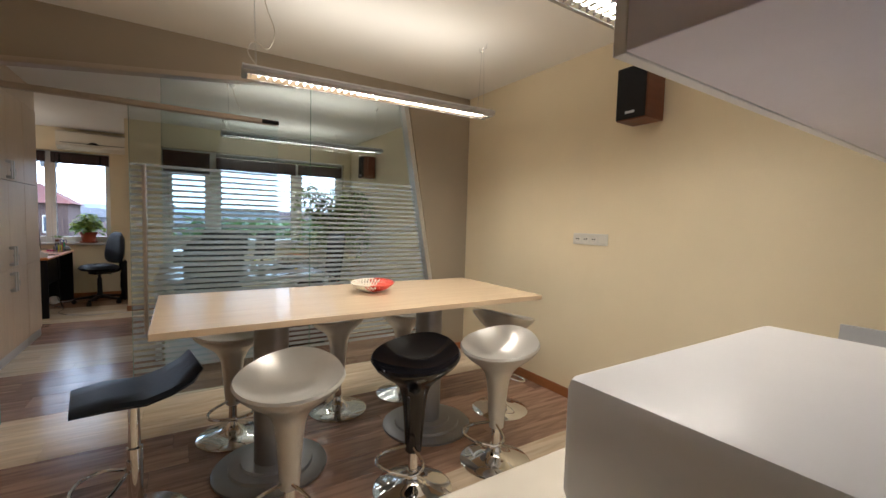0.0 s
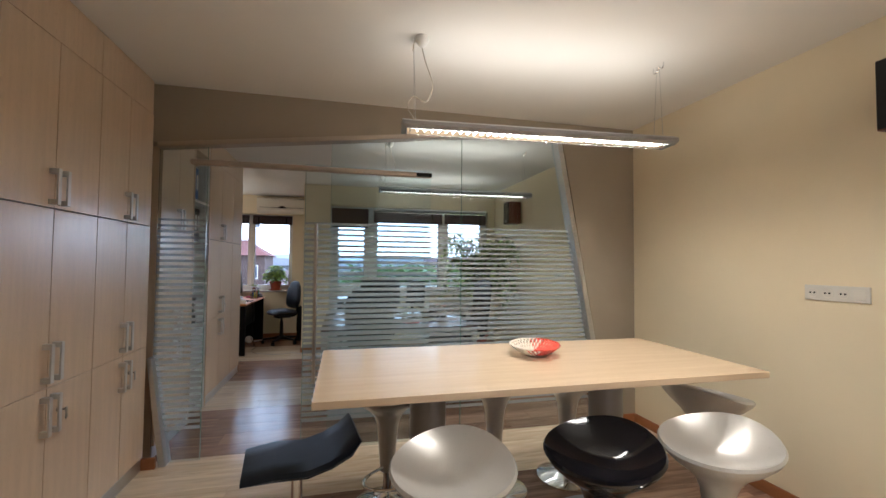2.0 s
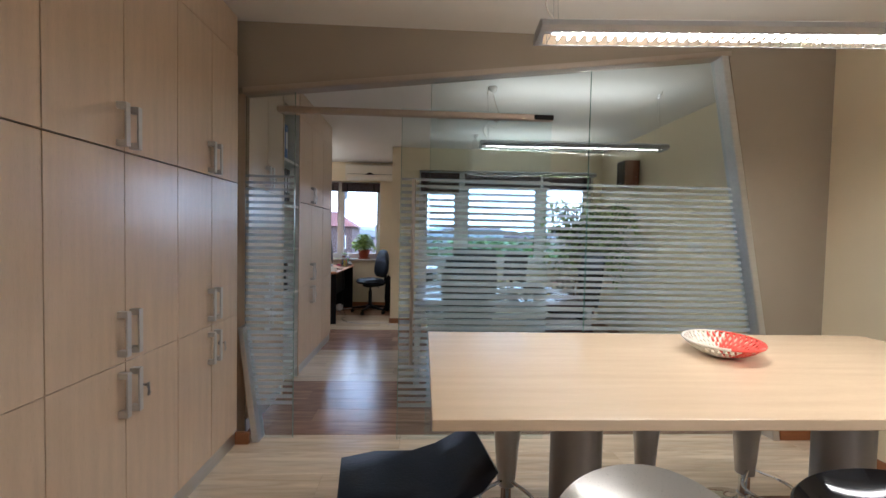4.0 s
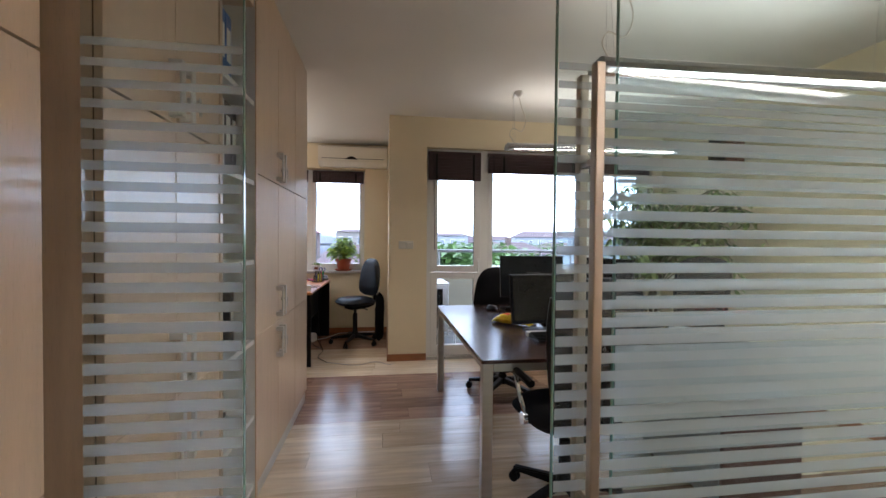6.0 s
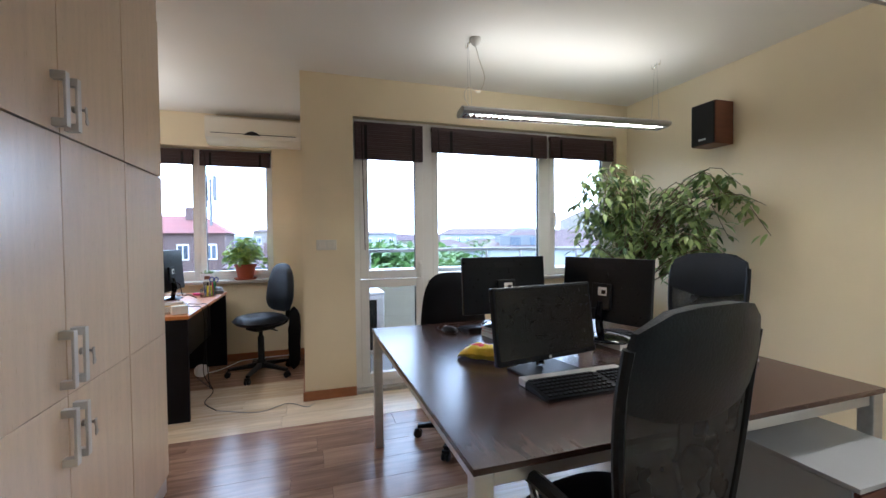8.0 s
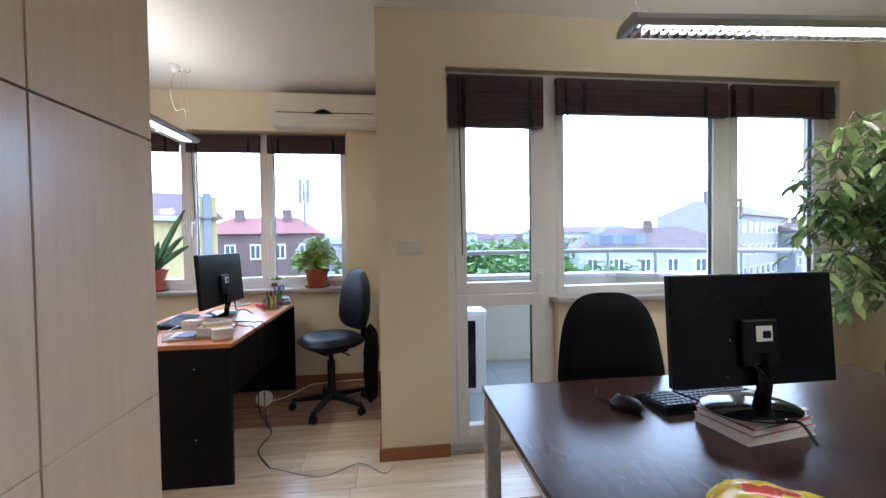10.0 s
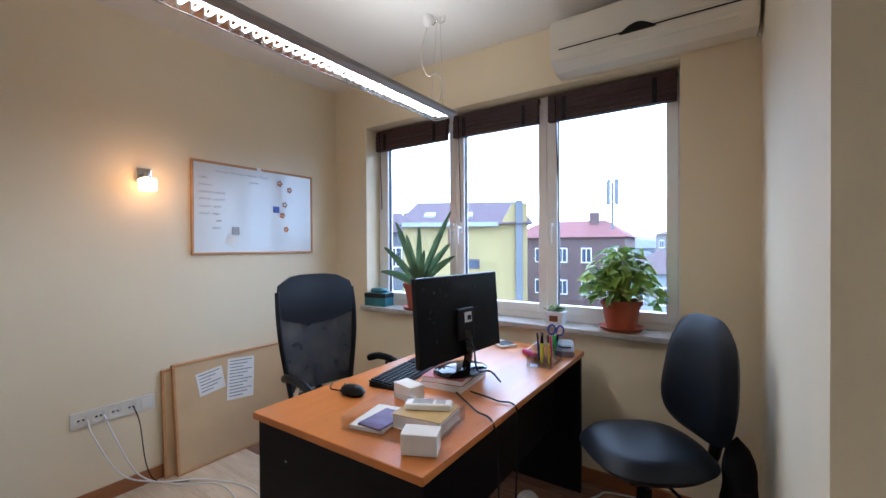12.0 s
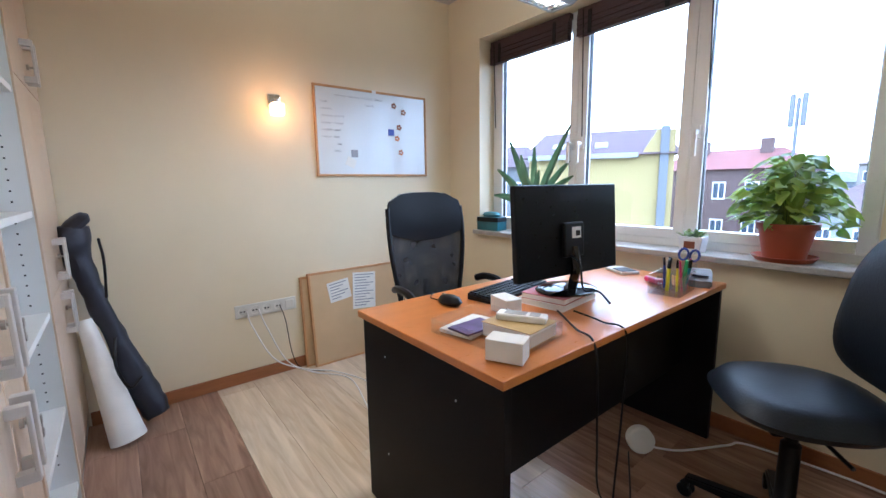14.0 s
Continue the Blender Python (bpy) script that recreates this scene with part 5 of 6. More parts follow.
part("floor_plate", bm_box(-0.06, 0.06, -0.10, 0.10, 0, 0.003), M_CLEAR, org)
PENS = [mat("pen_" + n, c, 0.35, 0, 10, 0.1) for n, c in (("yellow", (0.75, 0.72, 0.02)), ("green", (0.05, 0.45, 0.12)), ("teal", (0.03, 0.35, 0.42)), ("pink", (0.65, 0.05, 0.20)), ("blue", (0.03, 0.06, 0.35)), ("grey", (0.3, 0.3, 0.32)))]
for k in range(12):
    u, v = rb.uniform(-0.04, 0.04), rb.uniform(-0.08, 0.08)
    m = pose(-1.53, 8.72, T2 + 0.0035, 0, 0, 5) @ pose(u, v, 0.002, rb.uniform(-9, 9), rb.uniform(-9, 9), 0)
    p = thing("pen", m, "pen standing in the organiser", "pen", "pens")
    r_ = 0.0075 if k < 3 else 0.0045
    part("barrel", bm_cyl(r_, 0, 0.095, seg=10), PENS[k % 6], p, smooth=True)
    part("cap", bm_cyl(r_ * 1.1, 0.0955, 0.13, r_ * 0.8, seg=10), PENS[k % 6] if k % 2 else M_BLACK, p, smooth=True)
sc = thing("scissors", pose(-1.52, 8.79, T2 + 0.004, 0, 8, 20), "scissors with dark blue handles", "scissors")
part("blades", bm_box(-0.008, 0.008, -0.002, 0.002, 0, 0.12, 0.001), M_CHROME, sc)
for s in (-1, 1):
    part("grip", bm_tube([(s * 0.02 + 0.017 * math.cos(a), 0.004 * s, 0.145 + 0.024 * math.sin(a)) for a in [2 * math.pi * k / 12 for k in range(13)]], 0.005, 6), PENS[4], sc, smooth=True)
st = thing("desk_terminal", pose(-1.50, 8.93, T2, 0, 0, 20), "dark grey card terminal", "terminal")
part("body", bm_prism([(-0.07, 0), (0.07, 0), (0.07, 0.06), (0.02, 0.065), (-0.07, 0.03)], "x", -0.045, 0.045, 0.006), M_BINDARK, st)
part("keypad", bm_box(-0.03, 0.03, -0.05, 0.0, 0.045, 0.05), M_BLACK, st)
calc = thing("calculator", pose(-1.86, 8.93, T2, 0, 0, 60), "silver-grey calculator on the orange desk", "calculator")
part("body", bm_box(-0.05, 0.05, -0.075, 0.075, 0, 0.015, 0.004), M_FRAME, calc)
part("keys", bm_box(-0.04, 0.04, -0.065, 0.02, 0.0151, 0.018, 0.001), M_BLACK, calc)
solid("lipstick_tube", bm_t(bm_cyl(0.014, -0.05, 0.05, seg=14, bevel=0.003), pose(-1.64, 8.80, T2 + 0.014, 90, 0, 60)), PENS[3], "pink plastic tube beside the organiser", "tube", smooth=True)

for k in range(7):
    a = k * 0.9
    p = thing("pen", pose(0.66 + 0.016 * math.cos(a), 6.03 + 0.016 * math.sin(a), DZ + 0.007, 8 * math.sin(a), 8 * math.cos(a), 0), "pen standing in the mug", "pen", "pens")
    part("barrel", bm_cyl(0.0045, 0, 0.10, seg=10), PENS[k % 6], p, smooth=True)
    part("cap", bm_cyl(0.005, 0.1005, 0.14, 0.0035, seg=10), PENS[(k + 2) % 6], p, smooth=True)

# ---- cables ----
def cable(points, r, m, label):
    solid("cable", bm_tube(points, r, 6, smooth=8), m, label, "cable", "cables", smooth=True)


cable([(-1.66, 8.12, T2 + 0.01), (-1.52, 8.02, T2 + 0.006), (-1.425, 7.98, T2 - 0.02), (-1.42, 8.0, 0.45), (-1.45, 8.08, 0.2), (-1.40, 8.15, 0.03), (-1.42, 7.95, 0.008), (-1.30, 7.75, 0.006)], 0.0035, M_BLACK, "black cable falling from the desk to the floor")
cable([(-1.62, 8.16, T2 + 0.01), (-1.50, 8.14, T2 + 0.006), (-1.425, 8.16, T2 - 0.03), (-1.46, 8.22, 0.4), (-1.42, 8.12, 0.10), (-1.45, 8.3, 0.01), (-1.62, 8.62, 0.01)], 0.0035, M_BLACK, "black cable falling from the desk to the floor")
cable([(-1.60, 8.70, 0.02), (-1.48, 8.80, 0.012), (-1.36, 9.0, 0.012), (-1.30, 9.08, 0.012), (-1.0, 9.12, 0.015), (-0.75, 9.118, 0.015)], 0.005, M_PVC, "white extension cable along the skirting")
cable([(-1.30, 7.75, 0.006), (-1.0, 7.62, 0.006), (-0.8, 7.72, 0.006), (-0.66, 7.60, 0.006), (-0.60, 7.66, 0.006)], 0.003, M_BINGREY, "thin grey cable across the floor")
cable([(-3.475, 7.50, 0.455), (-3.44, 7.52, 0.36), (-3.40, 7.62, 0.14), (-3.36, 7.78, 0.04), (-3.25, 7.95, 0.008), (-2.95, 8.05, 0.008), (-2.6, 7.98, 0.008)], 0.0045, M_PVC, "white power cable from the wall sockets")
cable([(-3.475, 7.57, 0.455), (-3.43, 7.60, 0.34), (-3.41, 7.70, 0.10), (-3.33, 7.84, 0.008), (-3.1, 7.98, 0.008), (-2.7, 7.90, 0.008)], 0.0045, M_PVC, "white power cable from the wall sockets")
cable([(-3.475, 7.70, 0.455), (-3.45, 7.72, 0.36), (-3.455, 7.75, 0.12), (-3.44, 7.80, 0.008), (-3.3, 7.90, 0.007)], 0.003, M_BLACK, "thin black cable from the wall sockets")
hub = thing("cable_reel", pose(-1.60, 8.68, 0.0), "round white extension socket on the floor", "socket")
part("drum", bm_t(bm_lathe([(0, -0.028), (0.05, -0.028), (0.058, -0.02), (0.058, 0.02), (0.05, 0.028), (0, 0.028)], 24), pose(0, 0, 0.058, 80, 0, 40)), M_PVC, hub, smooth=True)

# ---- west wall ----
M_WB = mat("whiteboard", (0.74, 0.78, 0.80), 0.12, 0, 3, 0.05)
M_PINE = mat("pine_frame", (0.55, 0.30, 0.12), 0.45, 0, 4, 0.2, 0.03, 30, (3, 3, 3), fine=0.4)
M_CORK = mat("fibre_board", (0.60, 0.43, 0.24), 0.8, 0, 6, 0.07, 0.1, 200)
M_INK = mat("marker_ink", (0.25, 0.27, 0.32), 0.6)
wb = thing("whiteboard", pose(XW, 8.45, 1.567, 0, 0, 90), "framed whiteboard with faint notes and magnets", "whiteboard")
part("panel", bm_box(-0.43, 0.43, -0.012, -0.001, -0.28, 0.28), M_WB, wb)
for a in ((-0.445, 0.445, 0.28, 0.295), (-0.445, 0.445, -0.295, -0.28), (-0.445, -0.43, -0.28, 0.28), (0.43, 0.445, -0.28, 0.28)):
    part("frame_strip", bm_box(a[0], a[1], -0.018, -0.0005, a[2], a[3], 0.003), M_PINE, wb)
rw = random.Random(11)
for row in range(9):
    x = -0.40
    z = 0.235 - 0.045 * row
    for k in range(rw.randint(2, 5)):
        w = rw.uniform(0.03, 0.09)
        if rw.random() < 0.6 and x + w < 0.1:
            bm = bm_tube([(x + w * q, -0.0127, z + 0.007 * math.sin(q * 23 + row)) for q in [i / 12 for i in range(13)]], 0.0011, 4)
            part("marker_line", bm, M_INK, wb, "faint marker scribble")
        x += w + 0.02
for x, z, w, h, c in ((-0.17, -0.14, 0.05, 0.05, PENS[5]), (0.13, 0.02, 0.05, 0.045, PENS[4])):
    part("note_magnet", bm_box(x - w / 2, x + w / 2, -0.016, -0.0122, z - h / 2, z + h / 2, 0.002), c, wb)
for x, z in ((0.16, 0.21), (0.24, 0.17), (0.20, 0.06), (0.18, -0.02), (0.21, -0.12)):
    bm = bmesh.new()
    for k in range(5):
        a = 2 * math.pi * k / 5
        bm_box(x + 0.014 * math.cos(a) - 0.007, x + 0.014 * math.cos(a) + 0.007, -0.016, -0.0122, z + 0.014 * math.sin(a) - 0.007, z + 0.014 * math.sin(a) + 0.007, 0.003, bm)
    part("flower_magnet", bm, M_ORANGE if z < 0 else M_SKIRT, wb, "small flower magnet")
part("paper_slip", bm_t(bm_box(-0.035, 0.035, -0.014, -0.0122, -0.03, 0.03), pose(-0.2, 0, -0.2, 0, 25, 0)), M_PAPER, wb)
part("clip", bm_box(-0.02, 0.01, -0.022, -0.018, 0.275, 0.297), M_PVC, wb)
M_BULB = glow("warm_glass_glow", (1.0, 0.55, 0.22), 5.0)
sconce = thing("wall_sconce", pose(XW, 7.76, 1.70, 0, 0, 90), "small chrome wall lamp with a glowing frosted cube", "wall lamp")
part("wall_plate", bm_box(-0.035, 0.035, -0.02, 0, -0.02, 0.06, 0.003), M_CHROME, sconce)
part("arm", bm_box(-0.012, 0.012, -0.06, -0.0202, 0.005, 0.03, 0.003), M_CHROME, sconce)
part("glass_shade", bm_box(-0.035, 0.035, -0.10, -0.035, -0.07, 0.0, 0.008), M_BULB, sconce, "frosted glass cube, lit")
bl = bpy.data.lights.new("sconce_light", "POINT")
bl.energy, bl.color, bl.shadow_soft_size = 0.9, (1.0, 0.42, 0.13), 0.05
new("sconce_light", bl).matrix_world = pose(XW + 0.15, 7.76, 1.67)
cb = thing("cork_board", pose(XW + 0.075, 8.27, 0, 0, -6, 0), "pin board with papers, leaning on the wall", "board")
part("sheet", bm_box(0.0, 0.012, -0.37, 0.37, 0.012, 0.62), M_CORK, cb)
for a in ((-0.385, 0.385, 0.62, 0.635), (-0.385, 0.385, 0.0, 0.012), (-0.385, -0.37, 0.012, 0.62), (0.37, 0.385, 0.012, 0.62)):
    part("frame_strip", bm_box(-0.008, 0.02, a[0], a[1], a[2], a[3], 0.003), M_PINE, cb)
for y, z, w, h, r_ in ((-0.17, 0.49, 0.16, 0.14, 8), (0.02, 0.46, 0.18, 0.26, -5)):
    sh = part("paper_sheet", bm_box(0.0, 0.0015, -w / 2, w / 2, -h / 2, h / 2), M_PAPER, cb, "printed white sheet pinned up", at=pose(0.0125, y, z, r_, 0, 0))
    bm = bmesh.new()
    for k in range(int(h / 0.02) - 1):
        bm_box(0.0016, 0.0018, -w / 2 + 0.015, w / 2 - 0.015 - 0.03 * (k % 3), h / 2 - 0.02 - k * 0.02, h / 2 - 0.014 - k * 0.02, 0, bm)
    part("print", bm, M_INK, sh, "grey lines of print")
spare = thing("spare_board", pose(XW + 0.034, 8.22, 0, 0, -3, 0), "plain wooden-framed board behind the pin board", "board")
part("sheet", bm_box(0.0, 0.010, -0.37, 0.37, 0.012, 0.60), M_CORK, spare)
for a in ((-0.385, 0.385, 0.60, 0.614), (-0.385, 0.385, 0.0, 0.012), (-0.385, -0.37, 0.012, 0.60), (0.37, 0.385, 0.012, 0.60)):
    part("frame_strip", bm_box(-0.004, 0.014, a[0], a[1], a[2], a[3], 0.003), M_PINE, spare)
M_NYLON = mat("navy_nylon", (0.016, 0.018, 0.032), 0.55, 0, 6, 0.3, 0.6, 25)
bg = thing("tripod_bag", pose(0, 0, 0), "long navy nylon bag leaning in the corner", "bag")
bm = bm_tube([(-3.27, 7.00, 0.06), (-3.30, 6.97, 0.15), (-3.35, 6.88, 0.45), (-3.385, 6.80, 0.75), (-3.40, 6.765, 0.93), (-3.40, 6.77, 1.04)], lambda q: 0.054 + 0.010 * math.sin(q * 9) - 0.02 * max(0, q - 0.85) * 6 * 0.3, 16, smooth=6)
for v in bm.verts:
    v.co += 0.018 * Vector((noise.noise(v.co * 14), noise.noise(v.co * 14 + Vector((5, 0, 0))), 0))
part("tube_body", bm, M_NYLON, bg, smooth=True)
part("flap", bm_t(pad(0.115, 0.13, 0.05, 0.01, 10, 10, 3), pose(-3.40, 6.785, 1.05, 40, 12, 0)), M_NYLON, bg, smooth=True)
part("strap", bm_tube([(-3.33, 6.86, 0.98), (-3.28, 6.87, 0.88), (-3.30, 6.86, 0.7)], 0.006, 6, smooth=5), M_BLACK, bg)
part("strap", bm_tube([(-3.29, 6.87, 0.5), (-3.22, 6.86, 0.38), (-3.22, 6.90, 0.26), (-3.27, 6.95, 0.28)], 0.007, 6, smooth=5), M_BLACK, bg)
roll = bm_tube([(-3.20, 6.87, 0.012), (-3.34, 6.765, 0.60)], lambda q: 0.075 - 0.045 * q, 20, ends=False)
bm_tube([(-3.20, 6.87, 0.012), (-3.34, 6.765, 0.60)], lambda q: 0.070 - 0.045 * q, 20, bm=roll, ends=False)
solid("paper_roll", roll, M_PAPER, "roll of white paper leaning in the corner", "paper roll", smooth=True)
rk = thing("mesh_bag", pose(-0.775, 8.60, 0), "black mesh shopping bag hanging behind the chair", "bag")
bm = pad(0.26, 0.62, 0.10, 0.01, 12, 16, 3)
for v in bm.verts:
    v.co.x *= 0.62 - 0.55 * v.co.y
    v.co.z += 0.015 * noise.noise(v.co * 12)
part("pouch", bm_t(bm, pose(0, 0, 0.32, 90, 0, 90)), M_FABRIC, rk, smooth=True)

# ---- air conditioner ----
ac = thing("air_conditioner", pose(-1.135, 9.15, 2.265), "cream split air conditioner on the wall over the window", "air conditioner")
M_CREAMP = mat("cream_plastic", (0.78, 0.73, 0.62), 0.4, 0, 3, 0.06)
part("case", bm_prism([(-0.002, 0.0), (-0.11, 0.0), (-0.185, 0.05), (-0.195, 0.10), (-0.19, 0.25), (-0.16, 0.265), (-0.002, 0.265)], "x", -0.45, 0.45, 0.004), M_CREAMP, ac)
part("front_grille", bm_box(-0.42, 0.42, -0.2, -0.196, 0.105, 0.24, 0.002), M_CREAMP, ac)
part("vane", bm_t(bm_box(-0.38, 0.38, -0.06, 0.0, -0.004, 0.004, 0.002), pose(0, -0.115, 0.012, -28, 0, 0)), M_CREAMP, ac)
part("vane_gap", bm_box(-0.40, 0.40, -0.1975, -0.1955, 0.088, 0.094), M_BLACK, ac)
part("badge", bm_prism([(-0.10 + 0.16 * k / 12, 0.082 + 0.038 * math.sin(math.pi * k / 12)) for k in range(13)], "y", -0.206, -0.18), M_BLACK, ac, "dark arched badge")
part("duct", bm_box(0.452, 0.464, -0.06, -0.003, -0.02, 0.12), M_CREAMP, ac)

# ---- radiator ----
rad = thing("radiator", pose(1.15, 7.66, 0), "white panel radiator under the window", "radiator")
for k in range(12):
    part("column", bm_box(0.08 * k + 0.004, 0.08 * k + 0.076, -0.04, 0.03, 0.12, 0.70, 0.012), M_PVC, rad)
part("top_grille", bm_box(0, 0.96, -0.038, 0.028, 0.7005, 0.715, 0.003), M_PVC, rad)
for k in range(24):
    part("grille_slot", bm_box(0.015 + 0.04 * k, 0.035 + 0.04 * k, -0.03, 0.02, 0.7152, 0.716), M_BINDARK, rad)
for x in (0.1, 0.86):
    part("bracket", bm_box(x, x + 0.03, 0.0302, 0.07, 0.2, 0.6), M_PVC, rad)

# ---- plants ----
def leaf_mat(name, dark, light):
    m = bpy.data.materials.new(name)
    m.use_nodes = True
    n, l = m.node_tree.nodes, m.node_tree.links
    b = n["Principled BSDF"]
    geo, cr, nz, tc, ad = (n.new("ShaderNode" + k) for k in ("NewGeometry", "ValToRGB", "TexNoise", "TexCoord", "Math"))
    nz.inputs["Scale"].default_value = 9
    l.new(tc.outputs["Object"], nz.inputs["Vector"])
    ad.operation = "MULTIPLY_ADD"
    ad.inputs[1].default_value = 0.6
    l.new(geo.outputs["Random Per Island"], ad.inputs[0])
    l.new(nz.outputs["Fac"], ad.inputs[2])
    cr.color_ramp.elements[0].position, cr.color_ramp.elements[1].position = 0.4, 1.05
    cr.color_ramp.elements[0].color, cr.color_ramp.elements[1].color = (*dark, 1), (*light, 1)
    l.new(ad.outputs[0], cr.inputs["Fac"])
    l.new(cr.outputs[0], b.inputs["Base Color"])
    b.inputs["Roughness"].default_value = 0.35
    tr, mx = n.new("ShaderNodeBsdfTranslucent"), n.new("ShaderNodeMixShader")
    l.new(cr.outputs[0], tr.inputs[0])
    mx.inputs[0].default_value = 0.3
    l.new(b.outputs[0], mx.inputs[1])
    l.new(tr.outputs[0], mx.inputs[2])
    l.new(mx.outputs[0], n["Material Output"].inputs[0])
    return m


M_FICUS = leaf_mat("ficus_leaf", (0.04, 0.095, 0.028), (0.34, 0.43, 0.15))
M_POTHOS = leaf_mat("pothos_leaf", (0.085, 0.19, 0.02), (0.38, 0.50, 0.08))
M_STRAP = leaf_mat("strap_leaf", (0.035, 0.075, 0.035), (0.10, 0.16, 0.07))
M_TERRA = mat("terracotta_plastic", (0.36, 0.075, 0.03), 0.5, 0, 8, 0.15, 0.1, 200)
M_SOIL = mat("soil", (0.03, 0.02, 0.013), 0.95, 0, 30, 0.4, 0.8, 120)
M_BARK = mat("bark", (0.16, 0.12, 0.08), 0.8, 0, 10, 0.3, 0.6, 60)


def leaf(bm, p, d, up, L, W, droop=0.3, heart=False):
    """One blade from p along d, folded along the midrib."""
    d = d.normalized()
    side = d.cross(up).normalized()
    nrm = side.cross(d)
    prof = ((0.0, 0.05), (0.22, 0.85), (0.5, 1.0), (0.78, 0.6), (1.0, 0.0)) if not heart else ((0.0, 0.35), (0.12, 0.95), (0.35, 1.0), (0.7, 0.6), (1.0, 0.0))
    rows = []
    for q, w in prof:
        c = p + d * (L * q) - Vector((0, 0, droop * L * q * q))
        if w == 0:
            rows.append([bm.verts.new(c)])
        else:
            rows.append([bm.verts.new(c - side * W * w / 2 + nrm * W * 0.12), bm.verts.new(c), bm.verts.new(c + side * W * w / 2 + nrm * W * 0.12)])
    for a, b in zip(rows, rows[1:]):
        if len(b) == 1:
            bm.faces.new((a[0], a[1], b[0]))
            bm.faces.new((a[1], a[2], b[0]))
        else:
            bm.faces.new((a[0], a[1], b[1], b[0]))
            bm.faces.new((a[1], a[2], b[2], b[1]))


def pot(t, r, h, saucer=True):
    part("pot", bm_lathe([(0, 0.012), (r * 0.72, 0.012), (r * 0.95, h * 0.85), (r * 1.04, h * 0.85), (r * 1.06, h), (r * 0.94, h), (r * 0.9, h * 0.85), (0, h * 0.84)], 32), M_TERRA, t, smooth=True)
    if saucer:
        part("saucer", bm_lathe([(0, 0), (r * 0.95, 0), (r * 1.12, 0.022), (r * 1.06, 0.022), (r * 0.9, 0.008), (0, 0.008)], 32), M_TERRA, t, smooth=True)
    part("soil", bm_lathe([(0, h * 0.86), (r * 0.89, h * 0.86), (r * 0.89, h * 0.845), (0, h * 0.845)], 24), M_SOIL, t)


rp = random.Random(21)
pothos = thing("potted_plant", pose(-1.275, 9.205, 0.856), "bushy green trailing plant in a terracotta pot on the sill", "plant")
pot(pothos, 0.105, 0.165)
bm, st_ = bmesh.new(), bmesh.new()
for k in range(240):
    a, e = rp.uniform(0, 2 * math.pi), rp.uniform(-0.5, 1.5)
    R = rp.uniform(0.09, 0.215)
    p = Vector((R * math.cos(a) * math.cos(e) * 0.88, R * math.sin(a) * math.cos(e) * 0.62, 0.235 + R * math.sin(e) * 1.02))
    if p.y > 0.08:
        p.y = 0.08
    bm_tube([(0.02 * math.cos(a), 0.02 * math.sin(a), 0.145), (p.x * 0.5, p.y * 0.5, p.z * 0.75 + 0.06), p], 0.0018, 4, st_, smooth=3)
    leaf(bm, p, Vector((math.cos(a), 0.6 * math.sin(a) - 0.25, rp.uniform(-0.8, 0.9))), Vector((rp.uniform(-0.7, 0.7), -0.5 + rp.uniform(-0.5, 0.5), 1)), rp.uniform(0.045, 0.075), rp.uniform(0.04, 0.062), 0.35, True)
tagged(part("foliage", bm, M_POTHOS, pothos, "heart-shaped yellow-green leaves", smooth=True), kind="stuff")
tagged(part("stalk", st_, M_POTHOS, pothos), kind="stuff")
strap = thing("potted_plant", pose(-2.67, 9.215, 0.856), "plant with long strap leaves in a terracotta pot", "plant")
pot(strap, 0.115, 0.19)
for k, (a, tilt, L) in enumerate(((170, 62, 0.42), (150, 28, 0.60), (190, 40, 0.46), (15, 24, 0.62), (35, 36, 0.46), (300, 30, 0.34), (100, 8, 0.42), (172, 16, 0.40), (10, 44, 0.40))):
    bm = bmesh.new()
    ar, tl = radians(a), radians(tilt)
    d = Vector((math.sin(tl) * math.cos(ar), math.sin(tl) * math.sin(ar) * 0.35, math.cos(tl)))
    side = d.cross(Vector((0, -1, 0.2))).normalized()
    rows = []
    for i in range(9):
        q = i / 8
        w = 0.029 * math.sin(math.pi * min(0.97, 0.18 + 0.80 * q)) ** 0.6
        c = Vector((0, 0, 0.16)) + d * L * 1.1 * q - Vector((0, 0, 0.22 * math.sin(tl) * L * q * q * 1.4))
        rows.append([bm.verts.new(c - side * w + Vector((0, -0.006, 0))), bm.verts.new(c + Vector((0, 0.006, 0))), bm.verts.new(c + side * w + Vector((0, -0.006, 0)))])
    for x, y in zip(rows, rows[1:]):
        bm.faces.new((x[0], x[1], y[1], y[0]))
        bm.faces.new((x[1], x[2], y[2], y[1]))
    part("strap_leaf", bm, M_STRAP, strap, smooth=True)
small = thing("potted_plant", pose(-1.63, 9.18, 0.856), "small succulent in a white square pot on the sill", "plant")
part("pot", bm_prism([(-0.045, 0), (0.045, 0), (0.055, 0.075), (-0.055, 0.075)], "y", -0.045, 0.045, 0.006), M_WHITEBOX, small, "white patterned pot")
part("pot_print", bm_box(-0.025, 0.025, -0.0465, -0.0455, 0.02, 0.055), M_CHERRY, small, "small brown print")
bm = bmesh.new()
for k in range(40):
    a = rp.uniform(0, 6.28)
    leaf(bm, Vector((rp.uniform(-0.04, 0.04), rp.uniform(-0.035, 0.035), 0.074)), Vector((math.cos(a), math.sin(a) * 0.7, rp.uniform(0.3, 1.4))), Vector((0, 0, 1)), rp.uniform(0.03, 0.065), 0.018, 0.2)
tagged(part("foliage", bm, M_FICUS, small, smooth=True), kind="stuff")
tb = thing("tissue_box", pose(-3.05, 9.19, 0.856, 0, 0, 6), "teal and black box with a cloth on top on the sill", "box")
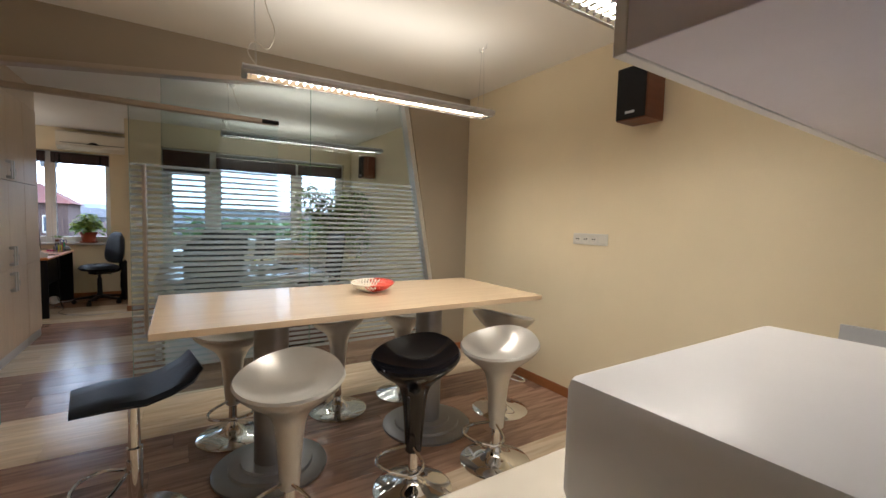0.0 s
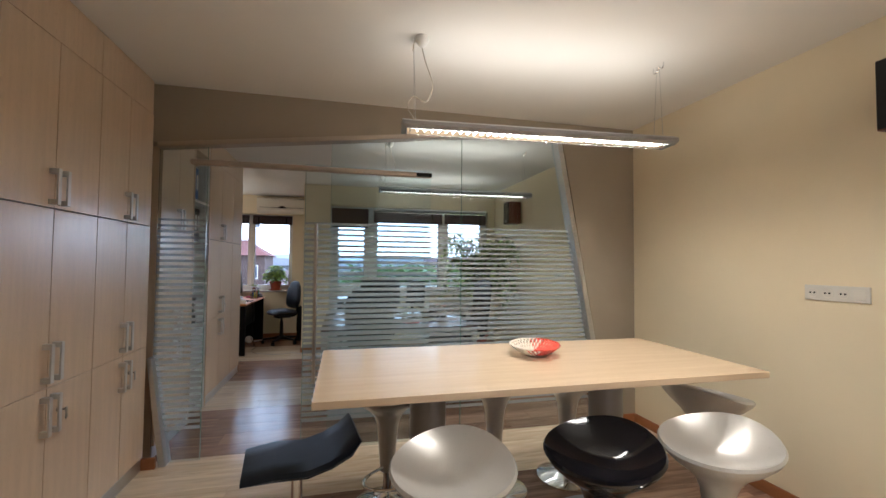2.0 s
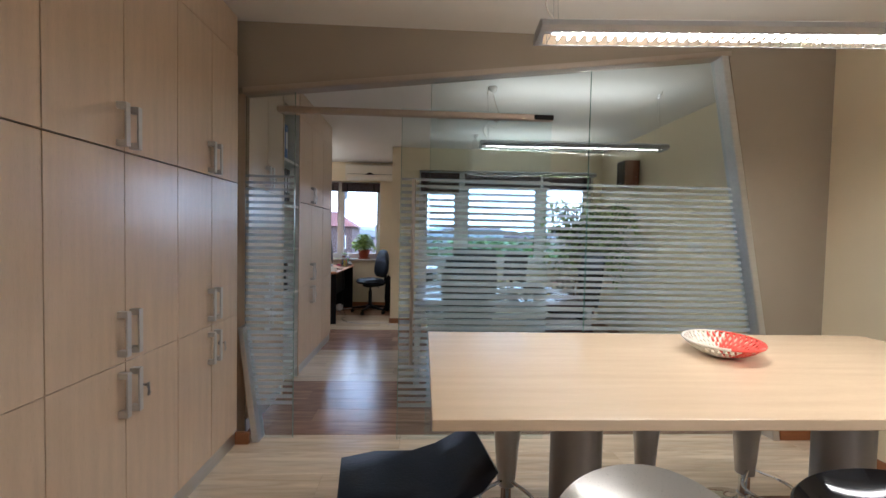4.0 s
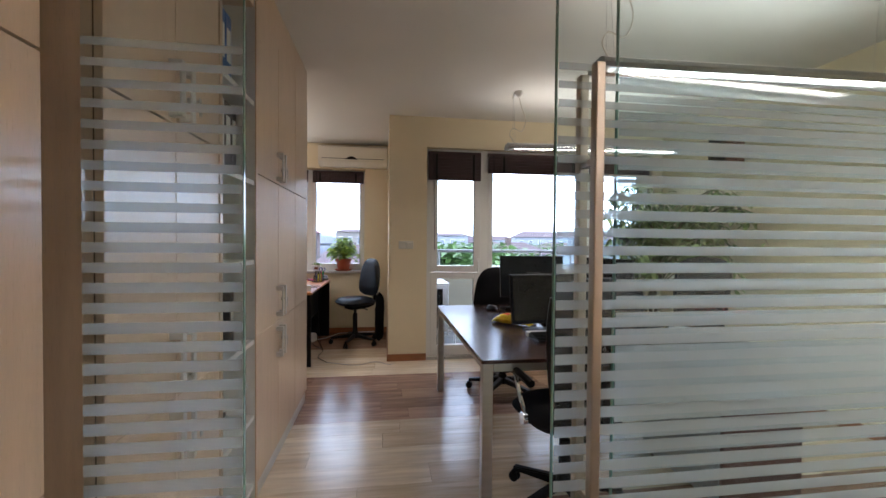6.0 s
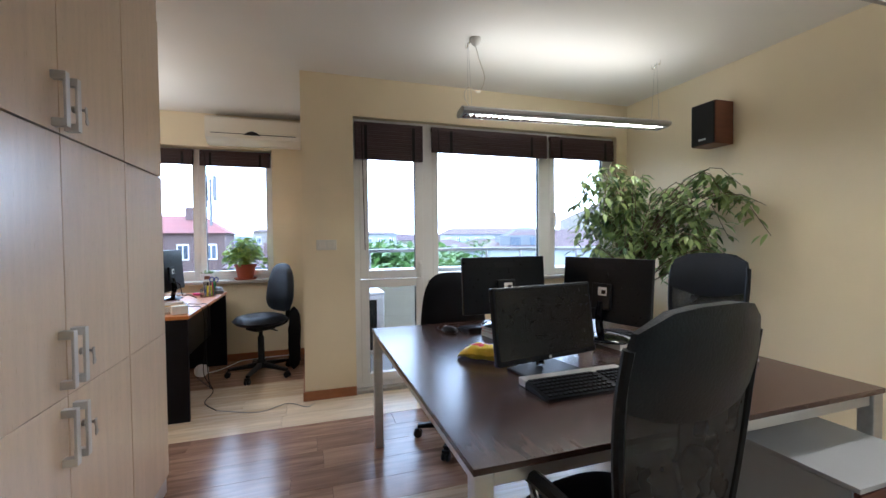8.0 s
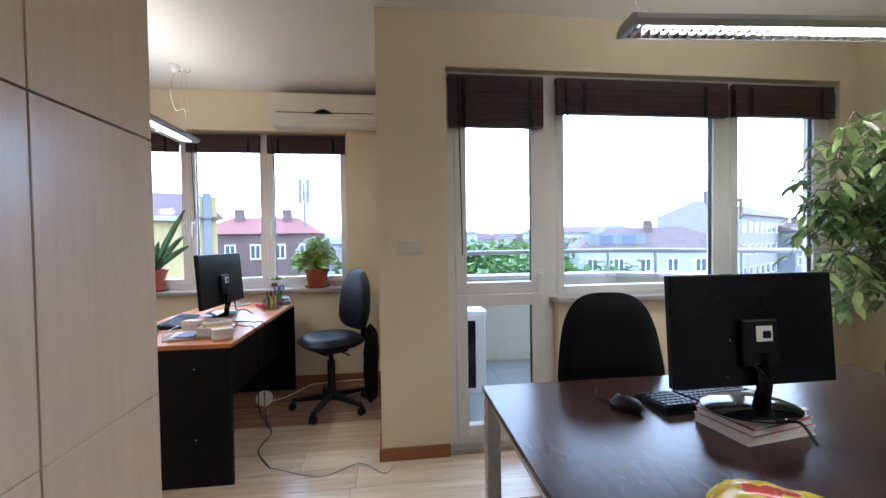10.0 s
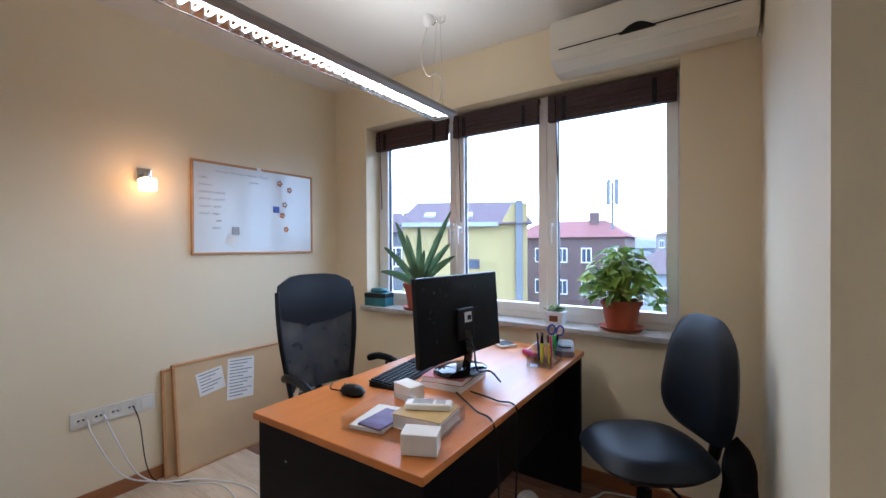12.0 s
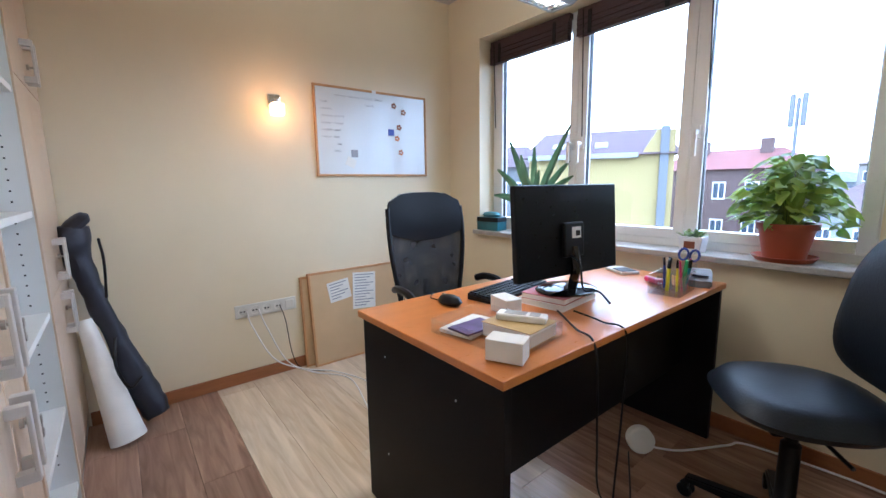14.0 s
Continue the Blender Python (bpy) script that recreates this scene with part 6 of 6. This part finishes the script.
part("carton", bm_box(-0.10, 0.10, -0.055, 0.055, 0, 0.10, 0.002), mat("teal_print", (0.03, 0.14, 0.17), 0.4, 0, 9, 0.6), tb)
part("band", bm_box(-0.101, 0.101, -0.056, 0.056, 0.065, 0.098, 0.001), M_BLACK, tb)
part("cloth", bm_t(pad(0.15, 0.08, 0.03, 0.01, 10, 8, 3), pose(0, 0, 0.115)), mat("teal_cloth", (0.10, 0.25, 0.30), 0.8, 0, 20, 0.3, 0.4, 60), tb, smooth=True)

ficus = thing("ficus_tree", pose(1.92, 7.10, 0), "large weeping ficus in a pot in the corner", "plant")
pot(ficus, 0.19, 0.34)
bm, fl = bmesh.new(), bmesh.new()
rf = random.Random(8)
for k in range(3):
    bm_tube([(0.03 * k - 0.03, 0.02 * k - 0.02, 0.28), (0.02 - 0.05 * k, -0.02 + 0.01 * k, 0.62), (0.03 * k, 0.0, 0.95)], lambda q: 0.020 - 0.007 * q, 8, bm, smooth=4)
for k in range(62):
    a = rf.uniform(0, 2 * math.pi)
    R = rf.uniform(0.30, 0.70)
    south = k > 44
    ex, ey = R * math.cos(a), R * math.sin(a) * 0.62 - 0.10
    if 1.92 + ex > XE - 0.06:
        ey -= 0.5 * (1.92 + ex - XE + 0.06) + 0.15
        ex = XE - 0.06 - 1.92 - rf.uniform(0, 0.08)
    ey = min(ey, 0.42)
    if south:
        ex, ey = rf.uniform(0.05, 0.46), rf.uniform(-0.85, -0.45)
    z0 = rf.uniform(0.72, 1.0)
    zt_ = rf.uniform(1.05, 1.84)
    ze = zt_ - rf.uniform(0.08, 0.42) * R / 0.5
    pts = [Vector((0, 0, z0)), Vector((ex * 0.35, ey * 0.35, z0 + (zt_ - z0) * 0.7)), Vector((ex * 0.75, ey * 0.75, zt_)), Vector((ex, ey, ze))]
    bm_tube(pts, lambda q: 0.0065 - 0.0045 * q, 5, bm, smooth=3)
    for i in range(38):
        q = rf.uniform(0.25, 1.0)
        seg_ = min(2, int(q * 3))
        p = pts[seg_].lerp(pts[seg_ + 1], q * 3 - seg_) if seg_ < 3 else pts[3]
        b_ = rf.uniform(0, 2 * math.pi)
        d = Vector((math.cos(b_), math.sin(b_), rf.uniform(-0.9, 0.25)))
        p = p + d * rf.uniform(0.0, 0.06)
        if 1.92 + p.x + d.x * 0.08 > XE - 0.01:
            continue
        leaf(fl, p, d, Vector((0, 0, 1)), rf.uniform(0.06, 0.095), rf.uniform(0.03, 0.045), 0.4)
part("trunk", bm, M_BARK, ficus, "thin woven grey trunks", smooth=True)
tagged(part("foliage", fl, M_FICUS, ficus, "many small pointed green leaves", smooth=True), kind="stuff")

# ---- balcony ----
setting("balcony_floor", bm_prism([(-0.27, 7.98), (3.4, 7.98), (3.4, 8.3), (1.75, 9.45), (-0.27, 9.45)], "z", -0.15, 0.02), M_SUBFLOOR, "balcony slab", "floor")
setting("balcony_soffit", bm_prism([(-0.27, 7.98), (2.4, 7.98), (1.55, 9.30), (-0.27, 9.30)], "z", 2.50, 2.70), M_RENDER, "underside of the balcony above", "ceiling")
par = tagged(thing("balcony_parapet", pose(0, 0, 0), "rendered balcony parapet with a metal rail", "parapet"), kind="structure")
part("wall_run", bm_box(-0.27, 1.75, 9.45, 9.60, -0.15, 0.86), M_RENDER, par)
dg = Vector((3.4 - 1.75, 8.3 - 9.45, 0))
ang = math.degrees(math.atan2(dg.y, dg.x))
part("wall_run", bm_box(0, dg.length, 0.0, 0.15, -0.15, 0.86), M_RENDER, par, at=pose(1.75, 9.45, 0, 0, 0, ang))
part("coping", bm_box(-0.27, 1.80, 9.43, 9.63, 0.8605, 0.90, 0.004), M_STONE, par, "pale stone coping")
part("coping", bm_box(-0.02, dg.length, -0.02, 0.18, 0.8605, 0.90, 0.004), M_STONE, par, "pale stone coping", at=pose(1.75, 9.45, 0.0005, 0, 0, ang))
part("rail", bm_tube([(-0.27, 9.52, 1.13), (1.78, 9.52, 1.13), (3.45, 8.38, 1.13)], 0.024, 12), M_GREY, par, smooth=True)
for x, y in ((0.1, 9.52), (0.9, 9.52), (1.70, 9.52), (2.1, 9.30), (2.7, 8.89)):
    part("rail_post", bm_cyl(0.018, 0.90, 1.115, seg=12, x=x, y=y), M_GREY, par, smooth=True)
odu = thing("outdoor_unit", pose(-0.24, 8.10, 0.02), "white outdoor air conditioner unit on legs on the balcony", "air conditioner")
part("casing", bm_box(0, 0.27, 0, 0.78, 0.20, 0.74, 0.008), M_WHITEBOX, odu)
part("lid", bm_box(-0.005, 0.278, -0.008, 0.788, 0.7405, 0.765, 0.004), M_WHITEBOX, odu)
part("front_grille", bm_box(0.012, 0.20, -0.004, -0.0005, 0.24, 0.70), M_BLACK, odu, "dark coil grille")
part("side_grille", bm_box(0.27, 0.274, 0.10, 0.62, 0.24, 0.70), M_BLACK, odu, "dark fan grille")
for y in (0.08, 0.66):
    part("leg", bm_tube([(0.0, y, 0.19), (0.34, y, 0.19), (0.36, y, 0.15), (0.36, y, 0.0)], 0.013, 8), M_WHITEBOX, odu)
    part("foot", bm_box(0.32, 0.40, y - 0.03, y + 0.03, 0.0, 0.008), M_WHITEBOX, odu)

# ---- town outside ----
M_GROUND = mat("town_ground", (0.10, 0.10, 0.09), 0.9, 0, 0.02, 0.4, 0, 0.3)
GZ = -15.0
setting("ground", bm_box(-3000, 3000, -400, 4000, GZ - 1, GZ), M_GROUND, "town ground far below the windows", "ground")
# the hills' blue is distance haze put into the base colour
M_HILL = mat("haze_blue_hills", (0.22, 0.27, 0.34), 0.95, 0, 0.004, 0.2, 0, 0.02)
bm = bmesh.new()
bot = [bm.verts.new((-2600 + 130 * k, 2600, GZ)) for k in range(41)]
topv = [bm.verts.new((-2600 + 130 * k, 2700, 42 + 26 * noise.noise(Vector((k * 0.21, 3, 0))) + 10 * noise.noise(Vector((k * 0.7, 1, 0))))) for k in range(41)]
bk = [bm.verts.new((-2600 + 130 * k, 3300, GZ)) for k in range(41)]
for a, b in ((bot, topv), (topv, bk)):
    for k in range(40):
        bm.faces.new((a[k], a[k + 1], b[k + 1], b[k]))
setting("backdrop_hills", bm, M_HILL, "hills on the horizon, distance haze painted in as blue", "hills")
FAC = {n: mat("facade_" + n, c, 0.9, 0, 0.5, 0.12, 0, 6) for n, c in (("yellow", (0.30, 0.24, 0.10)), ("brick", (0.10, 0.068, 0.062)), ("white", (0.26, 0.28, 0.30)), ("grey", (0.13, 0.14, 0.15)), ("cream", (0.20, 0.185, 0.16)))}
ROOF = {n: mat("roof_" + n, c, 0.85, 0, 0.8, 0.25, 0.3, 8) for n, c in (("maroon", (0.055, 0.032, 0.04)), ("red", (0.13, 0.042, 0.038)), ("brown", (0.075, 0.05, 0.05)), ("slate", (0.09, 0.10, 0.12)))}
M_PANE = mat("far_window", (0.05, 0.07, 0.10), 0.15, 0, 0.3, 0.3)


def house(cx, cy, w, d, top, ridge, fac, roof, rz=0, floors=4, cols=5, label="", hip=0.0, chimneys=1):
    """A block of flats: walls, pitched roof, window grid on the side towards -y, chimneys. top: eaves' height."""
    t = thing("apartment_building", pose(cx, cy, GZ, 0, 0, rz), label, "building", "town houses")
    H = top - GZ
    part("wall", bm_box(-w / 2, w / 2, 0, d, 0, H), FAC[fac], t)
    e = 0.35
    bm = bmesh.new()
    R = ridge - top
    vs = [bm.verts.new(p) for p in ((-w / 2 - e, -e, H), (w / 2 + e, -e, H), (w / 2 + e, d + e, H), (-w / 2 - e, d + e, H), (-w / 2 - e + hip, d / 2, H + R), (w / 2 + e - hip, d / 2, H + R))]
    for f in ((0, 1, 5, 4), (2, 3, 4, 5), (1, 2, 5), (3, 0, 4), (3, 2, 1, 0)):
        bm.faces.new([vs[i] for i in f])
    part("roof", bm, ROOF[roof], t)
    ww, wh = w / cols * 0.42, 1.35
    for f in range(floors):
        z = H - 2.3 - 2.9 * f
        for c in range(cols):
            x = -w / 2 + w / cols * (c + 0.5)
            win = part("window", bm_box(x - ww / 2, x + ww / 2, -0.06, 0.02, z, z + wh), M_PVC, t)
            for s in (-1, 1):
                part("pane", bm_box(x + s * ww * 0.23 - ww * 0.19, x + s * ww * 0.23 + ww * 0.19, -0.075, -0.055, z + 0.1, z + wh - 0.1), M_PANE, win)
    for k in range(chimneys):
        x = -w / 2 + w * (k + 0.7) / (chimneys + 0.4)
        part("chimney", bm_box(x - 0.4, x + 0.4, d * 0.35, d * 0.35 + 0.7, H + R * 0.4, H + R + 0.7), FAC["brick"], t)
    return t


yb = house(-13.65, 28.1, 7.5, 11, 2.6, 4.5, "yellow", "maroon", 30, 0, 6, "yellow apartment building with a blank wall and a maroon roof", 0.5, 0)
part("gable_wall", bm_prism([(2.0, 17.3), (2.9, 18.85), (3.75, 18.85), (3.75, 17.3)], "y", -0.02, 0.6), FAC["yellow"], yb, "yellow gable parapet")
part("gable_pipe", bm_box(3.05, 3.45, -0.25, -0.021, 0, 19.0), FAC["grey"], yb, "grey duct up the gable")
part("cornice", bm_box(-3.75, 2.0, -0.5, -0.36, 17.45, 17.7), FAC["white"], yb, "pale eaves cornice")
win = part("window", bm_box(0.2, 0.9, -0.06, -0.002, 14.9, 15.5), FAC["brick"], yb, "single small window")
part("pane", bm_box(0.28, 0.82, -0.075, -0.061, 14.98, 15.42), M_PANE, win)
for x in (-2.6, -0.2):
    part("skylight", bm_prism([(1.2, 18.1), (2.1, 18.4), (2.1, 18.5), (1.2, 18.2)], "x", x, x + 0.7), FAC["white"], yb, "pale roof window")
house(-21.2, 26.0, 8, 10, 2.2, 3.9, "grey", "maroon", 34, 5, 4, "blue-grey apartment building beside the yellow wall", 1.5, 1)
house(-12.8, 44, 10.5, 9, 2.0, 3.7, "brick", "red", 4, 5, 5, "brick apartment building with a red tiled roof", 2.5, 2)
house(-4.2, 40, 5.0, 8, -0.8, 0.4, "white", "brown", -6, 4, 3, "white low house with a brown roof", 1.0, 1)
house(-5.5, 85, 9, 10, 3.0, 3.6, "cream", "brown", 0, 6, 5, "cream apartment block in the distance", 1.0, 0)
cg = house(53.0, 58.4, 24, 10, 3.9, 6.0, "cream", "brown", 32, 6, 9, "cream apartment building with a blank gable and tall chimneys", 0.0, 0)
part("gable_wall", bm_prism([(-0.35, 18.9), (10.35, 18.9), (5.0, 20.95)], "x", -12.5, -12.36), FAC["cream"], cg, "blank cream gable")
part("gable_wall", bm_box(-12.5, -12.001, 0, 10, 0, 18.9), FAC["cream"], cg)
for x, y in ((-12.0, 3.0), (-8.0, 4.2)):
    part("chimney", bm_box(x, x + 1.7, y, y + 1.2, 19.3, 22.2), FAC["brick"], cg, "broad brick chimney")
house(66, 62, 16, 9, 1.8, 3.4, "grey", "brown", 20, 5, 7, "grey apartment building with a brown roof", 1.0, 1)
wh = house(25.5, 43, 15, 10, 0.1, 2.3, "white", "brown", -18, 4, 6, "white house with a red-brown roof and a set-back attic", 4.0, 1)
part("attic", bm_box(-6.5, -1.0, 0.6, 5.0, 15.1, 16.6), FAC["grey"], wh, "set-back grey attic storey")
for x in (-5.4, -3.2):
    part("window", bm_box(x, x + 1.2, 0.54, 0.62, 15.5, 16.4), M_PANE, wh, "dark attic window")
for f in range(3):
    bal = part("balcony", bm_box(2.3, 5.2, -1.0, -0.08, 3.4 + 2.9 * f, 4.3 + 2.9 * f), FAC["white"], wh, "white balcony front")
house(19, 62, 12, 9, -0.6, 1.2, "white", "brown", 10, 4, 6, "white house with a brown roof", 3.0, 1)
house(11, 95, 14, 12, 2.6, 3.2, "white", "brown", -6, 6, 6, "white apartment block in the distance", 1.0, 0)
house(48, 110, 26, 14, 2.6, 4.4, "white", "brown", -10, 6, 10, "white apartment block in the distance", 3.0, 0)
house(-46, 60, 18, 12, 4.0, 6.5, "grey", "maroon", 20, 6, 7, "grey apartment building with a maroon roof", 2.0, 1)
mast = thing("phone_mast", pose(-8.9, 46, 2.3), "mobile phone mast on a roof", "mast")
part("pole", bm_cyl(0.12, -1.0, 4.6, seg=10), FAC["grey"], mast)
for x in (-0.35, 0.35):
    part("antenna", bm_box(x - 0.16, x + 0.16, -0.15, 0.1, 2.6, 4.9, 0.03), FAC["grey"], mast)
rt = random.Random(5)
cols = {}
for k in range(220):
    y = rt.uniform(75, 600)
    x = rt.uniform(-1.0, 1.15) * y
    w, d = rt.uniform(8, 22), rt.uniform(8, 14)
    h = 1.3 + rt.uniform(-5.5, 0.6) + 0.004 * y + (rt.random() < 0.12) * 3
    nm = rt.choice(("white", "white", "cream", "grey", "brick"))
    bm = cols.setdefault(nm, bmesh.new())
    bm_box(x - w / 2, x + w / 2, y, y + d, GZ, h, 0, bm)
    rn = rt.choice(("brown", "slate", "slate", "brown", "maroon", "slate"))
    bm = cols.setdefault("roof_" + rn, bmesh.new())
    vs = [bm.verts.new(p) for p in ((x - w / 2 - 0.3, y - 0.3, h), (x + w / 2 + 0.3, y - 0.3, h), (x + w / 2 + 0.3, y + d, h), (x - w / 2 - 0.3, y + d, h), (x - w / 4, y + d / 2, h + 2), (x + w / 4, y + d / 2, h + 2))]
    for f in ((0, 1, 5, 4), (2, 3, 4, 5), (1, 2, 5), (3, 0, 4)):
        bm.faces.new([vs[i] for i in f])
    if y < 320:
        bw = cols.setdefault("windows", bmesh.new())
        for i in range(int(w / 3)):
            for j in range(3):
                xx, zz = x - w / 2 + 1.5 + 3 * i, h - 2.2 - 2.9 * j
                bm_box(xx - 0.6, xx + 0.6, y - 0.06, y, zz, zz + 1.4, 0, bw)
for nm, bm in cols.items():
    material = M_PANE if nm == "windows" else ROOF[nm[5:]] if nm.startswith("roof_") else FAC[nm]
    solid("far_town", bm, material, "far houses of the town, " + nm.replace("_", " "), "town", kind="stuff")
M_TREE = leaf_mat("tree_leaf", (0.035, 0.075, 0.02), (0.11, 0.19, 0.05))


def tree(x, y, top, r):
    t = thing("tree", pose(x, y, GZ), "broad green leafy town tree", "tree", "town trees")
    H = top - GZ
    tr_ = bm_tube([(0, 0, 0), (0.2, 0, H * 0.4), (0, 0.1, H * 0.8)], lambda q: 0.35 - 0.25 * q, 8, smooth=3)
    fl_ = bmesh.new()
    for i in range(9):
        a = rt.uniform(0, 6.28)
        e = Vector((r * 0.7 * math.cos(a), r * 0.7 * math.sin(a), H * rt.uniform(0.65, 0.92)))
        bm_tube([(0, 0, H * 0.5), e * 0.6 + Vector((0, 0, H * 0.28)), e], lambda q: 0.12 - 0.09 * q, 5, tr_, smooth=2)
        for k in range(130):
            p = e + Vector((rt.gauss(0, 1), rt.gauss(0, 1), rt.gauss(0, 0.7))) * r * 0.32
            if p.z > H:
                continue
            leaf(fl_, p, Vector((rt.uniform(-1, 1), rt.uniform(-1, 1), rt.uniform(-0.5, 0.6))), Vector((0.1, 0.2, 1)), 0.8, 0.55, 0.3)
    part("trunk", tr_, M_BARK, t)
    tagged(part("crown", fl_, M_TREE, t), kind="stuff")


for x, y, top, r in ((5.5, 42, 0.8, 4.0), (9.5, 44, 1.1, 4.5), (13.5, 47, 0.7, 4.2), (8.0, 36, -0.6, 3.4), (2.2, 46, 1.0, 4.2), (11.5, 39, -0.4, 3.6), (17.5, 54, 0.0, 4.0), (22, 70, 0.6, 5.0), (3.0, 60, 0.4, 5.0), (15, 66, 0.9, 5.0), (9, 72, 1.1, 5.5), (30, 78, 0.9, 5.0), (6, 52, 0.3, 4.5), (18, 42, -1.2, 4.0), (36, 90, 1.2, 6.0), (12, 55, 0.6, 4.5)):
    tree(x, y, top, r)

# ---- floor boards ----
BANDS = ((-1.3, 0.5, 0), (0.5, 1.5, 1), (1.5, 2.5, 0), (2.5, 3.67, 1), (3.67, 4.33, 0), (4.33, 5.32, 1), (5.32, 6.30, 0), (6.30, 7.30, 1), (7.30, 8.29, 0), (8.29, 9.15, 1))
rfl = random.Random(2)
made = {}
for y0, y1, dark in BANDS:
    n = max(1, round((y1 - y0) / 0.196))
    w = (y1 - y0) / n
    for k in range(n):
        ya = y0 + k * w
        x = -3.488 - rfl.uniform(0, 1.2)
        x_end = XE
        x_min = XW if ya > 6.0 else -1.93
        while x < x_end:
            a, b = max(x, x_min), min(x + 1.28, x_end)
            x += 1.28
            if b - a < 0.02:
                continue
            keyp = (round(b - a, 2), round(w, 3), dark)
            if keyp not in made:
                made[keyp] = mesh_of("plank", bm_box(0, b - a - 0.0012, 0, w - 0.0012, -0.012, 0.0, 0.0008), M_WENGE if dark else M_OAK)
            ob = new("plank", made[keyp])
            ob.parent = floor
            ob.matrix_basis = pose(a, ya, 0)
for x0, x1, y0, y1 in ((-0.27 + 0.004 + 0.6 * i, -0.27 + 0.6 * (i + 1), 7.985 + 0.6 * j, 7.985 + 0.6 * (j + 1) - 0.004) for i in range(4) for j in range(3)):
    ob = part("tile", bm_box(x0, x1, y0, min(y1, 9.44), 0.0202, 0.028, 0.001), M_TILE, bpy.data.objects["balcony_floor"])
